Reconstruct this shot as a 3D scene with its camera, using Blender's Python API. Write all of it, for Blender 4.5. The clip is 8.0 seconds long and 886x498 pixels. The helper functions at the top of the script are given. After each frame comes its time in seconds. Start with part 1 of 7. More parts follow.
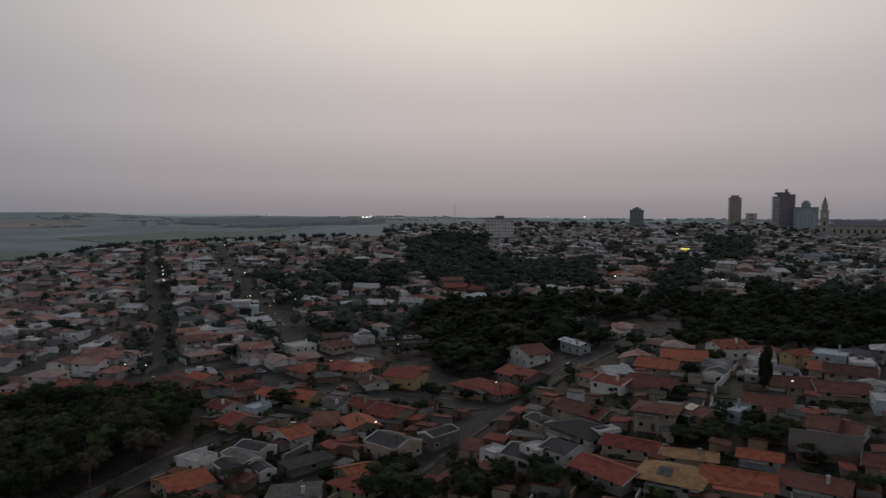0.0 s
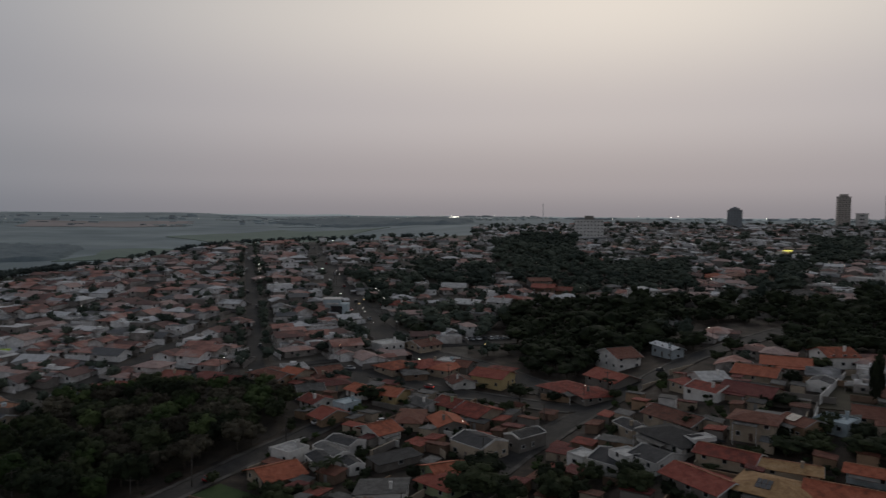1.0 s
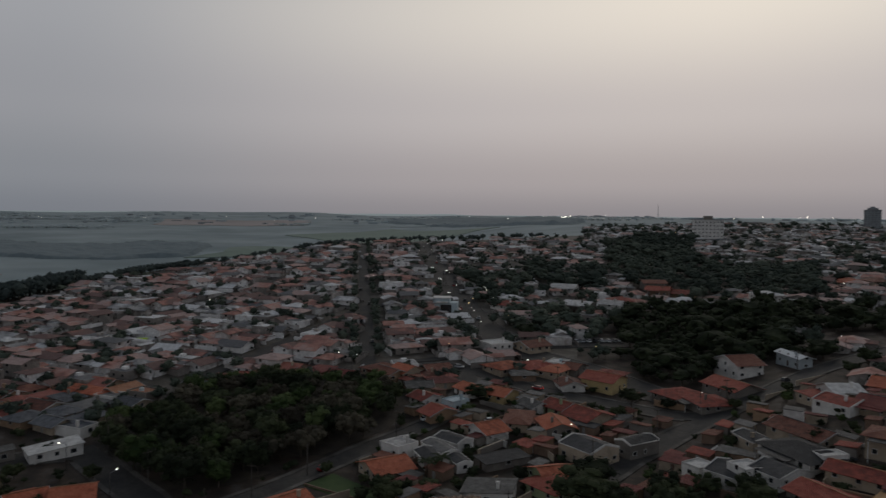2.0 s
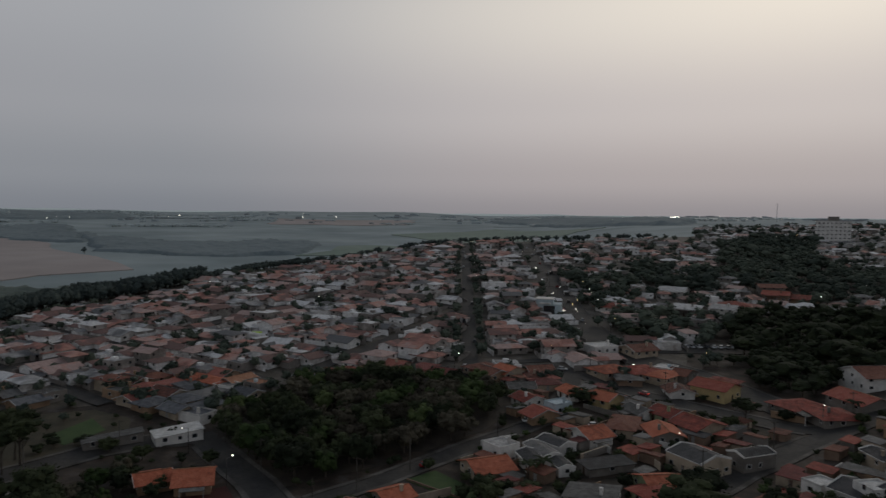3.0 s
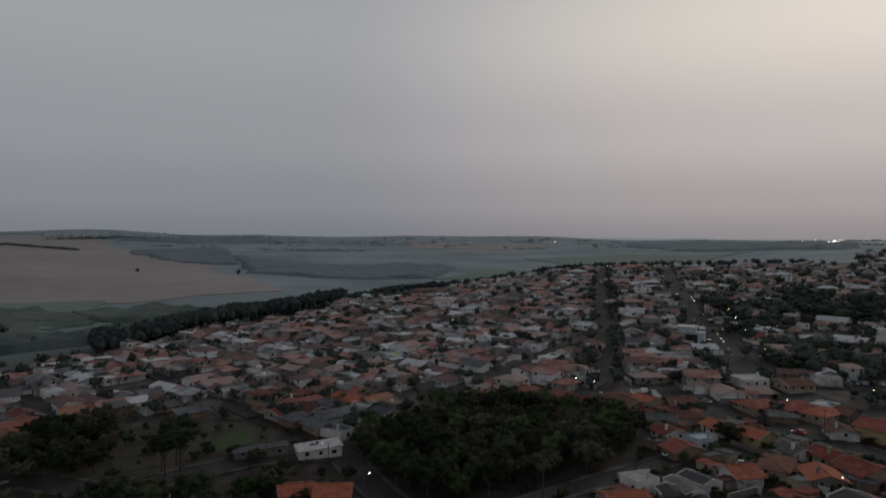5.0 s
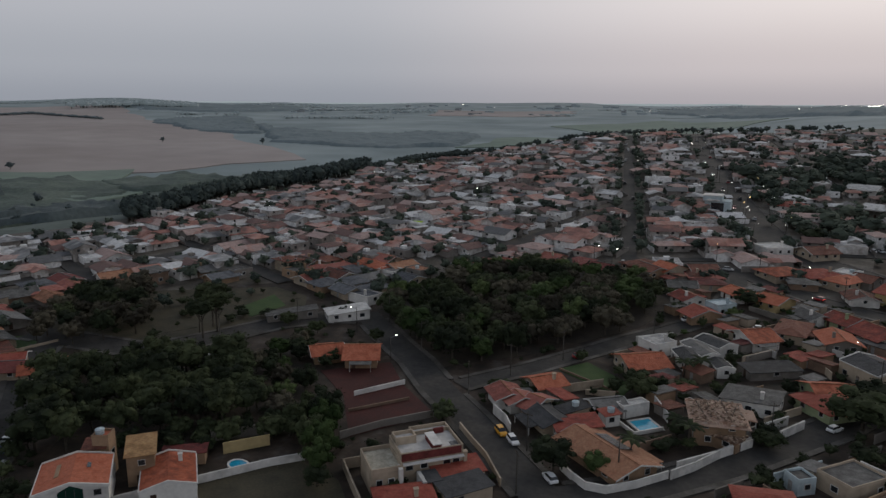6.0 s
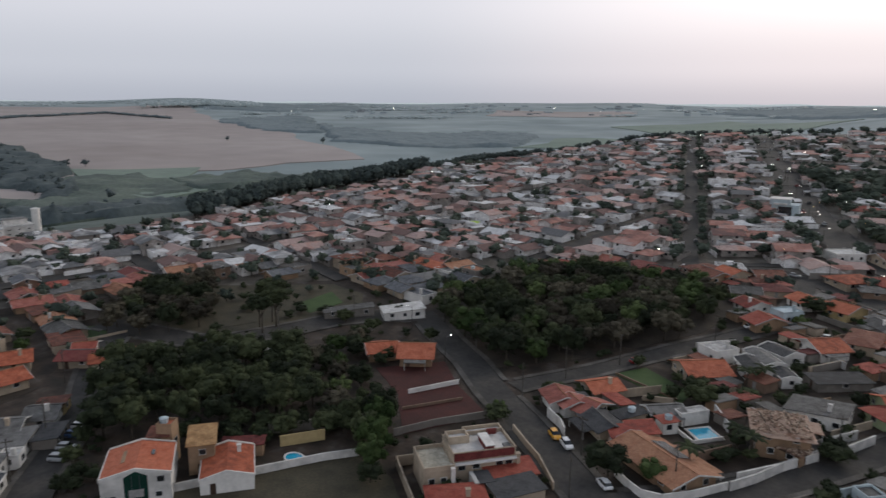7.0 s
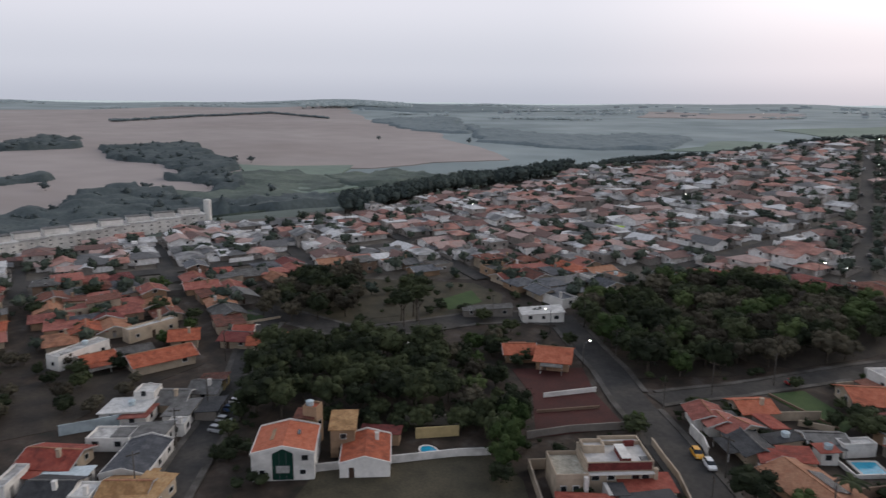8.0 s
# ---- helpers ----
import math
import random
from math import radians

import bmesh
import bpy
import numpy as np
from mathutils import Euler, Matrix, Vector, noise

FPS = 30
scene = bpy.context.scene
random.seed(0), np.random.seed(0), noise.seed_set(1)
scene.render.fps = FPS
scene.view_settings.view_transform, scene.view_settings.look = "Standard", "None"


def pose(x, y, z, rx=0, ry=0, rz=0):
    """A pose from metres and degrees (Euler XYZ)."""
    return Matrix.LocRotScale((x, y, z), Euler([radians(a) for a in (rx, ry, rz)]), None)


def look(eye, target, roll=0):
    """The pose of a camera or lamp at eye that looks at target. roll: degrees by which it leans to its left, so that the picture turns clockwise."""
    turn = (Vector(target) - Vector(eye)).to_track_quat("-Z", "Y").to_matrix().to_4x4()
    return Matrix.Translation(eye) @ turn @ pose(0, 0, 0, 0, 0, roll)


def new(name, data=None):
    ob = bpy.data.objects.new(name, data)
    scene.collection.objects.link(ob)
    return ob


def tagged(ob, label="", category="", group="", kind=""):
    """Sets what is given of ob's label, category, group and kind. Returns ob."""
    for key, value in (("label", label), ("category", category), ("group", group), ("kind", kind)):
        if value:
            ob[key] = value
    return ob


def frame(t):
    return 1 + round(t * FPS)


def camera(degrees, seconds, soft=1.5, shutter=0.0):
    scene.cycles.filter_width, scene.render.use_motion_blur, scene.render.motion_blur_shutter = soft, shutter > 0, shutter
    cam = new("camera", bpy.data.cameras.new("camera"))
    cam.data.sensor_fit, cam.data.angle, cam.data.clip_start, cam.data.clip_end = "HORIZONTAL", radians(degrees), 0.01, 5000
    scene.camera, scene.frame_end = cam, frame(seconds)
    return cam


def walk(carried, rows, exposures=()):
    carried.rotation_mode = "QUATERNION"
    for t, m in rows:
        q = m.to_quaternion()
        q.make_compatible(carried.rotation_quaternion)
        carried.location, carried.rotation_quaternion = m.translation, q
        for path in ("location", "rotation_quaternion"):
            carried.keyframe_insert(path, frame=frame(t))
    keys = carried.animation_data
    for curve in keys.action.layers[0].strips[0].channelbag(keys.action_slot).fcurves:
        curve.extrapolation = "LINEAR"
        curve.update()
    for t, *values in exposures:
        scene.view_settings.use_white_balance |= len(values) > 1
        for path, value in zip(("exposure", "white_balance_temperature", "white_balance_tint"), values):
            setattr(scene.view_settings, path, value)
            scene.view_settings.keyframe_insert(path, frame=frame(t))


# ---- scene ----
# ---- camera ----
cam = camera(64.3, 8.0, soft=1.4, shutter=0.4)
AT = (0.0, 0.0, 68.0)
PATH = [
    # seconds, yaw, pitch, roll
    (0.0, 0.0, -2.58, -0.49), (0.5, 3.08, -2.60, -0.50), (1.0, 7.11, -2.64, -0.52), (1.5, 11.62, -2.69, -0.57),
    (1.7, 13.37, -2.71, -0.58), (3.0, 24.37, -2.83, -0.69), (3.5, 27.87, -2.87, -0.70), (4.0, 30.78, -2.29, -0.69),
    (4.1, 31.40, -1.23, -0.71), (4.2, 32.04, -0.14, -0.73), (4.42, 33.29, 1.35, -0.69), (4.75, 34.70, 0.80, -0.60), (5.13, 35.49, -2.65, -0.48),
    (5.3, 35.96, -5.39, -0.43), (5.5, 36.21, -8.25, -0.30), (5.7, 36.55, -10.42, -0.30), (6.0, 37.14, -11.65, -0.31),
    (6.5, 38.23, -11.65, -0.33), (7.0, 41.80, -11.66, -0.34), (7.5, 48.02, -11.66, -0.36), (8.0, 53.48, -11.66, -0.40),
]
walk(cam, [(t, pose(*AT, 90 + p, r, y)) for t, y, p, r in PATH],
     [(0.0, -0.16, 6500, 9), (1.5, -0.16, 6520, 7), (3.5, -0.02, 6560, 6), (4.2, -0.02, 6560, 6), (5.3, -0.15, 6540, 7), (5.5, -0.05, 6520, 7), (6.0, 0.52, 6500, 7), (6.25, 0.88, 6500, 7), (6.5, 1.0, 6500, 7), (7.0, 1.13, 6500, 8), (8.0, 1.25, 6500, 10)])

# ---- world and sun ----
SUN_BEARING, SUN_HEIGHT = -6.0, 30.0        # degrees left of +y, degrees up


def rgb(r, g, b):
    """Linear colour from 0-255 display values."""
    return tuple(((c / 255 + 0.055) / 1.055) ** 2.4 if c > 10 else c / 255 / 12.92 for c in (r, g, b)) + (1.0,)


def build_world():
    w = bpy.data.worlds.new("hazy_evening_sky")
    scene.world = w
    w.use_nodes = True
    n, l = w.node_tree.nodes, w.node_tree.links
    n.clear()
    out, bg = n.new("ShaderNodeOutputWorld"), n.new("ShaderNodeBackground")
    tc, sep = n.new("ShaderNodeTexCoord"), n.new("ShaderNodeSeparateXYZ")
    l.new(tc.outputs["Generated"], sep.inputs[0])
    # haze layer: a ramp over height, warm towards the hidden sun, cool away from it
    def ramp(stops, src):
        r = n.new("ShaderNodeValToRGB")
        r.color_ramp.interpolation = "EASE"
        e = r.color_ramp.elements
        while len(e) < len(stops):
            e.new(0.5)
        for k, (p, c) in zip(e, stops):
            k.position, k.color = p, c
        l.new(src, r.inputs[0])
        return r
    warm = ramp(WARM_SKY, sep.outputs["Z"])
    cool = ramp(COOL_SKY, sep.outputs["Z"])
    dot = n.new("ShaderNodeVectorMath")
    dot.operation = "DOT_PRODUCT"
    b = radians(SUN_BEARING)
    dot.inputs[1].default_value = (-math.sin(b), math.cos(b), 0.0)
    l.new(tc.outputs["Generated"], dot.inputs[0])
    mr = n.new("ShaderNodeMapRange")
    mr.interpolation_type = "SMOOTHSTEP"
    mr.inputs["From Min"].default_value, mr.inputs["From Max"].default_value = 0.60, 1.0
    l.new(dot.outputs["Value"], mr.inputs["Value"])
    mix = n.new("ShaderNodeMix")
    mix.data_type = "RGBA"
    l.new(mr.outputs[0], mix.inputs[0])
    l.new(cool.outputs[0], mix.inputs[6])
    l.new(warm.outputs[0], mix.inputs[7])
    # the clear sky above the haze
    sky = n.new("ShaderNodeTexSky")
    sky.sky_type = "NISHITA"
    sky.sun_disc = False
    sky.sun_elevation, sky.sun_rotation = radians(SUN_HEIGHT), radians(-SUN_BEARING)
    sky.dust_density = 6.0
    add = n.new("ShaderNodeMix")
    add.data_type, add.blend_type = "RGBA", "ADD"
    add.inputs[0].default_value = 0.003
    l.new(mix.outputs[2], add.inputs[6])
    l.new(sky.outputs[0], add.inputs[7])
    l.new(add.outputs[2], bg.inputs["Color"])
    bg.inputs["Strength"].default_value = 1.0
    l.new(bg.outputs[0], out.inputs[0])


WARM_SKY = ((0.0, rgb(148, 142, 147)), (0.05, rgb(168, 160, 164)), (0.14, rgb(190, 182, 184)), (0.28, rgb(222, 213, 206)), (0.55, rgb(190, 187, 191)), (1.0, rgb(98, 104, 118)))
COOL_SKY = ((0.0, rgb(126, 129, 138)), (0.05, rgb(139, 141, 149)), (0.14, rgb(153, 153, 160)), (0.28, rgb(164, 164, 170)), (0.55, rgb(138, 144, 155)), (1.0, rgb(94, 101, 116)))
build_world()

sun = bpy.data.lights.new("sun", "SUN")
sun.energy, sun.angle, sun.color = 0.35, radians(25), (1.0, 0.90, 0.80)
sun_ob = new("sun", sun)
_b, _h = radians(SUN_BEARING), radians(SUN_HEIGHT)
sun_ob.matrix_world = look((0, 0, 200), (math.sin(_b) * math.cos(_h) * 100, -math.cos(_b) * math.cos(_h) * 100, 200 - math.sin(_h) * 100))

# ---- materials ----


def surface(name, tones, scale=1.0, rough=0.85, bump=0.0, fine=8.0, vary=0.0, island=False, metal=0.0, tiles=0.0, spec=0.3, stain=1.0):
    """A matt surface: two or three tones blended by coarse noise, darkened and lightened by fine grain,
    shifted per object (or per loose piece), with optional rows of tiles across the roof."""
    m = bpy.data.materials.new(name)
    m.use_nodes = True
    n, l = m.node_tree.nodes, m.node_tree.links
    p = n["Principled BSDF"]
    p.inputs["Roughness"].default_value, p.inputs["Metallic"].default_value = rough, metal
    p.inputs["Specular IOR Level"].default_value = spec
    tc = n.new("ShaderNodeTexCoord")
    co = n.new("ShaderNodeNewGeometry").outputs["Position"]
    big = n.new("ShaderNodeTexNoise")
    big.inputs["Scale"].default_value, big.inputs["Detail"].default_value = 0.35 * scale, 5
    l.new(co, big.inputs["Vector"])
    grain = n.new("ShaderNodeTexNoise")
    grain.inputs["Scale"].default_value, grain.inputs["Detail"].default_value = fine, 4
    l.new(co, grain.inputs["Vector"])
    ramp = n.new("ShaderNodeValToRGB")
    e = ramp.color_ramp.elements
    while len(e) < len(tones):
        e.new(0.5)
    for i, (k, c) in enumerate(zip(e, tones)):
        k.position, k.color = 0.30 + 0.40 * i / max(1, len(tones) - 1), (*c[:3], 1)
    fac = big.outputs["Fac"]
    if vary:
        rnd = n.new("ShaderNodeNewGeometry").outputs["Random Per Island"] if island else n.new("ShaderNodeObjectInfo").outputs["Random"]
        mm = n.new("ShaderNodeMath")
        mm.operation = "MULTIPLY_ADD"
        l.new(rnd, mm.inputs[0])
        mm.inputs[1].default_value, mm.inputs[2].default_value = vary, -vary / 2
        ad = n.new("ShaderNodeMath")
        l.new(mm.outputs[0], ad.inputs[0])
        l.new(fac, ad.inputs[1])
        fac = ad.outputs[0]
    l.new(fac, ramp.inputs[0])
    mul = n.new("ShaderNodeMix")
    mul.data_type, mul.blend_type = "RGBA", "MULTIPLY"
    mul.inputs[0].default_value = 0.55
    g2 = n.new("ShaderNodeMapRange")
    g2.inputs["From Min"].default_value, g2.inputs["From Max"].default_value = 0.3, 0.7
    g2.inputs["To Min"].default_value, g2.inputs["To Max"].default_value = 1 - 0.45 * stain, 1 + 0.25 * stain
    l.new(grain.outputs["Fac"], g2.inputs["Value"])
    l.new(ramp.outputs[0], mul.inputs[6])
    l.new(g2.outputs[0], mul.inputs[7])
    l.new(mul.outputs[2], p.inputs["Base Color"])
    height = grain.outputs["Fac"]
    if tiles:
        wv = n.new("ShaderNodeTexWave")
        wv.bands_direction = "X"
        wv.inputs["Scale"].default_value = tiles
        wv.inputs["Distortion"].default_value = 0.6
        l.new(tc.outputs["UV"], wv.inputs["Vector"])
        height = wv.outputs["Fac"]
    if bump or tiles:
        bp = n.new("ShaderNodeBump")
        bp.inputs["Strength"].default_value, bp.inputs["Distance"].default_value = bump or 0.5, 0.08
        l.new(height, bp.inputs["Height"])
        l.new(bp.outputs[0], p.inputs["Normal"])
    return m


def glow(name, color, strength):
    m = bpy.data.materials.new(name)
    m.use_nodes = True
    p = m.node_tree.nodes["Principled BSDF"]
    p.inputs["Base Color"].default_value = p.inputs["Emission Color"].default_value = (*color, 1)
    p.inputs["Emission Strength"].default_value = strength
    return m


M = {
    "ground": surface("town_ground", ((0.012, 0.011, 0.007), (0.026, 0.019, 0.013), (0.046, 0.032, 0.023), (0.075, 0.064, 0.056)), 0.5, fine=0.9, bump=0.4),
    # Valley tones down to the scrub: aerial haze is mixed into the base colours.
    "valley": surface("hazed_pasture", ((0.160, 0.198, 0.202), (0.215, 0.257, 0.260), (0.270, 0.312, 0.312)), 0.012, fine=0.012, rough=0.95, stain=0.55),
    "dry_field": surface("hazed_stubble", ((0.255, 0.218, 0.202), (0.295, 0.255, 0.238), (0.335, 0.293, 0.276)), 0.006, fine=0.015, rough=0.95, stain=0.4),
    "green_field": surface("young_crop", ((0.14, 0.185, 0.15), (0.18, 0.222, 0.182)), 0.02, fine=0.05, rough=0.95, stain=0.5),
    "thicket": surface("hazed_thicket", ((0.060, 0.080, 0.070), (0.088, 0.110, 0.094), (0.125, 0.150, 0.120)), 0.06, fine=0.3, rough=0.95, bump=0.6),
    "wood_near": surface("hazed_valley_wood", ((0.050, 0.065, 0.068), (0.064, 0.081, 0.083), (0.082, 0.101, 0.100)), 0.1, fine=0.35, rough=0.95, bump=1.0),
    "wood_floor": surface("hazed_woodland", ((0.140, 0.172, 0.179), (0.168, 0.202, 0.209)), 0.03, fine=0.12, rough=0.95, bump=0.4, stain=0.5),
    "scrub": surface("hazed_scrub", ((0.060, 0.078, 0.070), (0.090, 0.112, 0.098), (0.125, 0.148, 0.125)), 0.05, fine=0.2, rough=0.95),
    # Hillside soil, lighter than the near ground to take in haze.
    "hill_ground": surface("hazed_hillside_yards", ((0.045, 0.040, 0.030), (0.085, 0.072, 0.058), (0.13, 0.12, 0.105)), 0.4, fine=0.8, bump=0.3),
    "bank": surface("bare_brown_bank", ((0.020, 0.016, 0.012), (0.036, 0.028, 0.021), (0.05, 0.04, 0.028)), 0.4, fine=1.0, bump=0.5),
    "lawn": surface("mown_grass", ((0.030, 0.058, 0.014), (0.050, 0.084, 0.023)), 0.6, fine=4.0, bump=0.4),
    "rough_grass": surface("dry_rough_grass", ((0.034, 0.030, 0.017), (0.056, 0.048, 0.029), (0.074, 0.062, 0.038)), 0.5, fine=2.0, bump=0.5),
    "red_soil": surface("red_soil", ((0.040, 0.011, 0.009), (0.068, 0.017, 0.013)), 0.5, fine=2.0, bump=0.5),
    "asphalt": surface("asphalt", ((0.024, 0.023, 0.022), (0.041, 0.038, 0.035), (0.060, 0.053, 0.046)), 0.35, fine=0.9, bump=0.2),
    "concrete": surface("concrete", ((0.036, 0.031, 0.026), (0.072, 0.065, 0.057), (0.13, 0.12, 0.108)), 0.5, fine=2.0, bump=0.2),
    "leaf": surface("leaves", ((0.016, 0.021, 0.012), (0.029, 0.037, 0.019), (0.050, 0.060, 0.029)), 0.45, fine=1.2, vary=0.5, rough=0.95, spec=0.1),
    "leaf_bright": surface("bright_leaves", ((0.024, 0.040, 0.013), (0.046, 0.068, 0.024), (0.075, 0.098, 0.038)), 0.45, fine=1.2, vary=0.4, rough=0.95, spec=0.1),
    "leaf_dry": surface("dry_winter_leaves", ((0.034, 0.030, 0.022), (0.060, 0.053, 0.038), (0.088, 0.079, 0.055)), 0.45, fine=1.2, vary=0.5, rough=0.95, spec=0.1),
    # Leaf tones turn paler and bluer with distance: haze put into the colour.
    "leaf_far": surface("hazed_far_leaves", ((0.036, 0.047, 0.038), (0.056, 0.070, 0.054), (0.084, 0.099, 0.074)), 0.05, fine=0.4, vary=0.5, island=True, rough=0.95, spec=0.1),
    "leaf_rim": surface("hazed_rim_leaves", ((0.040, 0.052, 0.050), (0.054, 0.068, 0.063), (0.074, 0.090, 0.079)), 0.05, fine=0.3, vary=0.5, island=True, rough=0.95, spec=0.1),
    "leaf_hazy": surface("hazed_distant_woods", ((0.112, 0.140, 0.148), (0.125, 0.155, 0.162)), 0.02, fine=0.1, vary=0.4, island=True),
    "bark": surface("bark", ((0.04, 0.032, 0.025), (0.09, 0.075, 0.06)), 2.0, fine=6.0, bump=0.5),
    "glass": surface("window_glass", ((0.012, 0.014, 0.016), (0.028, 0.031, 0.034)), 1.0, rough=0.12, spec=0.6),
    "frame": surface("window_frame", ((0.30, 0.29, 0.28), (0.55, 0.54, 0.52)), 1.0, fine=3.0, vary=0.6),
    "door": surface("painted_door", ((0.05, 0.03, 0.02), (0.12, 0.08, 0.06), (0.25, 0.24, 0.23)), 1.0, fine=3.0, vary=0.9),
    "panel": surface("solar_cells", ((0.018, 0.020, 0.028), (0.030, 0.034, 0.045)), 1.0, rough=0.25, spec=0.5),
    "pool": surface("pool_water", ((0.015, 0.26, 0.42), (0.03, 0.36, 0.52)), 1.0, rough=0.08, fine=2.0, bump=0.15, spec=0.5),
    "tyre": surface("tyre_rubber", ((0.012, 0.012, 0.012), (0.022, 0.022, 0.022)), 3.0),
    "metal": surface("galvanised_steel", ((0.20, 0.20, 0.21), (0.34, 0.34, 0.35)), 1.0, rough=0.5, metal=0.4),
    "lamp_white": glow("lamp_white", (1.0, 0.93, 0.80), 7.0),
    "lamp_warm": glow("lamp_warm", (1.0, 0.62, 0.22), 7.0),
    "lamp_red": glow("tail_light", (1.0, 0.05, 0.03), 1.6),
    "lamp_yellow": glow("lit_sign", (0.9, 0.8, 0.12), 1.3),
    "green_glass": surface("green_glass", ((0.006, 0.030, 0.022), (0.012, 0.045, 0.034)), 1.0, rough=0.15, spec=0.6),
    # Trees that emit faintly, so that they look veiled by haze.
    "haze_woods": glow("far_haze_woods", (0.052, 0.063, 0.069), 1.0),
    "teal": surface("teal_paint", ((0.08, 0.24, 0.22), (0.11, 0.30, 0.27)), 1.0),
    # Emission stands in for the air between here and the last ridge.
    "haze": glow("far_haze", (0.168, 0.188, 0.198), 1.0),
    "lime": surface("lime_paint", ((0.30, 0.45, 0.03), (0.42, 0.60, 0.06)), 1.0),
}

ROOF = {
    "red": ((0.140, 0.030, 0.021), (0.245, 0.048, 0.032), (0.30, 0.078, 0.052)),
    "orange": ((0.21, 0.055, 0.028), (0.36, 0.094, 0.046), (0.43, 0.130, 0.070)),
    "pink": ((0.20, 0.062, 0.047), (0.30, 0.098, 0.074), (0.35, 0.135, 0.105)),
    "brown": ((0.080, 0.028, 0.019), (0.140, 0.047, 0.030), (0.19, 0.074, 0.048)),
    "maroon": ((0.085, 0.018, 0.016), (0.140, 0.028, 0.025), (0.17, 0.045, 0.038)),
    "ochre": ((0.19, 0.080, 0.042), (0.30, 0.132, 0.074), (0.36, 0.180, 0.105)),
    "tan": ((0.24, 0.130, 0.055), (0.37, 0.215, 0.095), (0.44, 0.28, 0.14)),
    "old": ((0.10, 0.060, 0.042), (0.24, 0.130, 0.085), (0.36, 0.25, 0.19)),
    "dark": ((0.020, 0.021, 0.023), (0.038, 0.039, 0.042), (0.060, 0.060, 0.062)),
    "grey": ((0.070, 0.067, 0.063), (0.115, 0.111, 0.106), (0.165, 0.160, 0.154)),
    "slate": ((0.055, 0.058, 0.066), (0.095, 0.099, 0.109), (0.135, 0.139, 0.148)),
    "white": ((0.30, 0.29, 0.28), (0.46, 0.45, 0.43), (0.57, 0.56, 0.54)),
    "metal": ((0.40, 0.42, 0.43), (0.55, 0.57, 0.58), (0.62, 0.63, 0.64)),
    "pale": ((0.26, 0.33, 0.36), (0.40, 0.47, 0.50), (0.50, 0.56, 0.58)),
    "cream": ((0.30, 0.27, 0.21), (0.42, 0.385, 0.31), (0.50, 0.46, 0.38)),
}
WALL = {
    "white": ((0.432, 0.414, 0.389), (0.600, 0.575, 0.540), (0.672, 0.644, 0.605)),
    "cream": ((0.266, 0.216, 0.162), (0.370, 0.300, 0.225), (0.414, 0.336, 0.252)),
    "tan": ((0.209, 0.137, 0.086), (0.290, 0.190, 0.120), (0.325, 0.213, 0.134)),
    "yellow": ((0.302, 0.230, 0.115), (0.420, 0.320, 0.160), (0.470, 0.358, 0.179)),
    "green": ((0.216, 0.245, 0.144), (0.300, 0.340, 0.200), (0.336, 0.381, 0.224)),
    "grey": ((0.133, 0.119, 0.104), (0.185, 0.165, 0.145), (0.207, 0.185, 0.162)),
    "pale": ((0.274, 0.317, 0.331), (0.380, 0.440, 0.460), (0.426, 0.493, 0.515)),
    "metal": ((0.216, 0.238, 0.245), (0.300, 0.330, 0.340), (0.336, 0.370, 0.381)),
    "brown": ((0.130, 0.086, 0.061), (0.180, 0.120, 0.085), (0.202, 0.134, 0.095)),
}
for _k, _c in ROOF.items():
    M["roof_" + _k] = surface(_k + "_roof", _c, 1.6, fine=2.2, vary=0.35, tiles=0.0 if _k in ("white", "cream", "pale") else (2.2 if _k in ("dark", "grey", "slate", "metal") else 3.4), bump=0.45, rough=0.8)
for _k, _c in WALL.items():
    M["wall_" + _k] = surface(_k + "_render", _c, 0.9, fine=1.3, vary=0.3, stain=0.4)
M["roof_rubble"] = surface("broken_tiles", ((0.13, 0.085, 0.06), (0.27, 0.17, 0.115), (0.42, 0.32, 0.24)), 3.0, fine=3.0, vary=0.8, island=True)
# Far house colours, lifted and greyed so that haze is part of them.
M["far_wall"] = surface("hazed_far_render", ((0.20, 0.180, 0.162), (0.35, 0.318, 0.290), (0.50, 0.47, 0.445), (0.72, 0.705, 0.69)), 0.6, fine=1.0, vary=0.8, island=True)
M["far_tile"] = surface("hazed_far_tiles", ((0.140, 0.084, 0.074), (0.250, 0.116, 0.094), (0.330, 0.162, 0.126), (0.375, 0.212, 0.174), (0.35, 0.250, 0.224)), 0.5, fine=0.8, vary=0.8, island=True)
M["far_grey"] = surface("hazed_cement_roof", ((0.115, 0.115, 0.117), (0.21, 0.206, 0.203), (0.31, 0.306, 0.302), (0.54, 0.535, 0.53)), 0.5, fine=0.8, vary=0.85, island=True)

# ---- the lie of the land ----

def ease(a, b, x):
    u = min(1.0, max(0.0, (x - a) / (b - a)))
    return u * u * (3 - 2 * u)


def blend(table, x):
    """Value of a (key, value) table at x, smoothed between the keys."""
    if x <= table[0][0]:
        return table[0][1]
    for (a, va), (b, vb) in zip(table, table[1:]):
        if x <= b:
            return va + (vb - va) * ease(a, b, x) * 0.5 + (vb - va) * (x - a) / (b - a) * 0.5
    return table[-1][1]


# The town's rim by bearing (degrees left of +y): distance and height.
RIM_R = ((-40, 1400), (-8, 1250), (4, 820), (14, 700), (22, 650), (36, 560), (50, 450), (62, 380), (85, 310), (110, 300))
RIM_Z = ((-40, 58), (-8, 56), (4, 46), (14, 43), (22, 42), (36, 26), (50, 15), (62, 8), (85, 6), (110, 4))
FAR_Z = 66.0


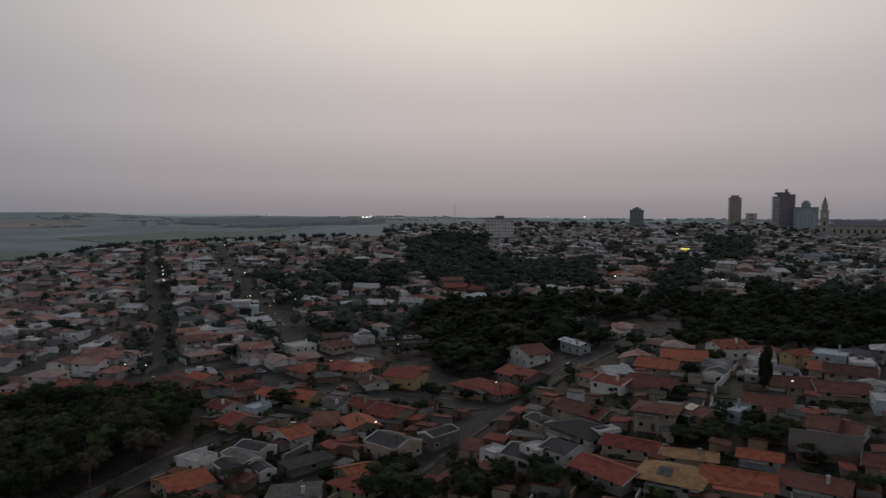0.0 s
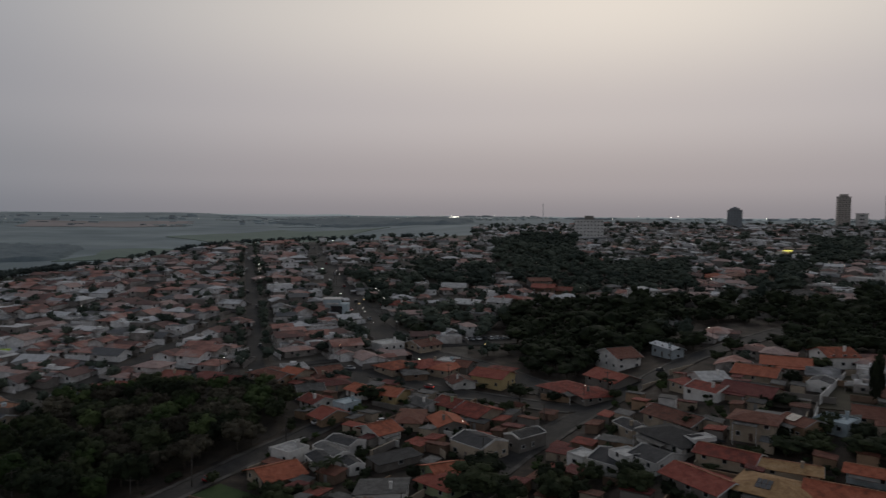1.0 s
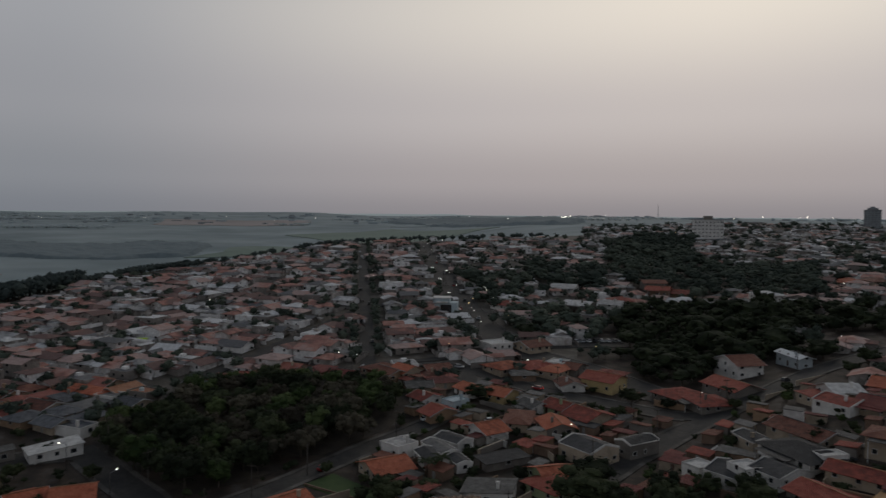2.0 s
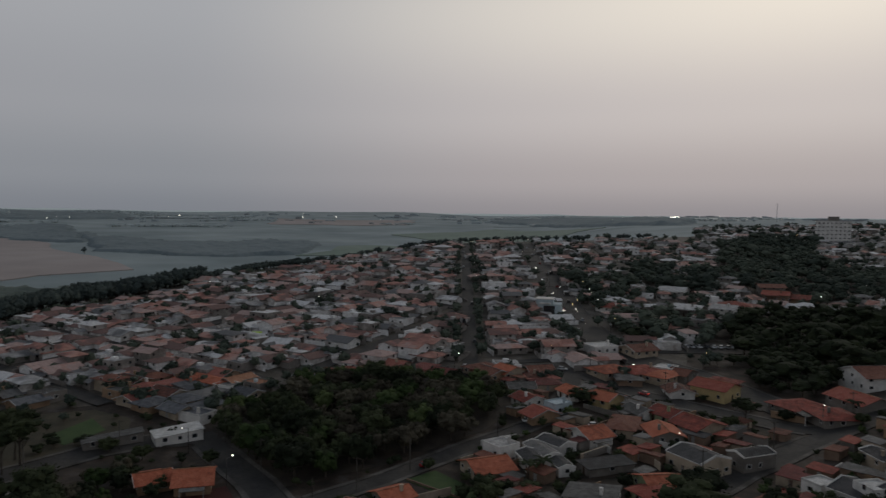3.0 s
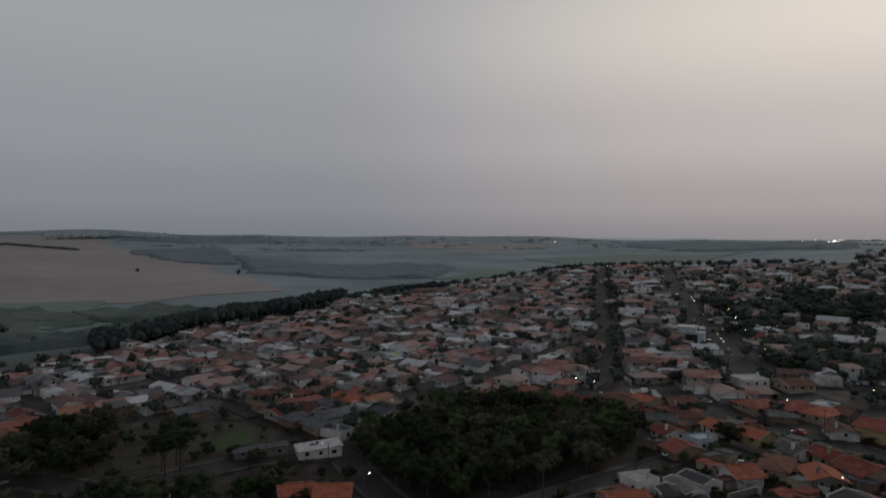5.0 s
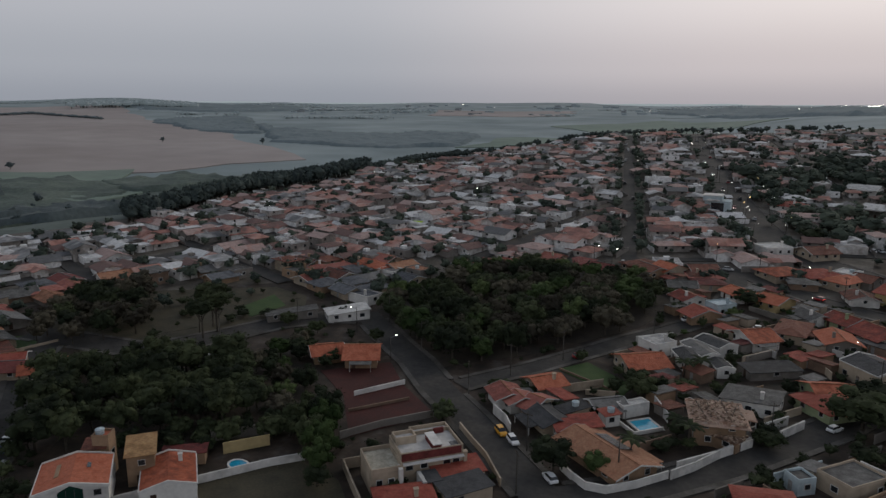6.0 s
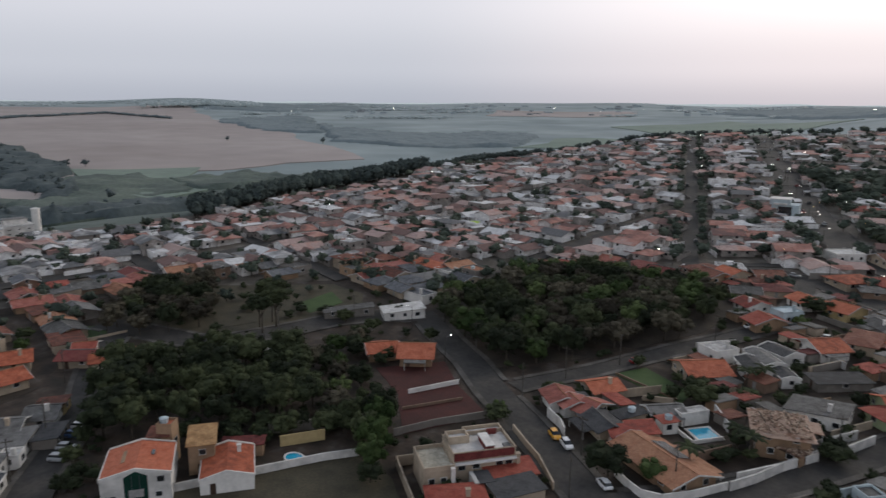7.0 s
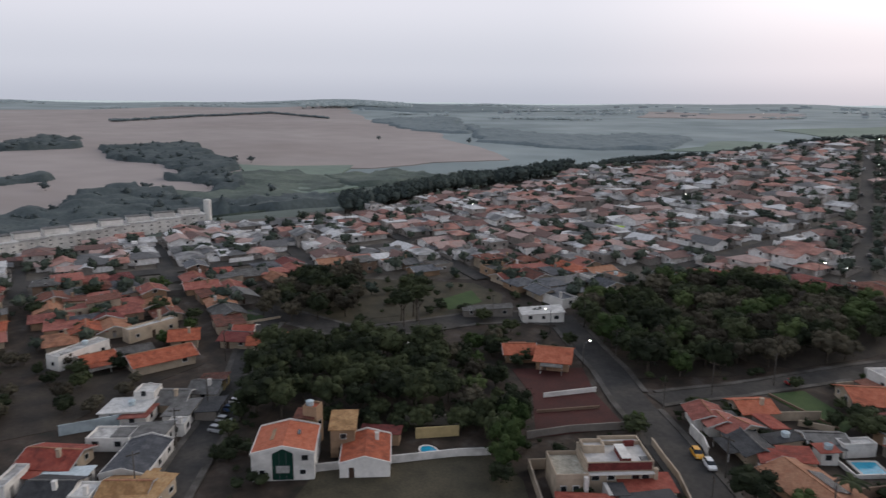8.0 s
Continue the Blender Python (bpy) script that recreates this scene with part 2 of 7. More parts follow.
def land(x, y):
    """Height of the ground: a flat near the middle, a hillside town, a valley and the plateau behind it."""
    r = math.hypot(x, y)
    if r < 1:
        return 0.0
    b = math.degrees(math.atan2(-x, y))
    side = ease(-150, -80, b) * (1 - ease(120, 170, b))
    rim, top = blend(RIM_R, b), blend(RIM_Z, b)
    bank = 10.0 * (1 - ease(-17, -1, b)) * ease(80, 230, r) * (1 - ease(420, 1100, r)) * side
    if r <= rim:
        u = max(0.0, (r - 190) / (rim - 190))
        return bank + side * top * (0.55 * u + 0.45 * u * u * (3 - 2 * u))
    deep = -34 * ease(6, 26, b)                      # valley floor
    low = top + (deep - top) * ease(0, 330, r - rim) if b > 4 else top
    rise = ease(4, 20, b)
    v = max(0.0, (r - rim - 330) / (4700 - rim - 330))
    far = deep + (FAR_Z - deep) * v ** 0.85
    z = far if r > rim + 330 and rise >= 1 else low
    if rise < 1:
        flat = top + (FAR_Z - 1 - top) * min(1, (r - rim) / (4700 - rim))
        z = flat + ((far if r > rim + 330 else low) - flat) * rise
    ridge = 9 * ease(2600, 4300, r) * (math.sin(b * 0.21 + 1.0) + 0.6 * math.sin(b * 0.53)) * 0.6 + 14 * ease(3000, 3700, r) * math.exp(-((b - 60.5) / 4.0) ** 2)
    return ridge + side * z + 2.0 * math.sin(b * 0.35 + r * 0.0021) * ease(0, 900, r - rim - 200)


class Shape:
    """Collects faces, with a material slot each, for one mesh."""

    def __init__(self):
        self.v, self.f, self.m = [], [], []

    def face(self, pts, mat=0):
        k = len(self.v)
        self.v += [tuple(p) for p in pts]
        self.f.append(tuple(range(k, k + len(pts))))
        self.m.append(mat)

    def solid(self, verts, faces, mat=0):
        k = len(self.v)
        self.v += [tuple(p) for p in verts]
        self.f += [tuple(i + k for i in f) for f in faces]
        self.m += [mat] * len(faces)

    def box(self, x0, x1, y0, y1, z0, z1, mat=0):
        self.solid([(x0, y0, z0), (x1, y0, z0), (x1, y1, z0), (x0, y1, z0), (x0, y0, z1), (x1, y0, z1), (x1, y1, z1), (x0, y1, z1)],
                   [(3, 2, 1, 0), (4, 5, 6, 7), (0, 1, 5, 4), (1, 2, 6, 5), (2, 3, 7, 6), (3, 0, 4, 7)], mat)

    def add(self, other, m):
        k = len(self.v)
        a = np.array(m)
        self.v += (np.array(other.v) @ a[:3, :3].T + a[:3, 3]).tolist()
        self.f += [tuple(i + k for i in f) for f in other.f]
        self.m += other.m

    def mesh(self, name, mats, smooth=False):
        me = bpy.data.meshes.new(name)
        me.from_pydata(self.v, [], self.f)
        for m in mats:
            me.materials.append(m)
        me.polygons.foreach_set("material_index", self.m)
        if smooth:
            me.polygons.foreach_set("use_smooth", [True] * len(self.f))
        me.update()
        return me


def roof_uv(me):
    """Lay tile rows down each slope: u runs level across the face."""
    uv = me.uv_layers.new(name="UVMap")
    for p in me.polygons:
        nrm = p.normal
        level = Vector((0, 0, 1)).cross(nrm)
        level = level.normalized() if level.length > 0.01 else Vector((1, 0, 0))
        down = nrm.cross(level)
        for li in p.loop_indices:
            co = me.vertices[me.loops[li].vertex_index].co
            uv.data[li].uv = (co.dot(level), co.dot(down))


def part(name, shape, mats, parent, label="", smooth=False, at=None):
    mats = mats if isinstance(mats, (list, tuple)) else [mats]
    ob = new(name, shape if isinstance(shape, bpy.types.Mesh) else shape.mesh(name, mats, smooth))
    ob.parent = parent
    if at is not None:
        ob.matrix_basis = at
    if label:
        tagged(ob, label)
    return ob


def thing(name, label, category, group="", kind=""):
    ob = new(name)
    ob.empty_display_size = 0.5
    return tagged(ob, label, category, group, kind)


# ---- ground ----


def build_ground():
    radii = [0, 40, 80, 120, 150]
    while radii[-1] < 1000:
        radii.append(radii[-1] + 18)
    while radii[-1] < 4850:
        radii.append(radii[-1] * 1.045)
    bearings = [-180 + 4 * i for i in range(23)] + [-88 + 1.5 * i for i in range(143)] + [128 + 4 * i for i in range(13)]
    v, f, mi = [(0, 0, land(0, 0))], [], []
    nb = len(bearings)
    for r in radii[1:]:
        for b in bearings:
            a = radians(b)
            x, y = -math.sin(a) * r, math.cos(a) * r
            v.append((x, y, land(x, y)))
    for i in range(len(radii) - 1):
        for j in range(nb):
            k = (j + 1) % nb
            if i == 0:
                f.append((0, 1 + k, 1 + j))
                mi.append(0)
            else:
                p, q = 1 + (i - 1) * nb, 1 + i * nb
                f.append((p + j, p + k, q + k, q + j))
                rim = blend(RIM_R, bearings[j])
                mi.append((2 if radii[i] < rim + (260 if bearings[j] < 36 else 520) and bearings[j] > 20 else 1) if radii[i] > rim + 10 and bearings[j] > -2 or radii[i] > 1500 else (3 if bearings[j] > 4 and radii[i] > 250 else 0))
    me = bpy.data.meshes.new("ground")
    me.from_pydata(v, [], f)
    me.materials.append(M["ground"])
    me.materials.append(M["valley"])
    me.materials.append(M["scrub"])
    me.materials.append(M["hill_ground"])
    me.polygons.foreach_set("material_index", mi)
    me.polygons.foreach_set("use_smooth", [True] * len(f))
    me.update()
    bm = bmesh.new()
    bm.from_mesh(me)
    bmesh.ops.recalc_face_normals(bm, faces=bm.faces)
    bm.faces.ensure_lookup_table()
    if bm.faces[0].normal.z < 0:
        bmesh.ops.reverse_faces(bm, faces=bm.faces)
    bm.to_mesh(me)
    bm.free()
    tagged(new("ground", me), "rolling ground of town soil, dry grass and pasture", "ground", kind="structure")


build_ground()


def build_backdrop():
    """The last hazy ridge on the horizon, with an uneven line of woods along its top; it glows in the haze colour."""
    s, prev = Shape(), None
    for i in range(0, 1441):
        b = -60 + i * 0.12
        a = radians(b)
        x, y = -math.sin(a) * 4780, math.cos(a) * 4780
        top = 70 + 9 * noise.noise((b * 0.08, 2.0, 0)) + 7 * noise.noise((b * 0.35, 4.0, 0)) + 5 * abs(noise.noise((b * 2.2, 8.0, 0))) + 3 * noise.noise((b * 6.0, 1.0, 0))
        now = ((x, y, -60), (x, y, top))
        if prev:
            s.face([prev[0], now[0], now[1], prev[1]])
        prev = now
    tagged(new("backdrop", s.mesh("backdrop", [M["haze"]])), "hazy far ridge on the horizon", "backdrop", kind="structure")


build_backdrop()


def ribbon(name, pts, width, lift, mat, label, category, sides=None, step=9.0):
    """A strip along a line on the ground, with edges that drop 0.6 m, so that it has body."""
    line = [Vector(p) for p in pts]
    dense = [line[0]]
    for a, b in zip(line, line[1:]):
        k = max(1, int((b - a).length / step))
        dense += [a + (b - a) * (i / k) for i in range(1, k + 1)]
    s, rows = Shape(), []
    lo, hi = sides or (-width / 2, width / 2)
    for i, p in enumerate(dense):
        d = (dense[min(i + 1, len(dense) - 1)] - dense[max(i - 1, 0)]).normalized()
        nrm = Vector((d.y, -d.x))
        a, b = p + nrm * lo, p + nrm * hi
        za, zb, zc = land(*a), land(*b), land(*p)
        rows.append([(a.x, a.y, za + lift - 0.6), (a.x, a.y, za + lift), (p.x, p.y, max(zc, (za + zb) / 2) + lift), (b.x, b.y, zb + lift), (b.x, b.y, zb + lift - 0.6)] if sides is None
                    else [(a.x, a.y, za + lift - 0.6), (a.x, a.y, za + lift), ((a.x + b.x) / 2, (a.y + b.y) / 2, (za + zb) / 2 + lift), (b.x, b.y, zb + lift), (b.x, b.y, zb + lift - 0.6)])
    k = 5
    s.v = [q for r in rows for q in r]
    for i in range(len(rows) - 1):
        for j in range(4):
            s.f.append((i * k + j, i * k + j + 1, (i + 1) * k + j + 1, (i + 1) * k + j))
            s.m.append(0)
    me = s.mesh(name, [mat])
    bm = bmesh.new()
    bm.from_mesh(me)
    if sum(f.normal.z for f in bm.faces) < 0:
        bmesh.ops.reverse_faces(bm, faces=bm.faces)
    bm.to_mesh(me)
    bm.free()
    return tagged(new(name, me), label, category, kind="structure")


# street axes: the hillside grid (U up the hill, V across it)
U, V = Vector((-0.39, 0.92)).normalized(), Vector((0.92, 0.39)).normalized()


def uv_at(u, v):
    return U * u + V * v


def bearing(x, y):
    return math.degrees(math.atan2(-x, y))


def inside(x, y, margin=0.0):
    return math.hypot(x, y) < blend(RIM_R, bearing(x, y)) - margin


# ---- houses ----


def gable(s, w, d, h, rise, over=0.5, mat=0, thick=0.12, base=0.0):
    """A two-slope roof, ridge along y, over a w x d plan whose walls end at h."""
    x, y = w / 2 + over, d / 2 + over
    drop = rise * over / (w / 2)
    e, r = base + h - drop, base + h + rise
    s.solid([(-x, -y, e), (0, -y, r), (x, -y, e), (-x, y, e), (0, y, r), (x, y, e),
             (-x, -y, e + thick), (0, -y, r + thick), (x, -y, e + thick), (-x, y, e + thick), (0, y, r + thick), (x, y, e + thick)],
            [(6, 7, 10, 9), (7, 8, 11, 10), (1, 0, 3, 4), (2, 1, 4, 5), (0, 1, 7, 6), (1, 2, 8, 7), (4, 3, 9, 10), (5, 4, 10, 11), (0, 6, 9, 3), (2, 5, 11, 8)], mat)


def hip(s, w, d, h, rise, over=0.6, mat=0, thick=0.12, base=0.0):
    x, y = w / 2 + over, d / 2 + over
    e, r = base + h - 0.1, base + h + rise
    k = max(0.4, y - x)
    s.solid([(-x, -y, e), (x, -y, e), (x, y, e), (-x, y, e), (-x, -y, e + thick), (x, -y, e + thick), (x, y, e + thick), (-x, y, e + thick), (0, -k, r), (0, k, r)],
            [(3, 2, 1, 0), (0, 1, 5, 4), (1, 2, 6, 5), (2, 3, 7, 6), (3, 0, 4, 7), (4, 5, 8), (5, 6, 9, 8), (6, 7, 9), (7, 4, 8, 9)], mat)


def walls(s, w, d, h, mat=0, base=0.0, rise=0.0):
    """Outer walls; with a rise, the ends go up into gables."""
    x, y = w / 2, d / 2
    z0, z1, zr = base - 1.5, base + h, base + h + rise
    if rise:
        s.solid([(-x, -y, z0), (x, -y, z0), (x, y, z0), (-x, y, z0), (-x, -y, z1), (x, -y, z1), (x, y, z1), (-x, y, z1), (0, -y, zr), (0, y, zr)],
                [(0, 1, 5, 8, 4), (1, 2, 6, 5), (2, 3, 7, 9, 6), (3, 0, 4, 7), (4, 8, 9, 7), (8, 5, 6, 9)], mat)
    else:
        s.box(-x, x, -y, y, z0, z1, mat)


PLACED = []         # (x, y, half-size) of every house, so that nothing is set on another
ROOF_WORDS = {"red": "red clay-tile roof", "orange": "orange clay-tile roof", "pink": "faded pinkish clay-tile roof", "brown": "brown tile roof",
              "maroon": "dark red tile roof", "ochre": "pale ochre tile roof", "tan": "straw-coloured tile roof", "old": "broken weathered tile roof",
              "dark": "dark grey tile roof", "grey": "grey fibre-cement roof", "slate": "blue-grey sheet roof", "white": "white flat roof",
              "metal": "bright sheet-metal roof", "pale": "pale blue roof", "cream": "cream flat roof"}
WALL_WORDS = {"white": "white", "cream": "cream", "tan": "tan", "yellow": "yellow", "green": "pale green", "grey": "bare grey", "pale": "pale blue", "metal": "sheet-metal", "brown": "brown"}


def unit_window():
    """A frame as one closed ring, and its pane set back in it."""
    f, g = Shape(), Shape()
    ring = lambda x, z, y: [(-x, y, -z), (x, y, -z), (x, y, z), (-x, y, z)]
    v = ring(0.66, 0.62, 0.09) + ring(0.56, 0.52, 0.09) + ring(0.56, 0.52, -0.06) + ring(0.66, 0.62, -0.06)
    q = []
    for k in range(4):
        for i in range(4):
            q.append((k * 4 + i, k * 4 + (i + 1) % 4, ((k + 1) % 4) * 4 + (i + 1) % 4, ((k + 1) % 4) * 4 + i))
    f.solid(v, q)
    g.box(-0.56, 0.56, -0.05, 0.03, -0.52, 0.52)
    return f.mesh("window", [M["frame"]]), g.mesh("pane", [M["glass"]])


WINDOW_MESH, PANE_MESH = unit_window()
_d = Shape()
_d.box(-0.5, 0.5, -0.05, 0.06, -1.05, 1.05)
DOOR_MESH = _d.mesh("door", [M["door"]])
_t = Shape()
_n = 12
_t.solid([(0.75 * math.cos(6.2832 * i / _n), 0.75 * math.sin(6.2832 * i / _n), 0) for i in range(_n)] + [(0.85 * math.cos(6.2832 * i / _n), 0.85 * math.sin(6.2832 * i / _n), 1.0) for i in range(_n)]
         + [(0.2 * math.cos(6.2832 * i / _n), 0.2 * math.sin(6.2832 * i / _n), 1.25) for i in range(_n)],
         [(i, (i + 1) % _n, _n + (i + 1) % _n, _n + i) for i in range(_n)] + [(_n + i, _n + (i + 1) % _n, 2 * _n + (i + 1) % _n, 2 * _n + i) for i in range(_n)] + [tuple(range(2 * _n, 3 * _n))])
TANK_MESH = _t.mesh("water_tank", [M["roof_pale"]])


def add_window(parent, x, y, z, turn, wide=1.0, tall=1.0):
    w = part("window", WINDOW_MESH, None, parent, at=pose(x, y, z, 0, 0, turn) @ Matrix.Diagonal((wide, 1, tall, 1)))
    part("pane", PANE_MESH, None, w)


def openings(ob, w, d, h, rng, most=3):
    """Windows along each wall, a door in one of them."""
    storeys = 2 if h > 4.3 else 1
    door_side = rng.choice((0, 1, 2, 3))
    for side in range(4):
        length, off, turn = (w, d / 2, 0) if side % 2 else (d, w / 2, 90)
        turn += 180 if side in (2, 1) else 0
        count = max(1, min(most, int(length / 3.6)))
        a = radians(turn)
        for k in range(storeys):
            for i in range(count):
                if rng.random() < 0.25:
                    continue
                u = (i + 0.5) / count * length - length / 2 + rng.uniform(-0.3, 0.3)
                # outward normal is local +y of the turned frame
                px, py = u * math.cos(a) - off * math.sin(a), u * math.sin(a) + off * math.cos(a)
                if k == 0 and side == door_side and i == count // 2:
                    part("door", DOOR_MESH, None, ob, at=pose(px, py, 1.05, 0, 0, turn))
                else:
                    add_window(ob, px, py, 1.65 + 2.8 * k, turn, rng.uniform(0.8, 1.25), rng.uniform(0.85, 1.1))


def house(kind, x, y, turn, w, d, h, roof, wall, extra="-", most=3, group="houses by the near streets"):
    rng = random.Random(int(abs(x) * 131 + abs(y) * 17))
    words = f"{'two-storey' if h > 4.3 else 'single-storey'} {WALL_WORDS[wall]} house with a {ROOF_WORDS[roof]}"
    ob = thing("house", words, "house", group)
    ob.matrix_basis = pose(x, y, land(x, y), 0, 0, turn)
    PLACED.append((x, y, max(w, d) / 2))
    s, r = Shape(), Shape()
    h = h - 0.25 if h > 4.3 or kind == "flat" else min(2.75, h * 0.86 - 0.15)
    if h < 4 and kind in ("gable", "hip") and min(w, d) > 5:
        w, d = w * 1.08, d * 1.08
    rise = w * (0.14 if extra == "solarb" else (0.165 if kind == "gable" else 0.155))
    coped = extra in ("glass", "coped")
    if coped:
        rise = w * (0.11 if extra == "glass" else 0.13)
        walls(s, w, d, h, rise=rise)
        gable(r, w, d - 0.3, h, rise, 0.03)
        for e in (-1, 1):
            c = Shape()
            ya, yb = sorted((e * (d / 2 - 0.14), e * (d / 2 + 0.1)))
            prof = [(-w / 2 - 0.1, h - 0.2), (0, h + rise - 0.1), (w / 2 + 0.1, h - 0.2), (w / 2 + 0.1, h + 0.34), (0, h + rise + 0.42), (-w / 2 - 0.1, h + 0.34)]
            c.solid([(px, ya, pz) for px, pz in prof] + [(px, yb, pz) for px, pz in prof],
                    [(0, 1, 4, 5), (1, 2, 3, 4), (11, 10, 7, 6), (10, 9, 8, 7)] + [(i, (i + 1) % 6, 6 + (i + 1) % 6, 6 + i) for i in range(6)])
            part("coping", c, M["wall_white"], ob, "white coping along the gable")
            c = Shape()
            xa, xb = sorted((e * (w / 2 - 0.02), e * (w / 2 + 0.24)))
            c.box(xa, xb, -d / 2 + 0.1, d / 2 - 0.1, h - 0.1, h + 0.08)
            part("gutter", c, M["wall_white"], ob)
    elif kind == "gable":
        walls(s, w, d, h, rise=rise)
        gable(r, w, d, h, rise, 0.9)
    elif kind == "hip":
        walls(s, w, d, h)
        hip(r, w, d, h, rise, 1.0)
    elif kind == "lean":
        up = d * 0.07
        x0, y0 = w / 2, d / 2
        s.solid([(-x0, -y0, -1.5), (x0, -y0, -1.5), (x0, y0, -1.5), (-x0, y0, -1.5), (-x0, -y0, h), (x0, -y0, h), (x0, y0, h + up), (-x0, y0, h + up)],
                [(0, 1, 5, 4), (1, 2, 6, 5), (2, 3, 7, 6), (3, 0, 4, 7), (4, 5, 6, 7)])
        x0, y0, e, t = w / 2 + 0.4, d / 2 + 0.4, 0.05, h + up + 0.1
        r.solid([(-x0, -y0, h + e), (x0, -y0, h + e), (x0, y0, t), (-x0, y0, t), (-x0, -y0, h + e + 0.14), (x0, -y0, h + e + 0.14), (x0, y0, t + 0.14), (-x0, y0, t + 0.14)],
                [(3, 2, 1, 0), (4, 5, 6, 7), (0, 1, 5, 4), (1, 2, 6, 5), (2, 3, 7, 6), (3, 0, 4, 7)])
    else:
        x0, y0 = w / 2, d / 2
        s.box(-x0, x0, -y0, y0, -1.5, h)
        r.box(-x0 + 0.2, x0 - 0.2, -y0 + 0.2, y0 - 0.2, h + 0.004, h + 0.14)
        p = Shape()
        for a in (-1, 1):
            p.box(-x0, x0, a * (y0 - 0.1) - 0.1, a * (y0 - 0.1) + 0.1, h, h + 0.55)
            p.box(a * (x0 - 0.1) - 0.1, a * (x0 - 0.1) + 0.1, -y0 + 0.2, y0 - 0.2, h, h + 0.55)
        part("parapet", p, M["wall_" + wall], ob)
    part("wall", s, M["wall_" + wall], ob)
    ro = part("roof", r, M["roof_" + roof], ob, ROOF_WORDS[roof])
    roof_uv(ro.data)
    if kind == "gable" and not coped and roof not in ("white", "metal", "pale"):
        c = Shape()
        c.box(-0.16, 0.16, -d / 2 - 0.5, d / 2 + 0.5, h + rise + 0.06, h + rise + 0.22)
        part("ridge_cap", c, M["roof_ochre" if roof in ("red", "orange", "pink", "ochre", "tan") else "roof_grey"], ob)
        # pale bargeboards on the gable ends
        if rng.random() < 0.6:
            for e in (-1, 1):
                b = Shape()
                x1, zl = w / 2 + 0.88, h - rise * 0.88 / (w / 2)
                ya, yb = sorted((e * (d / 2 + 0.91), e * (d / 2 + 0.99)))
                prof = [(-x1, zl - 0.12), (0, h + rise - 0.12), (x1, zl - 0.12), (x1, zl + 0.16), (0, h + rise + 0.16), (-x1, zl + 0.16)]
                b.solid([(px, ya, pz) for px, pz in prof] + [(px, yb, pz) for px, pz in prof],
                        [(0, 1, 4, 5), (1, 2, 3, 4), (11, 10, 7, 6), (10, 9, 8, 7)] + [(i, (i + 1) % 6, 6 + (i + 1) % 6, 6 + i) for i in range(6)])
                part("bargeboard", b, M["frame"], ob)
    openings(ob, w, d, h, rng, most)
    if group.startswith("houses by") and kind in ("gable", "hip") and not coped and d > 6.5 and rng.random() < 0.7:
        # a lean-to veranda on posts along one side
        e, dep, L = rng.choice((-1, 1)), rng.uniform(2.4, 3.6), d * rng.uniform(0.45, 0.85)
        c = rng.uniform(-0.5, 0.5) * (d - L)
        z1, z0 = h - 0.36, h - 0.62
        xa, xb = e * (w / 2 + 0.02), e * (w / 2 + dep)
        q = Shape()
        pts = [(xa, c - L / 2, z1), (xb, c - L / 2, z0), (xb, c + L / 2, z0), (xa, c + L / 2, z1)]
        q.solid(pts + [(px, py, pz + 0.1) for px, py, pz in pts], [(0, 1, 2, 3), (7, 6, 5, 4), (0, 4, 5, 1), (1, 5, 6, 2), (2, 6, 7, 3), (3, 7, 4, 0)])
        vr = part("veranda_roof", q, M["roof_" + (roof if rng.random() < 0.6 else "grey")], ob)
        roof_uv(vr.data)
        for py in (c - L / 2 + 0.2, c + L / 2 - 0.2):
            q = Shape()
            q.box(xb - e * 0.3 - 0.08, xb - e * 0.3 + 0.08, py - 0.08, py + 0.08, -1.0, z0 + 0.04)
            part("post", q, M["frame"], ob)
    if extra == "solarb":
        slope = math.degrees(math.atan2(rise, w / 2))
        for i in range(7):
            for j in range(2):
                q = Shape()
                q.box(-0.8, 0.8, -0.5, 0.5, 0.0, 0.06)
                part("solar_panel", q, M["panel"], ob, at=pose(-w * 0.27, (i - 3) * 1.08 - 0.8, h + rise * 0.46 + 0.24, 0, -slope, 0) @ Matrix.Translation((j * 1.68 - 0.84, 0, 0)))
    elif extra == "solar" and kind in ("gable", "hip"):
        slope = math.degrees(math.atan2(rise, w / 2))
        for i in range(3):
            for j in range(2):
                q = Shape()
                q.box(-0.8, 0.8, -0.5, 0.5, 0.0, 0.06)
                part("solar_panel", q, M["panel"], ob, at=pose(w * 0.25, (i - 1) * 1.1 - 1.0, h + rise * 0.5 + 0.26, 0, slope, 0) @ Matrix.Translation((j * 1.7 - 0.85, 0, 0)))
    elif roof == "old":
        # slipped and heaped tiles on bare battens
        q = Shape()
        for _ in range(420):
            a, b = rng.uniform(-0.5, 0.5), rng.uniform(-0.5, 0.5)
            hz = h + 0.05 + (rise * max(0.0, 1 - 2 * max(abs(a), abs(b) * 0.9)) if kind == "hip" else (b + 0.5) * d * 0.07 + 0.1)
            t = Shape()
            k = rng.uniform(0.8, 1.3)
            t.box(-0.3 * k, 0.3 * k, -0.13 * k, 0.13 * k, 0.0, 0.07)
            q.add(t, pose(a * (w + 0.6), b * (d + 0.6), hz + rng.uniform(0.05, 0.28), rng.uniform(-25, 25), rng.uniform(-25, 25), rng.uniform(0, 180)))
        tagged(part("loose_tiles", q, M["roof_rubble"], ob), "heaps of slipped broken tiles", kind="stuff")
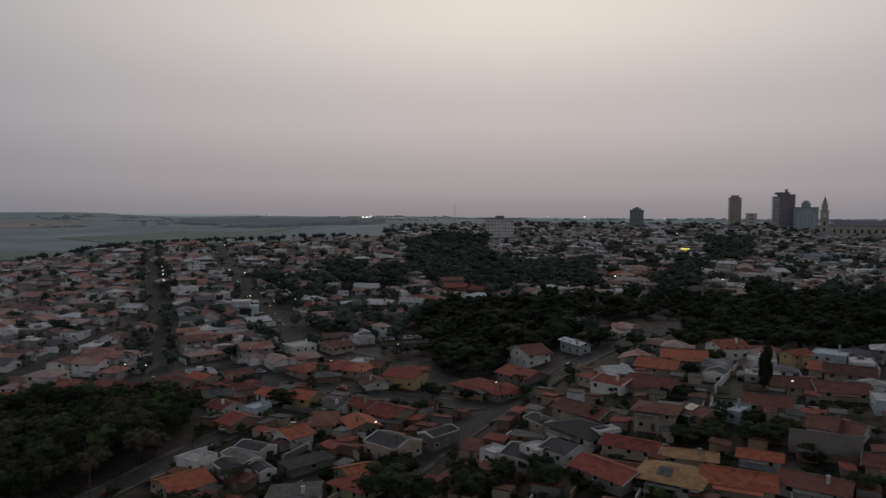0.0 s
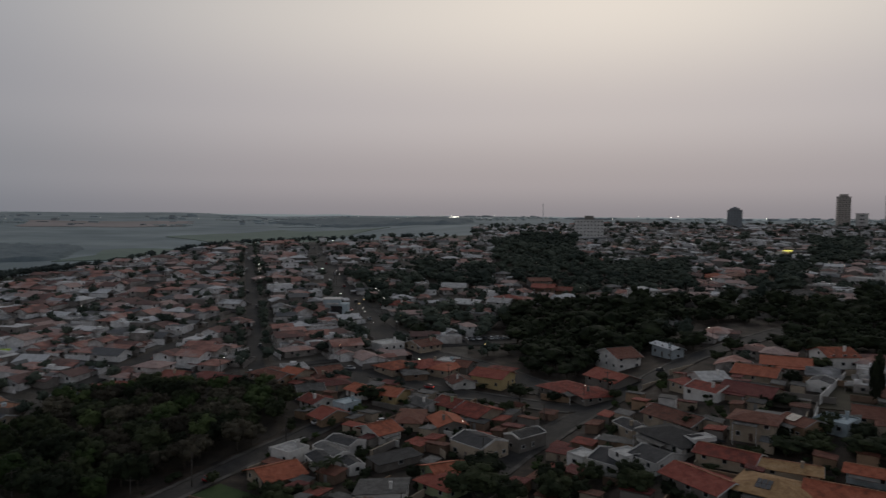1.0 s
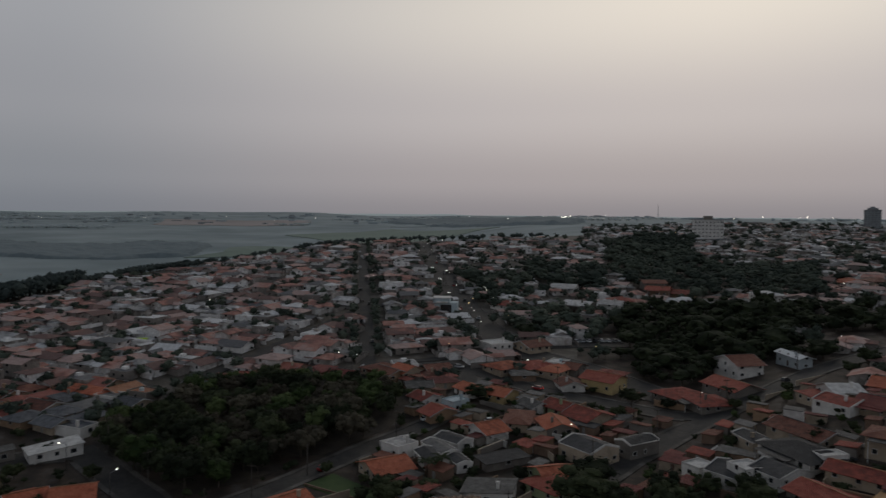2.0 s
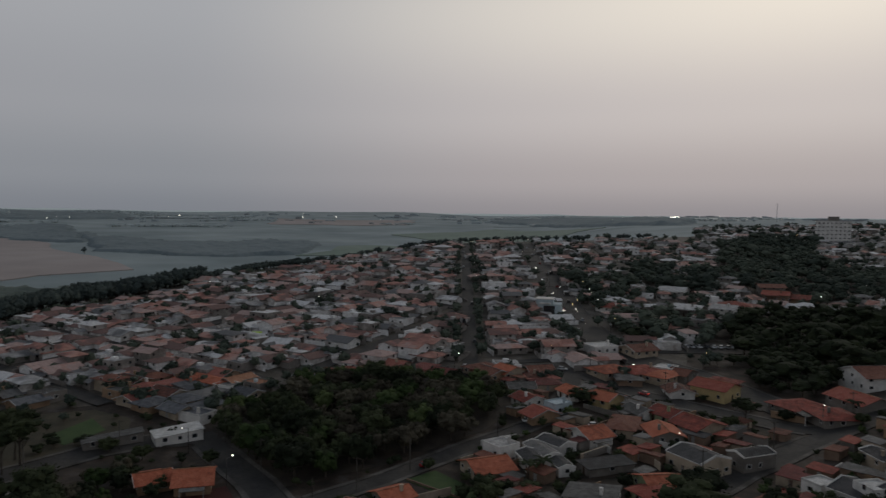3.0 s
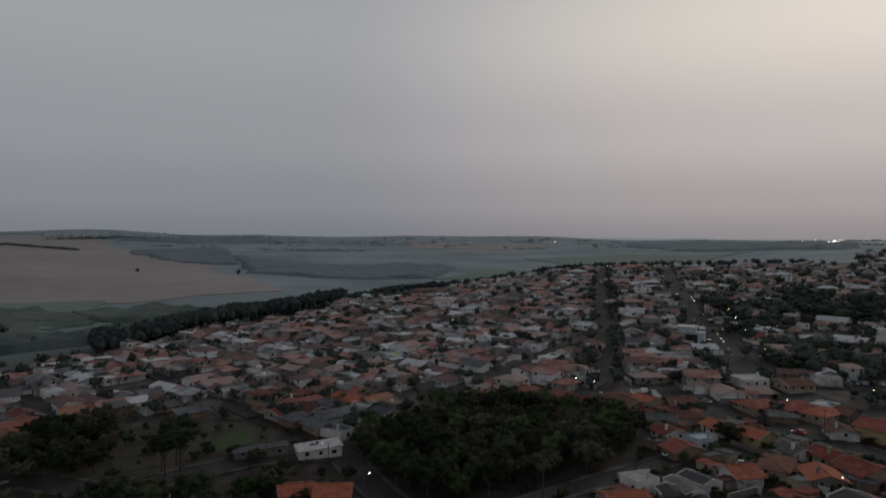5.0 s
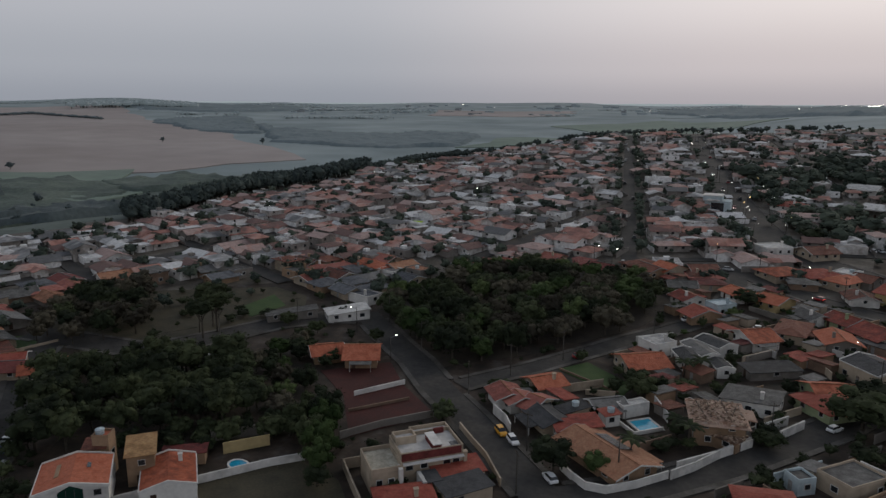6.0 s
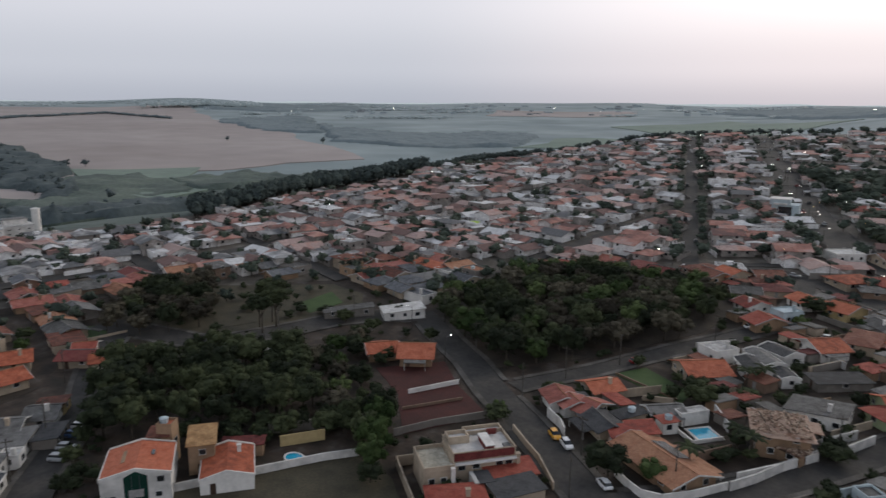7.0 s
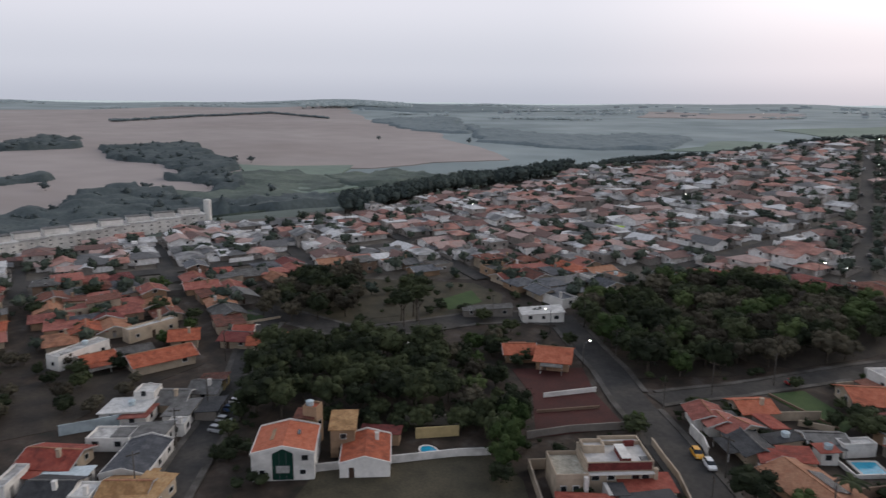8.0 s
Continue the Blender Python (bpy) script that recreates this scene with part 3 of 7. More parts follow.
        for i in range(5):
            q = Shape()
            q.box(-0.06, 0.06, -d * 0.3, d * 0.3, 0, 0.1)
            part("batten", q, M["bark"], ob, at=pose((i - 2) * w * 0.17, rng.uniform(-1, 1), h + rise * 0.5 + 0.35, rng.uniform(-8, 8), 0, rng.uniform(-20, 20)))
    elif extra == "villa":
        x0, y0 = w / 2, d / 2
        for nm, dims, m in (("penthouse", (-x0 * 0.15, x0 * 0.12, -y0 * 0.9, y0 * 0.3, h + 0.14, h + 1.5), "roof_maroon"), ("penthouse_roof", (-x0 * 0.22, x0 * 0.18, -y0 * 0.95, y0 * 0.35, h + 1.5, h + 1.75), "wall_white"),
                            ("terrace_block", (-x0 * 0.75, x0 * 0.1, y0 * 0.35, y0 * 1.0, h + 0.56, h + 1.6), "wall_white"), ("terrace_block", (x0 * 0.25, x0 * 0.9, y0 * 0.1, y0 * 0.6, h + 0.56, h + 1.2), "roof_maroon"),
                            ("trim", (-x0 - 0.1, x0 + 0.1, -y0 - 0.12, -y0 - 0.01, h - 0.5, h + 0.2), "roof_maroon"), ("canopy", (-x0 * 0.9, x0 * 0.7, -y0 - 1.6, -y0 - 0.13, h - 1.4, h - 1.15), "wall_white")):
            q = Shape()
            q.box(*dims)
            part(nm, q, M[m], ob)
    elif extra == "glass":
        q = Shape()
        q.solid([(px, py, pz) for py in (-d / 2 - 0.12, -d / 2 + 0.02) for px, pz in ((-1.9, 0.2), (1.9, 0.2), (1.9, h + 0.1), (0.0, h + rise - 0.2), (-1.9, h + 0.1))],
                [(0, 1, 2, 3, 4), (9, 8, 7, 6, 5)] + [(i, 5 + i, 5 + (i + 1) % 5, (i + 1) % 5) for i in range(5)])
        part("glazed_stair", q, M["green_glass"], ob, "dark green glazed bay")
        for px in (-0.63, 0.63):
            q = Shape()
            q.box(px - 0.04, px + 0.04, -d / 2 - 0.16, -d / 2 - 0.11, 0.2, h + 0.3)
            part("mullion", q, M["roof_slate"], ob)
        # a raised strip and a skylight break the tiles of the roof
        q = Shape()
        q.box(-0.3, 0.3, -0.9, 0.9, 0.0, 0.1)
        part("skylight", q, M["glass"], ob, "dark roof window", at=pose(w * 0.2, d * 0.1, h + rise * 0.6 + 0.13, 0, math.degrees(math.atan2(rise, w / 2)), 0))
        q = Shape()
        q.box(-0.35, 0.35, -2.2, 2.2, 0.0, 0.12)
        part("roof_patch", q, M["wall_tan"], ob, at=pose(-w * 0.22, d * 0.05, h + rise * 0.56 + 0.12, 0, -math.degrees(math.atan2(rise, w / 2)), 0))
        q = Shape()
        q.box(-1.2, 1.2, -d / 2 - 0.22, -d / 2 - 0.1, 1.6, 3.0)
        part("window_panel", q, M["frame"], ob)
    elif rng.random() < 0.08 and kind in ("flat", "lean"):
        part("water_tank", TANK_MESH, None, ob, at=pose(rng.uniform(-0.2, 0.2) * w, rng.uniform(0.0, 0.2) * d, h + (0.14 if kind == "flat" else d * 0.07)))
    elif rng.random() < 0.3:
        q = Shape()
        q.box(-0.35, 0.35, -0.35, 0.35, h - 0.5, h + rise + 0.9)
        q.box(-0.45, 0.45, -0.45, 0.45, h + rise + 0.9, h + rise + 1.05)
        part("chimney", q, M["wall_" + wall], ob, at=pose(w * 0.22, d * 0.2, 0))
    return ob


house("gable", -50.6, 119.5, -115, 9.1, 16.1, 3.0, "ochre", "tan", "solarb")
house("lean", -61.8, 123.3, -50, 5.6, 3.3, 3.3, "red", "cream", "-")
house("lean", -58.9, 127.9, -48, 6.3, 5.5, 3.6, "red", "cream", "-")
house("flat", -54.9, 143.4, -30, 2.8, 7.0, 2.7, "white", "white", "-")
house("lean", -57.1, 135.8, -38, 3.5, 3.3, 3.1, "red", "white", "-")
house("gable", -67.3, 126.6, -122, 5.5, 8.0, 2.9, "dark", "cream", "-")
house("lean", -64.8, 133.7, -28, 3.8, 6.7, 2.7, "dark", "cream", "-")
house("gable", -60.0, 140.7, -40, 4.3, 6.7, 3.2, "grey", "cream", "-")
house("gable", -80.6, 131.3, -128, 6.0, 6.2, 4.2, "pink", "white", "-")
house("gable", -76.4, 130.2, -122, 6.3, 4.0, 3.4, "pink", "white", "-")
house("gable", -72.2, 131.1, -98, 8.2, 3, 3.2, "pink", "cream", "-")
house("gable", -77.0, 143.2, -30, 6.8, 6.6, 3.2, "orange", "cream", "-")
house("gable", -63.8, 170.8, -42, 10.2, 9.6, 3.2, "orange", "cream", "-")
house("gable", -54.6, 181.2, -142, 5.8, 10.1, 3.4, "dark", "white", "coped")
house("gable", -46.8, 181.2, -142, 4.6, 8.3, 3.0, "dark", "white", "coped")
house("gable", -53.9, 187.9, -134, 5.2, 11.4, 4.0, "grey", "white", "coped")
house("gable", -52.1, 195.3, -118, 6.3, 9.0, 3.4, "dark", "white", "coped")
house("flat", -65.1, 185.4, -28, 7.2, 7.5, 3.6, "white", "white", "-")
house("gable", -44.8, 207.0, -40, 10.0, 7.6, 3.4, "orange", "white", "-")
house("hip", -37.3, 220.3, 2, 6.9, 13.8, 3.0, "brown", "cream", "-")
house("hip", -37.1, 144.4, 23, 9.7, 11.6, 5.0, "old", "tan", "two")
house("lean", -34.6, 140.5, -13, 7.8, 4.0, 2.9, "old", "tan", "-")
house("lean", -34.6, 163.6, -87, 9.4, 12.0, 3.2, "grey", "white", "-")
house("lean", -36.0, 187.0, 45, 14.0, 6.0, 2.6, "dark", "grey", "-")
house("gable", -20.6, 176.8, -58, 14.0, 7.7, 3.0, "orange", "green", "-")
house("flat", -10.9, 136.6, -30, 7.1, 9.4, 3.4, "grey", "cream", "-")
house("flat", -18.5, 131.4, -40, 3.8, 3.7, 3.0, "grey", "pale", "-")
house("hip", -22.1, 120.8, -65, 3.8, 8.7, 3.0, "red", "cream", "-")
house("gable", -13.7, 197.8, -129, 11.1, 12.3, 4.4, "dark", "cream", "coped")
house("gable", -0.8, 205.7, -44, 6.2, 11.2, 4.4, "dark", "grey", "coped")
house("gable", -25.1, 217.3, -156, 8.2, 10.1, 3.4, "orange", "grey", "-")
house("gable", -16.2, 228.2, -130, 11.1, 9.8, 4.0, "red", "cream", "-")
house("gable", -35.1, 234.8, -130, 6.7, 7.3, 3.0, "grey", "white", "-")
house("gable", -25.6, 235.4, -126, 8.8, 8.2, 3.4, "red", "green", "-")
house("hip", -52.7, 277.0, -38, 10.6, 13.1, 3.2, "orange", "cream", "-")
house("hip", -41.8, 281.4, -43, 11.2, 13.4, 3.4, "red", "cream", "-")
house("hip", -32.9, 279.5, -22, 8.6, 13.1, 3.4, "orange", "cream", "-")
house("flat", -32.9, 286.9, -16, 7.2, 8.9, 3.6, "white", "white", "-")
house("gable", -26.6, 284.9, -110, 8.9, 6.5, 3.2, "brown", "grey", "-")
house("gable", -13.5, 267.8, -116, 11.1, 13.0, 4.4, "red", "yellow", "two")
house("hip", -11.6, 279.4, -20, 9.2, 9.8, 4.2, "red", "cream", "-")
house("hip", 13.4, 261.4, -47, 11.6, 13.5, 3.2, "red", "grey", "-")
house("hip", 22.0, 251.7, -155, 11.1, 12.4, 3.2, "red", "grey", "-")
house("gable", 31.2, 268.7, -143, 11.4, 14.7, 3.6, "red", "grey", "-")
house("gable", 36.4, 294.9, -62, 15.6, 11.1, 5.4, "brown", "white", "two")
house("gable", 57.1, 300.1, -158, 5.1, 15.6, 4.6, "metal", "metal", "-")
house("gable", 58.6, 234.6, -137, 11.1, 11.1, 4.2, "red", "white", "coped")
house("lean", 52.9, 245.7, -66, 8.3, 6.7, 3.2, "red", "cream", "-")
house("gable", 69.8, 230.3, -127, 11.1, 14.0, 4.0, "maroon", "cream", "-")
house("gable", 78.9, 254.3, -120, 11.1, 12.4, 3.4, "orange", "cream", "-")
house("gable", 61.2, 248.9, -74, 11.2, 8.5, 3.6, "white", "white", "-")
house("gable", 93.2, 269.2, -108, 11.1, 14.6, 4.2, "orange", "white", "-")
house("gable", 113.4, 278.5, -82, 13.6, 11.1, 4.6, "orange", "white", "-")
house("gable", 95.8, 243.8, -32, 6.5, 9.0, 3.2, "dark", "white", "coped")
house("hip", 60.7, 195.8, -118, 10.3, 10.9, 5.6, "brown", "cream", "two")
house("gable", 72.7, 196.8, -149, 8.0, 7.7, 4.4, "brown", "tan", "solar")
house("flat", 83.8, 202.5, -42, 9.0, 9.4, 3.0, "pale", "pale", "-")
house("gable", 49.4, 179.1, -123, 7.3, 12.6, 3.2, "red", "cream", "-")
house("gable", 40.1, 165.4, -143, 9.2, 14.2, 3.6, "red", "grey", "-")
house("hip", 53.8, 160.8, -122, 12.1, 13.1, 3.4, "tan", "white", "solar")
house("gable", 61.4, 171.9, -111, 5.7, 11.2, 3.0, "tan", "cream", "-")
house("gable", 68.1, 158.6, -115, 10.2, 13.8, 3.0, "orange", "cream", "-")
house("gable", 78.1, 169.9, -118, 5.5, 8.5, 3.2, "orange", "pale", "-")
house("gable", 83.7, 154.9, -125, 9.2, 12.5, 3.2, "brown", "white", "-")
house("gable", 101.6, 184.7, -128, 11.1, 6.2, 4.4, "brown", "white", "-")
house("gable", 108.1, 182.9, -134, 11.1, 5.3, 4.0, "brown", "white", "-")
house("gable", 114.6, 229.0, -109, 11.1, 12.5, 3.6, "brown", "cream", "-")
house("gable", 131.3, 259.9, -64, 5.2, 10.4, 6.0, "orange", "yellow", "two")
house("gable", 135.2, 250.6, -128, 11.1, 4.4, 3.6, "orange", "cream", "-")
house("gable", 142.1, 243.5, -119, 11.1, 14.0, 3.6, "brown", "cream", "-")
house("gable", 127.3, 222.5, -106, 11.1, 14.0, 3.2, "brown", "cream", "-")
house("flat", 150.2, 270.1, -37, 12.0, 13.1, 3.2, "pale", "pale", "-")
house("flat", 131.3, 207.7, -24, 5.0, 13.1, 4.0, "white", "pale", "-")
house("gable", 98.0, 209.7, -113, 10.8, 11.1, 3.0, "brown", "cream", "-")
house("gable", 104.9, 164.3, -123, 8.1, 6.9, 3.0, "brown", "cream", "-")
house("gable", 30.3, 209.7, -153, 6.4, 9.0, 3.2, "dark", "cream", "coped")
house("hip", 40.0, 194.5, -146, 12.3, 15.6, 3.6, "dark", "white", "-")
house("gable", 22.7, 187.0, -128, 11.1, 8.4, 3.4, "dark", "white", "coped")
house("flat", 25.4, 184.0, -55, 6.4, 6.6, 4.6, "white", "white", "-")
house("gable", 32.9, 183.7, -139, 10.7, 8.9, 3.2, "dark", "white", "coped")
house("flat", 14.9, 191.8, -43, 5.6, 6.6, 3.2, "white", "white", "-")
house("gable", 43.5, 210.0, -141, 9.8, 15.6, 3.2, "brown", "cream", "-")
house("flat", 45.0, 190.1, -61, 4.1, 7.4, 3.0, "white", "white", "-")
house("gable", -63.1, 217.1, -129, 9.7, 6.1, 3.4, "red", "tan", "-")
house("gable", -71.5, 229.7, -126, 7.4, 7.2, 3.6, "red", "white", "-")
house("flat", -60.1, 227.2, -34, 5.9, 7.3, 3.6, "pale", "pale", "-")
house("gable", -58.9, 244.1, -131, 7.8, 7.7, 3.6, "orange", "white", "-")
house("gable", -47.2, 243.2, -112, 9.2, 7.0, 3.2, "orange", "yellow", "-")
house("hip", -19.5, 171.3, -37, 9.5, 10.2, 3.4, "red", "green", "-")
house("gable", -93.2, 251.7, -122, 9.0, 10.7, 3.4, "brown", "tan", "-")
house("gable", -87.8, 256.8, -118, 10.8, 7.7, 3.6, "orange", "cream", "-")
house("hip", -98.7, 256.4, -25, 7.4, 11.2, 3.4, "brown", "cream", "-")
house("gable", -117.0, 50.2, 58, 11.4, 11.5, 5.5, "orange", "white", "glass")
house("gable", -109.2, 63.0, 57, 8.6, 11.0, 3.6, "orange", "white", "coped")
house("lean", -116.5, 62.2, 57, 4.7, 7.4, 6.0, "tan", "tan", "two")
house("lean", -123.5, 57.4, 50, 3.6, 3.9, 6.2, "brown", "tan", "two")
house("flat", -122.7, 58.5, 39, 3, 3, 8.0, "orange", "tan", "-")
house("lean", -114.7, 69.8, 48, 7.7, 3, 3.0, "maroon", "tan", "-")
house("gable", -131.9, 26.8, 54, 7.6, 13.0, 3.2, "slate", "white", "coped")
house("gable", -121.1, 22.7, -36, 8.6, 6.5, 3.0, "tan", "cream", "-")
house("lean", -142.5, 30.6, -36, 5.5, 10.4, 3.0, "grey", "white", "-")
house("flat", -144.8, 25.2, -36, 5.5, 8.5, 2.6, "white", "white", "-")
house("lean", -157.1, 31.1, -36, 7.7, 9.8, 2.8, "white", "white", "-")
house("flat", -159.2, 35.7, -36, 4.7, 4.5, 4.6, "white", "white", "-")
house("gable", -157.1, 40.6, -36, 7.4, 6.0, 3.0, "grey", "cream", "-")
house("lean", -149.4, 40.2, -36, 8.3, 5.5, 2.8, "grey", "white", "-")
house("gable", -158.6, 48.8, -36, 7.1, 5.2, 3.0, "grey", "white", "-")
house("lean", -162.4, 51.7, -36, 5.0, 6.0, 2.8, "brown", "yellow", "-")
house("lean", -147.8, 46.0, -36, 7.7, 4.7, 2.6, "dark", "grey", "-")
house("lean", -153.3, 32.1, -36, 6.4, 5.6, 2.5, "pink", "white", "-")
house("flat", -142.8, 37.4, -36, 3.6, 3.8, 2.6, "white", "white", "-")
house("gable", -129.1, 12.2, -36, 7.5, 6.6, 3.0, "dark", "white", "-")
house("flat", -136.8, 6.6, -36, 7.9, 2.6, 3.0, "white", "white", "-")
house("flat", -124.0, 16.4, -36, 4.9, 3.7, 3.0, "white", "white", "-")
house("lean", -133.5, 14.8, -36, 3.8, 8.7, 2.4, "pale", "white", "-")
house("lean", -137.7, 28.1, -36, 6.1, 4.5, 2.6, "dark", "grey", "-")
house("lean", -69.3, 96.2, 55, 9.1, 5.4, 4.0, "red", "cream", "-")
house("hip", -70.6, 83.0, -40, 5.5, 8.1, 3.6, "red", "cream", "-")
house("lean", -64.9, 92.2, 65, 8.9, 5.1, 3.2, "dark", "cream", "-")
house("gable", -134.5, 125.9, -35, 7.5, 7.1, 3.6, "orange", "tan", "-")
house("gable", -125.7, 130.7, -51, 10.7, 7.7, 3.4, "orange", "tan", "-")
house("gable", -141.2, 14.5, -41, 7.9, 8.7, 3.2, "red", "cream", "-")
house("lean", -117.5, 24.4, 44, 5.3, 10.8, 3.2, "tan", "cream", "-")
house("gable", -188.2, 67.6, -44, 6.9, 7.2, 3.2, "maroon", "cream", "-")
house("gable", -181.9, 70.4, -27, 6.8, 3.8, 3.4, "orange", "cream", "-")
house("gable", -181.3, 76.8, -35, 6.6, 5.5, 3.2, "orange", "cream", "-")
house("gable", -177.6, 81.1, -32, 5.3, 4.3, 3.2, "red", "cream", "-")
house("hip", 71.4, 458.6, -152, 13.1, 15.6, 6.2, "white", "white", "two")
house("gable", -16.8, 410.4, -108, 11.1, 12.6, 5.4, "white", "white", "two")
house("hip", -13.0, 427.8, -85, 13.1, 15.5, 4.5, "red", "cream", "-")
house("gable", -34.6, 401.6, -112, 11.1, 15.3, 5.0, "white", "grey", "two")
house("gable", -49.3, 459.8, -101, 11.1, 14.4, 4.0, "white", "white", "-")
house("hip", -73.2, 391.4, -110, 13.1, 14.0, 3.6, "red", "white", "-")
house("gable", 9.4, 482.9, -99, 11.1, 14.6, 4.5, "red", "brown", "-")
house("gable", 23.8, 485.8, -108, 11.1, 15.0, 4.0, "red", "tan", "-")
house("gable", 5.9, 500.8, -72, 11.1, 15.5, 5.5, "brown", "grey", "-")
house("flat", 9.9, 321.3, -25, 10.2, 12.4, 3.2, "white", "grey", "-")
house("gable", -47.7, 313.4, -42, 10.9, 11.1, 3.4, "brown", "cream", "-")
house("flat", -63.1, 308.6, -45, 10.1, 11.7, 3.2, "white", "white", "-")
house("hip", 131.6, 522.1, -163, 13.1, 15.6, 4.0, "orange", "cream", "-")
house("hip", 147.7, 522.8, -165, 13.1, 15.6, 4.0, "brown", "cream", "-")
house("gable", 157.1, 511.8, -149, 11.1, 15.0, 4.0, "brown", "cream", "-")
house("gable", 145.5, 441.3, -144, 11.1, 13.7, 3.6, "grey", "cream", "-")
house("gable", 158.8, 428.3, -158, 11.1, 13.8, 4.5, "dark", "cream", "-")
house("flat", 223.6, 506.3, -57, 14.7, 13.1, 4.0, "white", "white", "-")
house("gable", 245.1, 515.8, -75, 13.7, 11.1, 5.0, "white", "white", "-")
house("flat", 333.8, 629.3, -63, 15.6, 13.1, 6.5, "white", "pale", "two")
house("lean", -154.1, 153.5, -34, 8.0, 13.0, 2.9, "white", "white", "-")
house("lean", -167.2, 142.2, -34, 5.0, 15.6, 2.4, "grey", "grey", "-")
house("flat", -154.4, 103.5, 50, 3.6, 4.5, 3.2, "white", "grey", "-")
house("flat", -152.0, 105.5, 63, 3.1, 7.2, 3.4, "white", "grey", "-")
house("gable", -185.4, 45.2, 3, 8.7, 14.1, 3.4, "orange", "cream", "-")
house("gable", -193.1, 31.5, 4, 5.8, 6.6, 3.4, "orange", "white", "-")
house("flat", -200.2, 28.5, 119, 15.6, 4.7, 3.6, "white", "white", "-")
house("gable", -193.7, 40.1, 1, 5.1, 8.3, 3.2, "grey", "cream", "-")
house("gable", -197.5, 55.3, -20, 8.7, 6.5, 3.4, "orange", "cream", "-")
house("gable", -192.7, 71.1, -33, 7.8, 4.7, 3.2, "red", "cream", "-")
house("flat", -209.2, 49.1, 108, 15.6, 3.5, 3.6, "white", "cream", "-")

def villa():
    """Cream house of stacked terraces with maroon fascias."""
    ob = thing("villa", "cream modern two-storey villa with parapet terraces and maroon fascias", "house", "houses by the near streets")
    x, y = -75.9, 88.2
    ob.matrix_basis = pose(x, y, land(x, y), 0, 0, 56.7)
    PLACED.append((-77.6, 96.2, 7.5))
    PLACED.append((-80.5, 87.0, 5.0))
    for nm, m, dims in (("wall", "wall_cream", (0.0, 12.0, 0.0, 7.8, -1.5, 5.7)), ("rear_wing", "wall_cream", (4.8, 12.4, 7.8, 11.0, -1.5, 5.2)), ("side_wing", "wall_cream", (-5.8, 0.0, -1.6, 7.0, -1.5, 4.4)),
                        ("deck", "wall_white", (0.25, 11.75, 0.25, 7.55, 5.704, 5.82)), ("deck", "wall_white", (5.05, 12.15, 7.85, 10.75, 5.204, 5.32)), ("deck", "roof_cream", (-5.55, -0.25, -1.35, 6.75, 4.404, 4.5)),
                        ("fascia", "roof_maroon", (0.2, 11.6, -0.2, -0.003, 5.0, 6.35)), ("fascia", "roof_maroon", (6.4, 7.9, 0.3, 5.4, 5.82, 7.0)), ("fascia_cap", "wall_white", (6.25, 8.05, 0.2, 5.5, 7.0, 7.14)),
                        ("fascia", "roof_maroon", (8.6, 10.6, 6.9, 7.3, 5.82, 6.9)), ("canopy", "wall_white", (-0.6, 11.9, -1.1, -0.21, 4.55, 4.75)), ("skylight", "roof_grey", (10.2, 11.6, 1.2, 2.8, 5.82, 6.0)),
                        ("pier", "wall_white", (-0.9, -0.2, -2.4, -1.61, -1.5, 4.9)), ("porch_roof", "roof_dark", (3.4, 6.2, -5.4, -1.12, 3.1, 3.25)), ("porch_wall", "wall_white", (2.6, 3.3, -5.2, -1.12, -1.0, 3.3)),
                        ("upper_block", "wall_cream", (0.4, 4.4, 4.6, 7.4, 5.82, 6.5)), ("upper_deck", "wall_white", (0.6, 4.2, 4.8, 7.2, 6.504, 6.58))):
        s = Shape()
        s.box(*dims)
        part(nm, s, M[m], ob)
    # parapets: thin walls with pale copings
    for x0, x1, y0, y1, z in ((0.0, 12.0, 0.0, 7.8, 5.7), (4.8, 12.4, 7.8, 11.0, 5.2), (-5.8, 0.0, -1.6, 7.0, 4.4), (0.4, 4.4, 4.6, 7.4, 6.5)):
        for a in ((x0, x1, y0, y0 + 0.2), (x0, x1, y1 - 0.2, y1), (x0, x0 + 0.2, y0 + 0.2, y1 - 0.2), (x1 - 0.2, x1, y0 + 0.2, y1 - 0.2)):
            s = Shape()
            s.box(*a, z, z + 0.75)
            s.box(a[0] - 0.03, a[1] + 0.03, a[2] - 0.03, a[3] + 0.03, z + 0.75, z + 0.83)
            part("parapet", s, M["wall_cream"], ob)
    for px in (1.6, 4.4, 8.8, 10.6):
        add_window(ob, px, -0.03, 3.6, 180, 1.1, 0.9)
    for px in (-4.4, -2.2):
        add_window(ob, px, -1.63, 2.4, 180, 0.9, 1.2)


villa()

# ---- plots and fields ----


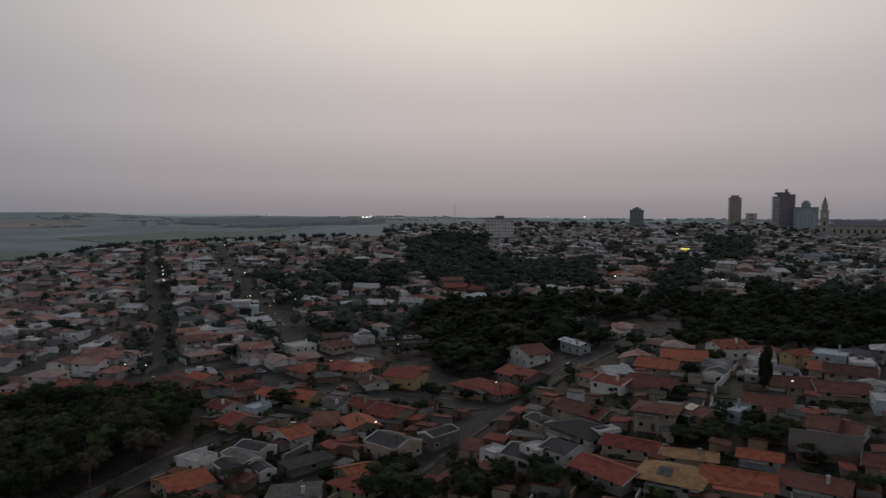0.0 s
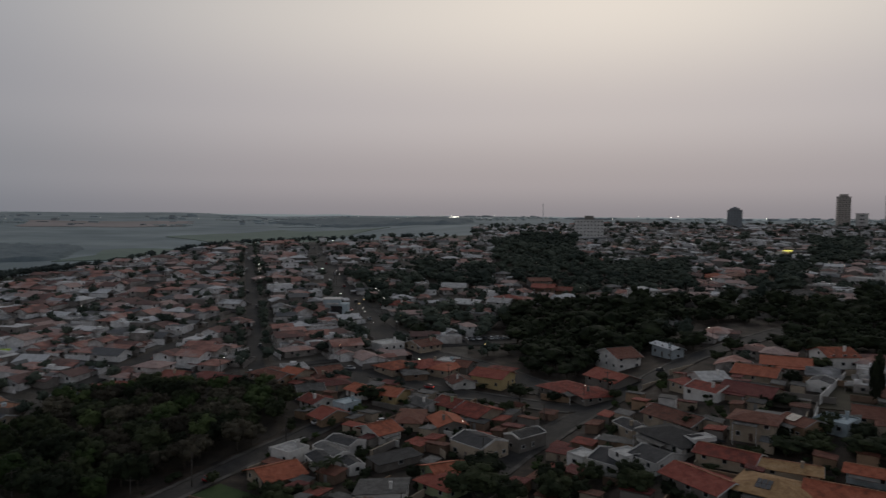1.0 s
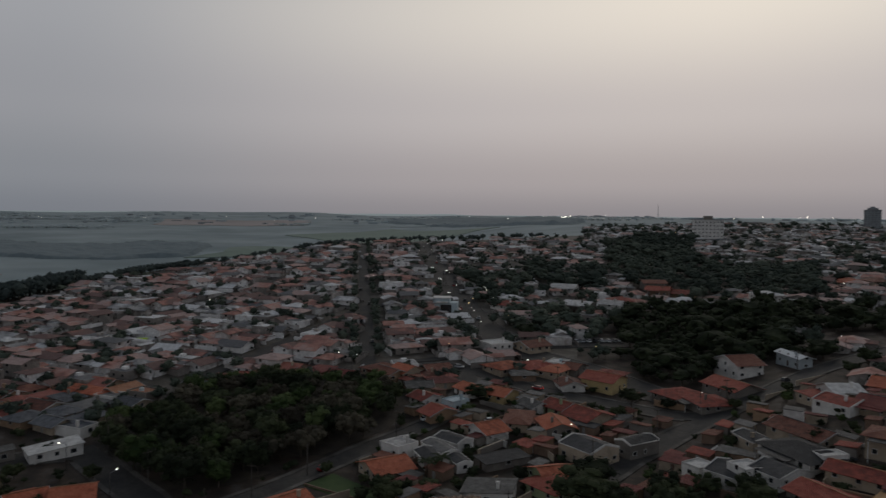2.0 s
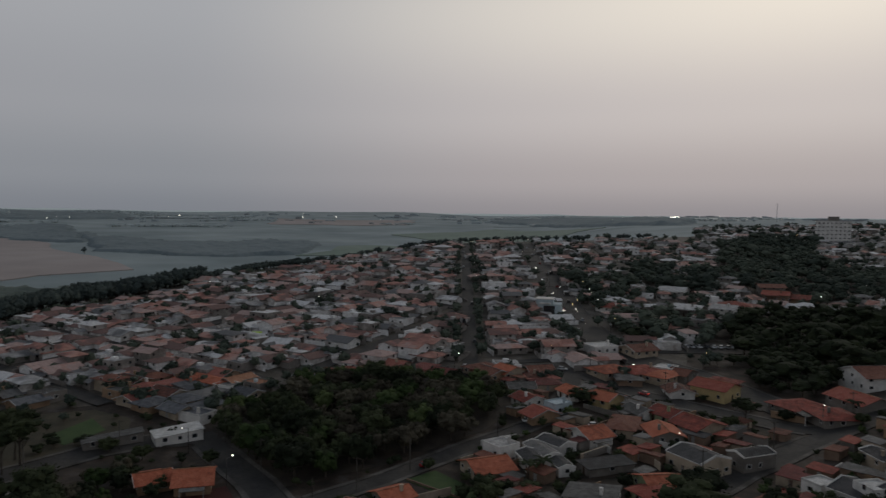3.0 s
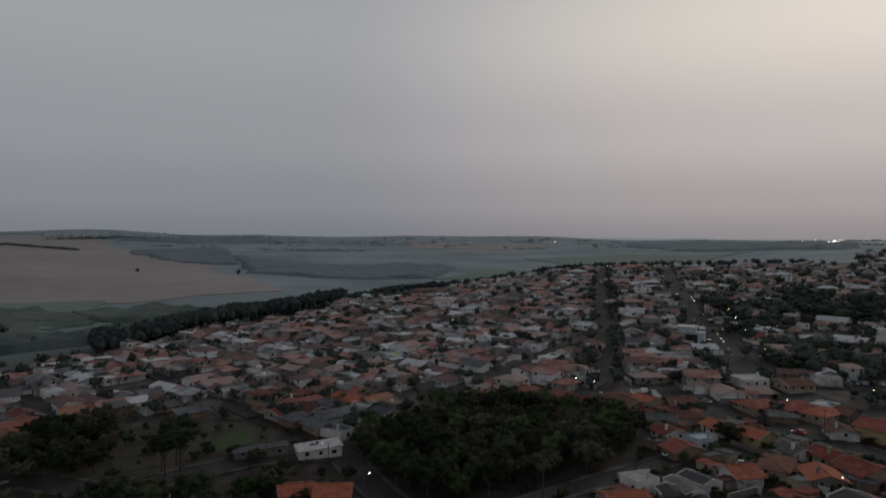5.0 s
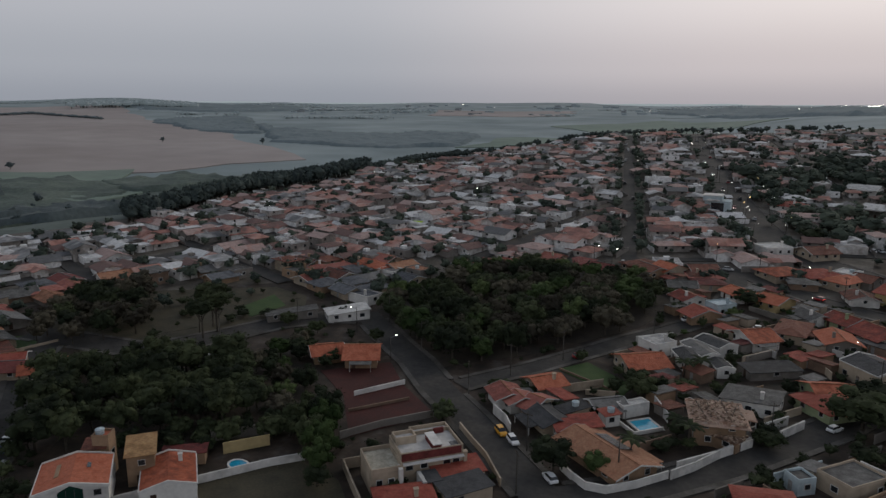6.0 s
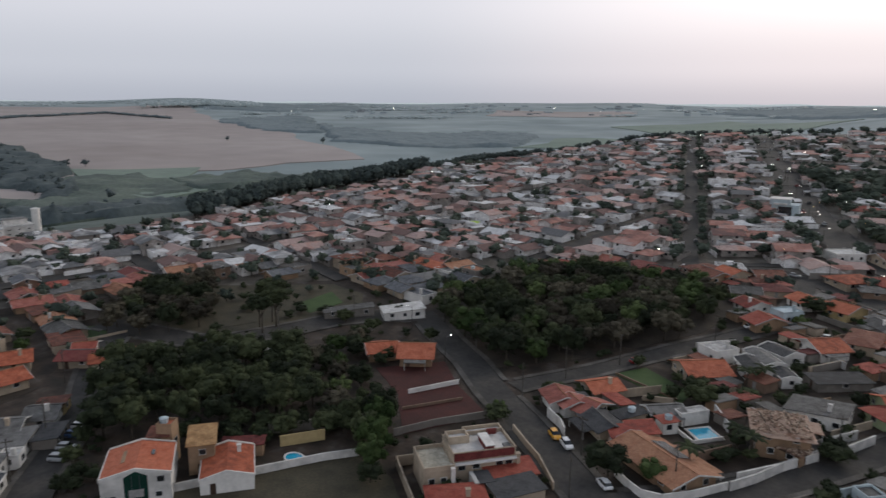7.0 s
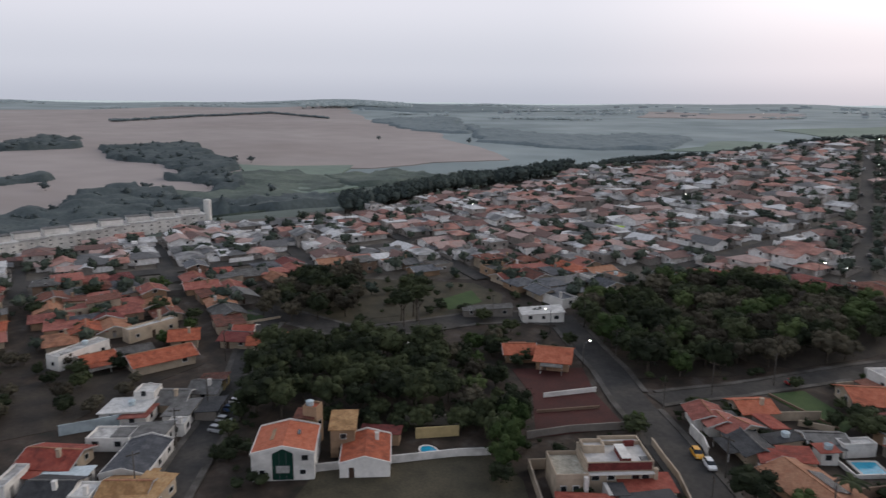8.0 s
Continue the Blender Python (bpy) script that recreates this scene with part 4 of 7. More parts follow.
def patch(name, pts, lift, mat, label, category, cell=12.0):
    """A piece of ground of its own kind, laid on the land."""
    bm = bmesh.new()
    f = bm.faces.new([bm.verts.new((x, y, 0)) for x, y in pts])
    bmesh.ops.triangulate(bm, faces=[f])
    for _ in range(8):
        long = [e for e in bm.edges if e.calc_length() > cell]
        if not long:
            break
        bmesh.ops.subdivide_edges(bm, edges=long, cuts=1)
        bmesh.ops.triangulate(bm, faces=bm.faces)
    wob = cell * 0.3 if cell > 30 else 0.0
    for v in bm.verts:
        if wob:
            v.co.x += wob * noise.noise((v.co.x * 0.006, v.co.y * 0.006, 1.0)) * 2
            v.co.y += wob * noise.noise((v.co.x * 0.006, v.co.y * 0.006, 5.0)) * 2
        v.co.z = land(v.co.x, v.co.y) + lift
    bmesh.ops.recalc_face_normals(bm, faces=bm.faces)
    if sum(f.normal.z for f in bm.faces) < 0:
        bmesh.ops.reverse_faces(bm, faces=bm.faces)
    rim = bmesh.ops.extrude_edge_only(bm, edges=[e for e in bm.edges if e.is_boundary])
    for v in rim["geom"]:
        if isinstance(v, bmesh.types.BMVert):
            v.co.z -= lift + 1.0
    me = bpy.data.meshes.new(name)
    bm.to_mesh(me)
    bm.free()
    me.materials.append(mat)
    return tagged(new(name, me), label, category, kind="structure")


patch("field", ((-3084, -4), (-3417, 960), (-3201, 1723), (-2042, 1213), (-1354, 997), (-856, 773), (-880, 517), (-991, 376), (-750, 245), (-640, 188), (-714, -12)), 1.2, M["dry_field"], "dry tan stubble field beyond the valley", "field", 90)
patch("field", ((-988, 366), (-917, 510), (-700, 400), (-690, 290)), 2.0, M["green_field"], "green crop field on the valley side", "field", 60)
patch("field", ((-808, 1126), (-877, 1353), (-700, 1500), (-560, 1200)), 1.5, M["green_field"], "pale green field in the valley", "field", 80)
patch("field", ((-997, 1835), (-853, 2338), (-385, 1900), (-500, 1500)), 1.5, M["green_field"], "green field on the far slope", "field", 90)
patch("field", ((-2000, 2600), (-1500, 3000), (-1300, 2500), (-1700, 2200)), 1.5, M["dry_field"], "pale dry field on the far slope", "field", 120)
patch("field", ((-1000, 3000), (-300, 3300), (-350, 2700), (-900, 2500)), 1.5, M["valley"], "hazy pasture on the far slope", "field", 120)
patch("thicket", ((-690, -40), (-705, 103), (-783, 131), (-824, 183), (-803, 219), (-690, 290), (-660, 400), (-560, 330), (-430, 250), (-420, 150), (-500, -40)), 1.4, M["thicket"], "dark green thicket below the edge of town", "woodland", 40)
patch("lawn", ((-81, 157.5), (-77.1, 167), (-61, 159), (-60.5, 151.5), (-69, 153)), 0.09, M["lawn"], "mown green lawn behind a house", "lawn")
patch("lawn", ((-217, 72), (-215, 81), (-211, 87), (-204, 86), (-205, 76), (-209, 69)), 0.12, M["lawn"], "round park lawn", "lawn")
patch("lawn", ((-188, 136), (-190, 154), (-178, 149), (-178, 135)), 0.12, M["lawn"], "park lawn beside the road", "lawn")
patch("lawn", ((-202, 114), (-199, 131), (-182, 121), (-187, 107)), 0.12, M["rough_grass"], "worn park grass", "lawn")
patch("vacant_lot", ((-112, 54), (-105, 68), (-98.5, 84), (-86.5, 83), (-79, 78), (-70, 62), (-100, 40)), 0.08, M["rough_grass"], "vacant lot of dry mown grass", "lot")
patch("red_lot", ((-129.3, 118.7), (-119, 134.5), (-106, 124.5), (-89.5, 116), (-97.3, 96.7), (-113, 110.8)), 0.09, M["red_soil"], "bare red earth building lot in terraces", "lot")
patch("vacant_lot", ((89.8, 230.7), (112, 265), (118.7, 260.6), (99.5, 217.8), (86.6, 221)), 0.3, M["rough_grass"], "vacant lot between walls", "lot")
patch("car_park", ((-44, 317), (-6, 335), (-5, 350), (-40, 345)), 0.3, M["asphalt"], "grey car park in front of the trees", "car park")
patch("park_ground", ((-236, 100), (-226, 130), (-196, 160), (-180, 160), (-160, 140), (-168, 112), (-176, 92), (-200, 84)), 0.05, M["rough_grass"], "dry grass of the small park", "lot")
patch("grove_floor", ((-146, 160), (-105.5, 140.5), (-91.5, 164), (-76, 201), (-74, 226), (-92, 243), (-122, 238), (-148, 222), (-158, 192)), 0.08, M["bank"], "dark brown floor of the grove", "lot")
patch("bank", ((-160, 6), (-206, 10), (-201, 26), (-182, 47), (-180, 57), (-172, 36), (-159, 17)), 0.07, M["bank"], "bare dark brown bank", "lot")


def in_poly(x, y, poly):
    c = False
    for (x0, y0), (x1, y1) in zip(poly, poly[1:] + poly[:1]):
        if (y0 > y) != (y1 > y) and x < x0 + (y - y0) / (y1 - y0) * (x1 - x0):
            c = not c
    return c


def canopy(pts, high, mat, label, cell=9.0):
    """Closed woodland too far to tell its trees apart: a lumpy roof of crowns with a frayed edge."""
    xs, ys = [p[0] for p in pts], [p[1] for p in pts]
    nx, ny = int((max(xs) - min(xs) + 100) / cell) + 3, int((max(ys) - min(ys) + 100) / cell) + 3
    s, at, vs = {}, {}, []
    for i in range(nx):
        for j in range(ny):
            x, y = min(xs) - 50 + (i - 1) * cell, min(ys) - 50 + (j - 1) * cell
            fx, fy = 45 * noise.noise((x * 0.012, y * 0.012, 3.0)), 45 * noise.noise((x * 0.012, y * 0.012, 9.0))
            s[i, j] = in_poly(x + fx, y + fy, pts)
    inner = [(i, j) for (i, j), k in s.items() if k]
    used = set()
    faces = []
    for i in range(nx - 1):
        for j in range(ny - 1):
            q = ((i, j), (i + 1, j), (i + 1, j + 1), (i, j + 1))
            if any(s[k] for k in q):
                faces.append(q)
                used.update(q)
    for k in used:
        x, y = min(xs) - 50 + (k[0] - 1) * cell, min(ys) - 50 + (k[1] - 1) * cell
        x, y = x + 4 * noise.noise((x, y, 1.5)), y + 4 * noise.noise((x, y, 8.5))
        up = high * (0.55 + 0.5 * noise.noise((x * 0.05, y * 0.05, 2.0)) + 0.35 * noise.noise((x * 0.013, y * 0.013, 4.0))) if s[k] else -4.0
        at[k] = len(vs)
        vs.append((x, y, land(x, y) + up))
    me = bpy.data.meshes.new("woodland")
    me.from_pydata(vs, [], [tuple(at[k] for k in q) for q in faces])
    me.shade_smooth()
    me.materials.append(mat)
    tagged(new("woodland", me), label, "woodland", kind="structure")


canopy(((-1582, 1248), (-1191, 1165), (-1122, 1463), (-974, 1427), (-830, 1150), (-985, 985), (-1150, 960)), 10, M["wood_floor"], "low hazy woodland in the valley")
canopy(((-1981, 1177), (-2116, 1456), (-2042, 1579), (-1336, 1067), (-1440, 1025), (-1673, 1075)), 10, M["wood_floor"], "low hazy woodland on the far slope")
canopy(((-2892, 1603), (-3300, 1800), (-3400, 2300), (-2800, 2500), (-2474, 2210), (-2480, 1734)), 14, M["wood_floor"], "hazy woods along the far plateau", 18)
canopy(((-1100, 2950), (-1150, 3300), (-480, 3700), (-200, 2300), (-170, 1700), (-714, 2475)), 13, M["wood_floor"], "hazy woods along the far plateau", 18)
canopy(((-850, 440), (-800, 530), (-720, 540), (-690, 480), (-730, 395)), 9, M["thicket"], "dark scrub wood below the edge of town", 7)
canopy(((-870, 300), (-880, 385), (-780, 425), (-660, 340), (-640, 270), (-650, 225), (-700, 205)), 8, M["thicket"], "dark scrub wood below the edge of town", 7)

# ---- streets ----
ROADS = []


def street(pts, width, walks=True, label="worn asphalt street with faded edges", lift=0.16):
    lift += 0.006 * len(ROADS)
    ROADS.append((pts, width, walks))
    ribbon("road", pts, width, lift, M["asphalt"], label, "road")


def pavements():
    """Kerbs and footways along the near streets, open where other streets join."""
    for k, (pts, width, walks) in enumerate(ROADS):
        if not walks:
            continue
        for side in (-1, 1):
            run, off = [], side * (width / 2 + 0.7)
            runs = [run]
            for (x0, y0), (x1, y1) in zip(pts, pts[1:]):
                L = math.hypot(x1 - x0, y1 - y0)
                for i in range(int(L / 2.5)):
                    t = i * 2.5 / L
                    x, y = x0 + (x1 - x0) * t, y0 + (y1 - y0) * t
                    nx, ny = (y1 - y0) / L * off, -(x1 - x0) / L * off
                    if on_road(x + nx, y + ny, 0.9, k):
                        if run:
                            run = []
                            runs.append(run)
                    else:
                        run.append((x + nx, y + ny))
            for run in runs:
                if len(run) > 2:
                    ribbon("pavement", run, 1.4, 0.32, M["concrete"], "narrow concrete pavement with a raised kerb", "pavement")


street([(-152, 160), (-137.4, 151.8), (-113.8, 139.2), (-97.4, 127.8), (-83, 119.3), (-70.3, 111.2), (-59.6, 104.4), (-40, 92), (-15, 74)], 8.0)
street([(-95, 133), (-92.5, 140.1), (-87, 153), (-81.4, 171), (-74.4, 189.4), (-68, 203), (-63.5, 215), (-61.6, 238), (-63.6, 262), (-68, 273)], 6.0)
street([(-53, 100), (-41.6, 113.4), (-32, 130.5), (-23.9, 148.5), (-18, 162), (-12.8, 178), (-3, 201), (12.7, 227), (23.2, 241), (37.3, 258), (50.8, 275), (65.5, 291.5), (87.5, 311.6), (120, 345)], 8.0)
street([(-96, 276), (-68, 274.5), (-52, 265), (-38.4, 258.5), (-21.8, 252.8), (3, 246), (22, 240)], 7.5)
street([(-215, 85), (-178.9, 98), (-175, 106), (-171, 119), (-166.8, 137), (-157, 152), (-148, 157)], 9.0, True)
street([(-100, 15), (-117, 27), (-132.5, 37.5), (-143.7, 46), (-157.7, 55.6), (-186, 70.4), (-197, 79), (-212, 92)], 6.5)
street([(-203, 628), (-168.6, 545), (-134, 469.5), (-107.6, 407), (-82, 356), (-65, 325), (-48, 306), (-20, 290), (10, 262)], 15.5, True, "wide street climbing the hill")

HILL_V = (180, 120, 5)
CROSS_U = tuple(range(190, 900, 49))
# the blocks west of the tree-lined street: their own axes, streets up (P) and across (Q)
E1, E2 = Vector((0.9925, -0.122)), Vector((0.122, 0.9925))
BLOCK_P = tuple(-188 - 92 * k for k in range(6))
BLOCK_Q = tuple(187 + 49 * k for k in range(-4, 12))


def lane(u, v):
    """Along-hill place of the cross street that starts at u: all of them slant and sway a little."""
    return u + 0.2 * v + 5.0 * math.sin(v / 55.0 + u)


def block_at(p, q):
    return E1 * p + E2 * (q + 3.0 * math.sin(p / 60.0 + q))


def on_hill(p, margin=4.0):
    b, r = bearing(p.x, p.y), p.length
    return 5 < b < 97 and r > (268 if b < 46 else 255) and inside(p.x, p.y, margin)


def runs_of(points, keep):
    """The unbroken stretches of a line of points that satisfy a test."""
    run = []
    for p in points:
        if keep(p):
            run.append(tuple(p))
        elif run:
            if len(run) > 2:
                yield run
            run = []
    if len(run) > 2:
        yield run


def hill_streets():
    west = lambda p: on_hill(p) and V.dot(p) < 2
    for v in HILL_V:
        for run in runs_of([uv_at(u, v) for u in range(120, 900, 15)], on_hill):
            street(run, 6.4 if v == 5 else 4.2, False, "narrow hillside street between houses", 0.3)
    for u in CROSS_U:
        for run in runs_of([uv_at(lane(u, v), v) for v in range(5, 62, 9)], on_hill):
            street(run, 4.4, False, "narrow cross street between houses", 0.34)
    for p in BLOCK_P:
        for run in runs_of([block_at(p, q) for q in range(-10, 760, 12)], west):
            street(run, 7.0, False, "grey street climbing between the blocks", 0.3)
    for q in BLOCK_Q:
        for run in runs_of([block_at(p, q) for p in range(-660, 60, 12)], west):
            street(run, 6.0, False, "narrow cross street between houses", 0.34)


hill_streets()


def on_road(x, y, margin=1.0, but=-1):
    for k, (pts, width, _) in enumerate(ROADS):
        if k == but:
            continue
        reach = width / 2 + margin
        for (ax, ay), (bx, by) in zip(pts, pts[1:]):
            dx, dy = bx - ax, by - ay
            t = max(0.0, min(1.0, ((x - ax) * dx + (y - ay) * dy) / max(0.01, dx * dx + dy * dy)))
            if (ax + dx * t - x) ** 2 + (ay + dy * t - y) ** 2 < reach * reach:
                return True
    return False


pavements()


def free(x, y, room):
    return all((x - a) ** 2 + (y - b) ** 2 > (room + c) ** 2 for a, b, c in PLACED)


GROVE = ((-146, 160), (-105.5, 140.5), (-91.5, 164), (-76, 201), (-74, 226), (-92, 243), (-122, 238), (-148, 222), (-158, 192))


def polar(b, r):
    return -math.sin(radians(b)) * r, math.cos(radians(b)) * r



# ---- free-standing walls ----


def wall_run(pts, height, mat, label, thick=0.22):
    s = Shape()
    for (x0, y0), (x1, y1) in zip(pts, pts[1:]):
        d = Vector((x1 - x0, y1 - y0))
        L = d.length
        t = Shape()
        t.box(-thick / 2, L + thick / 2, -thick / 2, thick / 2, -1.2, height)
        t.box(-thick / 2 - 0.05, L + thick / 2 + 0.05, -thick / 2 - 0.05, thick / 2 + 0.05, height, height + 0.1)
        s.add(t, pose(x0, y0, min(land(x0, y0), land(x1, y1)) + 0.05, 0, 0, math.degrees(math.atan2(d.y, d.x))))
    return tagged(new("boundary_wall", s.mesh("boundary_wall", [mat])), label, "wall", "boundary walls")


WW, WC, WT = M["wall_white"], M["wall_cream"], M["wall_tan"]
wall_run([(-86.2, 90.4), (-88.7, 86.5), (-82.8, 82.5), (-76.8, 78.6), (-72.6, 75.4)], 2.0, WC, "cream yard wall below the villa")
wall_run([(-80.9, 113.4), (-75.2, 109.6), (-69.3, 105.9), (-61.8, 99.4)], 1.6, WC, "cream front wall along the street")
wall_run([(-155.6, 17.0), (-154.6, 23.0), (-153.9, 28.7)], 2.2, M["wall_pale"], "long pale wall behind the row of houses")
wall_run([(-114.5, 49.5), (-111.2, 53.8), (-106.9, 64.3), (-100.6, 78.6), (-97.2, 84.2)], 1.5, WW, "long white rendered wall along the vacant lot")
wall_run([(-111.6, 76.3), (-107.5, 84.2)], 2.2, M["wall_yellow"], "ochre rendered wall behind the oval pool")
wall_run([(-118, 78), (-110, 90)], 2.2, M["wall_grey"], "grey wall behind the gardens")
wall_run([(-56, 111.5), (-52.5, 109.2), (-49, 107.6), (-45.5, 108.6), (-42, 113.6), (-38.6, 120.5)], 1.6, WW, "white rendered wall curving round the street corner")
wall_run([(-38, 120.5), (-35.5, 126.5), (-33, 135), (-29.8, 143.4)], 1.9, WW, "white front wall along the street")
wall_run([(-111, 112.5), (-106.3, 125.2)], 1.1, WW, "white retaining wall across the red lot")
wall_run([(-105.8, 105.3), (-99.4, 118.5)], 0.6, M["wall_brown"], "low earth-stained retaining wall")
wall_run([(-98.1, 95), (-94.8, 104.4), (-89.2, 115)], 1.5, M["wall_grey"], "grey retaining wall below the red lot")
wall_run([(-79.6, 124.5), (-74.4, 121.4), (-71.5, 118.4)], 2.2, WW, "white wall with a gate by the street")
wall_run([(88.6, 177), (103.4, 170.4)], 6.0, M["wall_grey"], "tall bare grey block wall", 0.3)
wall_run([(87.8, 224.1), (110.3, 260.7)], 3.2, WW, "long white wall beside the vacant lot")
wall_run([(110.3, 260.7), (121, 262)], 2.4, WC, "cream wall behind the vacant lot")
wall_run([(-68, 147), (-62, 150)], 1.2, WC, "cream wall beside the lawn")
wall_run([(-80.5, 157.6), (-62, 152.2)], 0.4, M["wall_brown"], "low brick wall along the lawn")
wall_run([(-57.2, 138.2), (-50.4, 133.6), (-46.5, 139.5)], 0.7, WW, "white wall round the swimming pool")
wall_run([(-209, 68), (-203, 76.5), (-202.5, 86.5)], 0.8, WC, "low curved wall round the park lawn")
wall_run([(-73.5, 143.3), (-66.7, 153.6)], 2.0, WC, "cream wall behind the tiled roofs")
wall_run([(-52.7, 151.1), (-47.1, 144.0)], 2.2, WW, "white wall beside the pool yard")
wall_run([(-38.3, 124.7), (-33.1, 134.5), (-29.4, 143.0)], 1.8, WW, "white front wall of the ruined house")
wall_run([(-26.4, 147.7), (-22.7, 158.4)], 2.0, WW, "white wall of a car port")
wall_run([(-72.0, 187.7), (-65.0, 197.6)], 2.2, WW, "white wall along the grove street")
wall_run([(-26.6, 173.0), (-19.3, 170.4)], 2.0, WW, "white side wall of a yard")
wall_run([(-49.8, 208.1), (-37.3, 199.5)], 1.8, WW, "white wall beside a gabled house")
wall_run([(-22.5, 130.1), (-16.5, 140.5)], 2.4, M["wall_pale"], "pale front wall of a terrace house")
wall_run([(-64.7, 126.9), (-61.7, 138.4)], 1.8, WC, "cream wall between tiled roofs")
wall_run([(-30.1, 204.8), (-22.8, 192.7)], 2.0, WC, "cream wall along a yard")
wall_run([(40, 253), (52, 268), (66, 284)], 2.0, WC, "cream wall along the rising street")

# ---- swimming pools ----


def pool(pts, label, round_pool=False):
    ob = thing("swimming_pool", label, "pool")
    cx, cy = sum(p[0] for p in pts) / len(pts), sum(p[1] for p in pts) / len(pts)
    ob.matrix_basis = pose(cx, cy, land(cx, cy))
    rim, water = Shape(), Shape()
    loc = [(x - cx, y - cy) for x, y in pts]
    n = len(loc)
    out = [(x * 1.22, y * 1.22) for x, y in loc]
    rim.solid([(x, y, 0.05) for x, y in out] + [(x, y, 0.32) for x, y in out] + [(x, y, 0.32) for x, y in loc] + [(x, y, 0.05) for x, y in loc],
              [(i, (i + 1) % n, n + (i + 1) % n, n + i) for i in range(n)] + [(n + i, n + (i + 1) % n, 2 * n + (i + 1) % n, 2 * n + i) for i in range(n)]
              + [(2 * n + i, 2 * n + (i + 1) % n, 3 * n + (i + 1) % n, 3 * n + i) for i in range(n)])
    water.face([(x, y, 0.24) for x, y in loc])
    part("coping", rim, M["wall_white"], ob)
    w = part("water", water, M["pool"], ob, "clear turquoise water")
    if w.data.polygons[0].normal.z < 0:
        w.data.flip_normals()


pool([(-53.7, 138.9), (-49.6, 135.7), (-46.8, 139.6), (-50.9, 142.8)], "rectangular turquoise swimming pool in a walled yard")
pool([(-105.6 + 2.0 * math.cos(a / 16 * 6.2832), 75.2 + 1.5 * math.sin(a / 16 * 6.2832)) for a in range(16)], "small oval blue pool in a garden")

# ---- hillside houses: the nearer ones one by one ----


PARK = ((-240, 92), (-232, 136), (-200, 168), (-178, 168), (-156, 142), (-166, 108), (-176, 88), (-205, 80))


def hill_lots(rng):
    """Places for houses along the hillside streets: range, x, y, turn, distance from the street."""
    def fits(p):
        b, r = bearing(p.x, p.y), p.length
        near = 254 if b < 36 else (224 if b < 51 else (240 if b < 62 else 212))
        if b < 4 or b > 97 or r < near or not inside(p.x, p.y, 8 if b < 71 else -9) or on_road(p.x, p.y, 3.2) or not free(p.x, p.y, 3.0) or in_poly(p.x, p.y, GROVE) or in_poly(p.x, p.y, PARK):
            return False
        return r > 224 or not in_poly(p.x, p.y, ((-150, 0), (-215, 0), (-212, 30), (-186, 52), (-165, 60)))
    for q in BLOCK_Q:
        turn = math.degrees(math.atan2(-E2.x, E2.y))
        for row in (-24.5, -16.5, -8.6, 8.6, 16.5):
            t = -660.0
            while t < 60:
                t += rng.uniform(8.6, 11.6)
                p = block_at(t, q) + E2 * (row + rng.uniform(-1.4, 1.4))
                if rng.random() < (0.14 if abs(row) > 10 else 0.05) or V.dot(p) > -3 or not fits(p):
                    continue
                yield p.length, p.x, p.y, turn + rng.choice((90, 90, 270, 0, 180)) + rng.uniform(-5, 5), abs(row)
    turn = math.degrees(math.atan2(-U.x, U.y))
    for u in CROSS_U:
        for row in (-24.5, -16.5, -8.2, 8.2, 16.5):
            v = 0.0
            while v < 200:
                v += rng.uniform(8.8, 12.0)
                p = uv_at(lane(u, v) + row + rng.uniform(-1.3, 1.3), v)
                if rng.random() < (0.5 if v > 75 else 0.12) or not fits(p):
                    continue
                yield p.length, p.x, p.y, turn + 11 * (v < 60) + rng.choice((90, 90, 270, 0, 180)) + rng.uniform(-7, 7), abs(row)


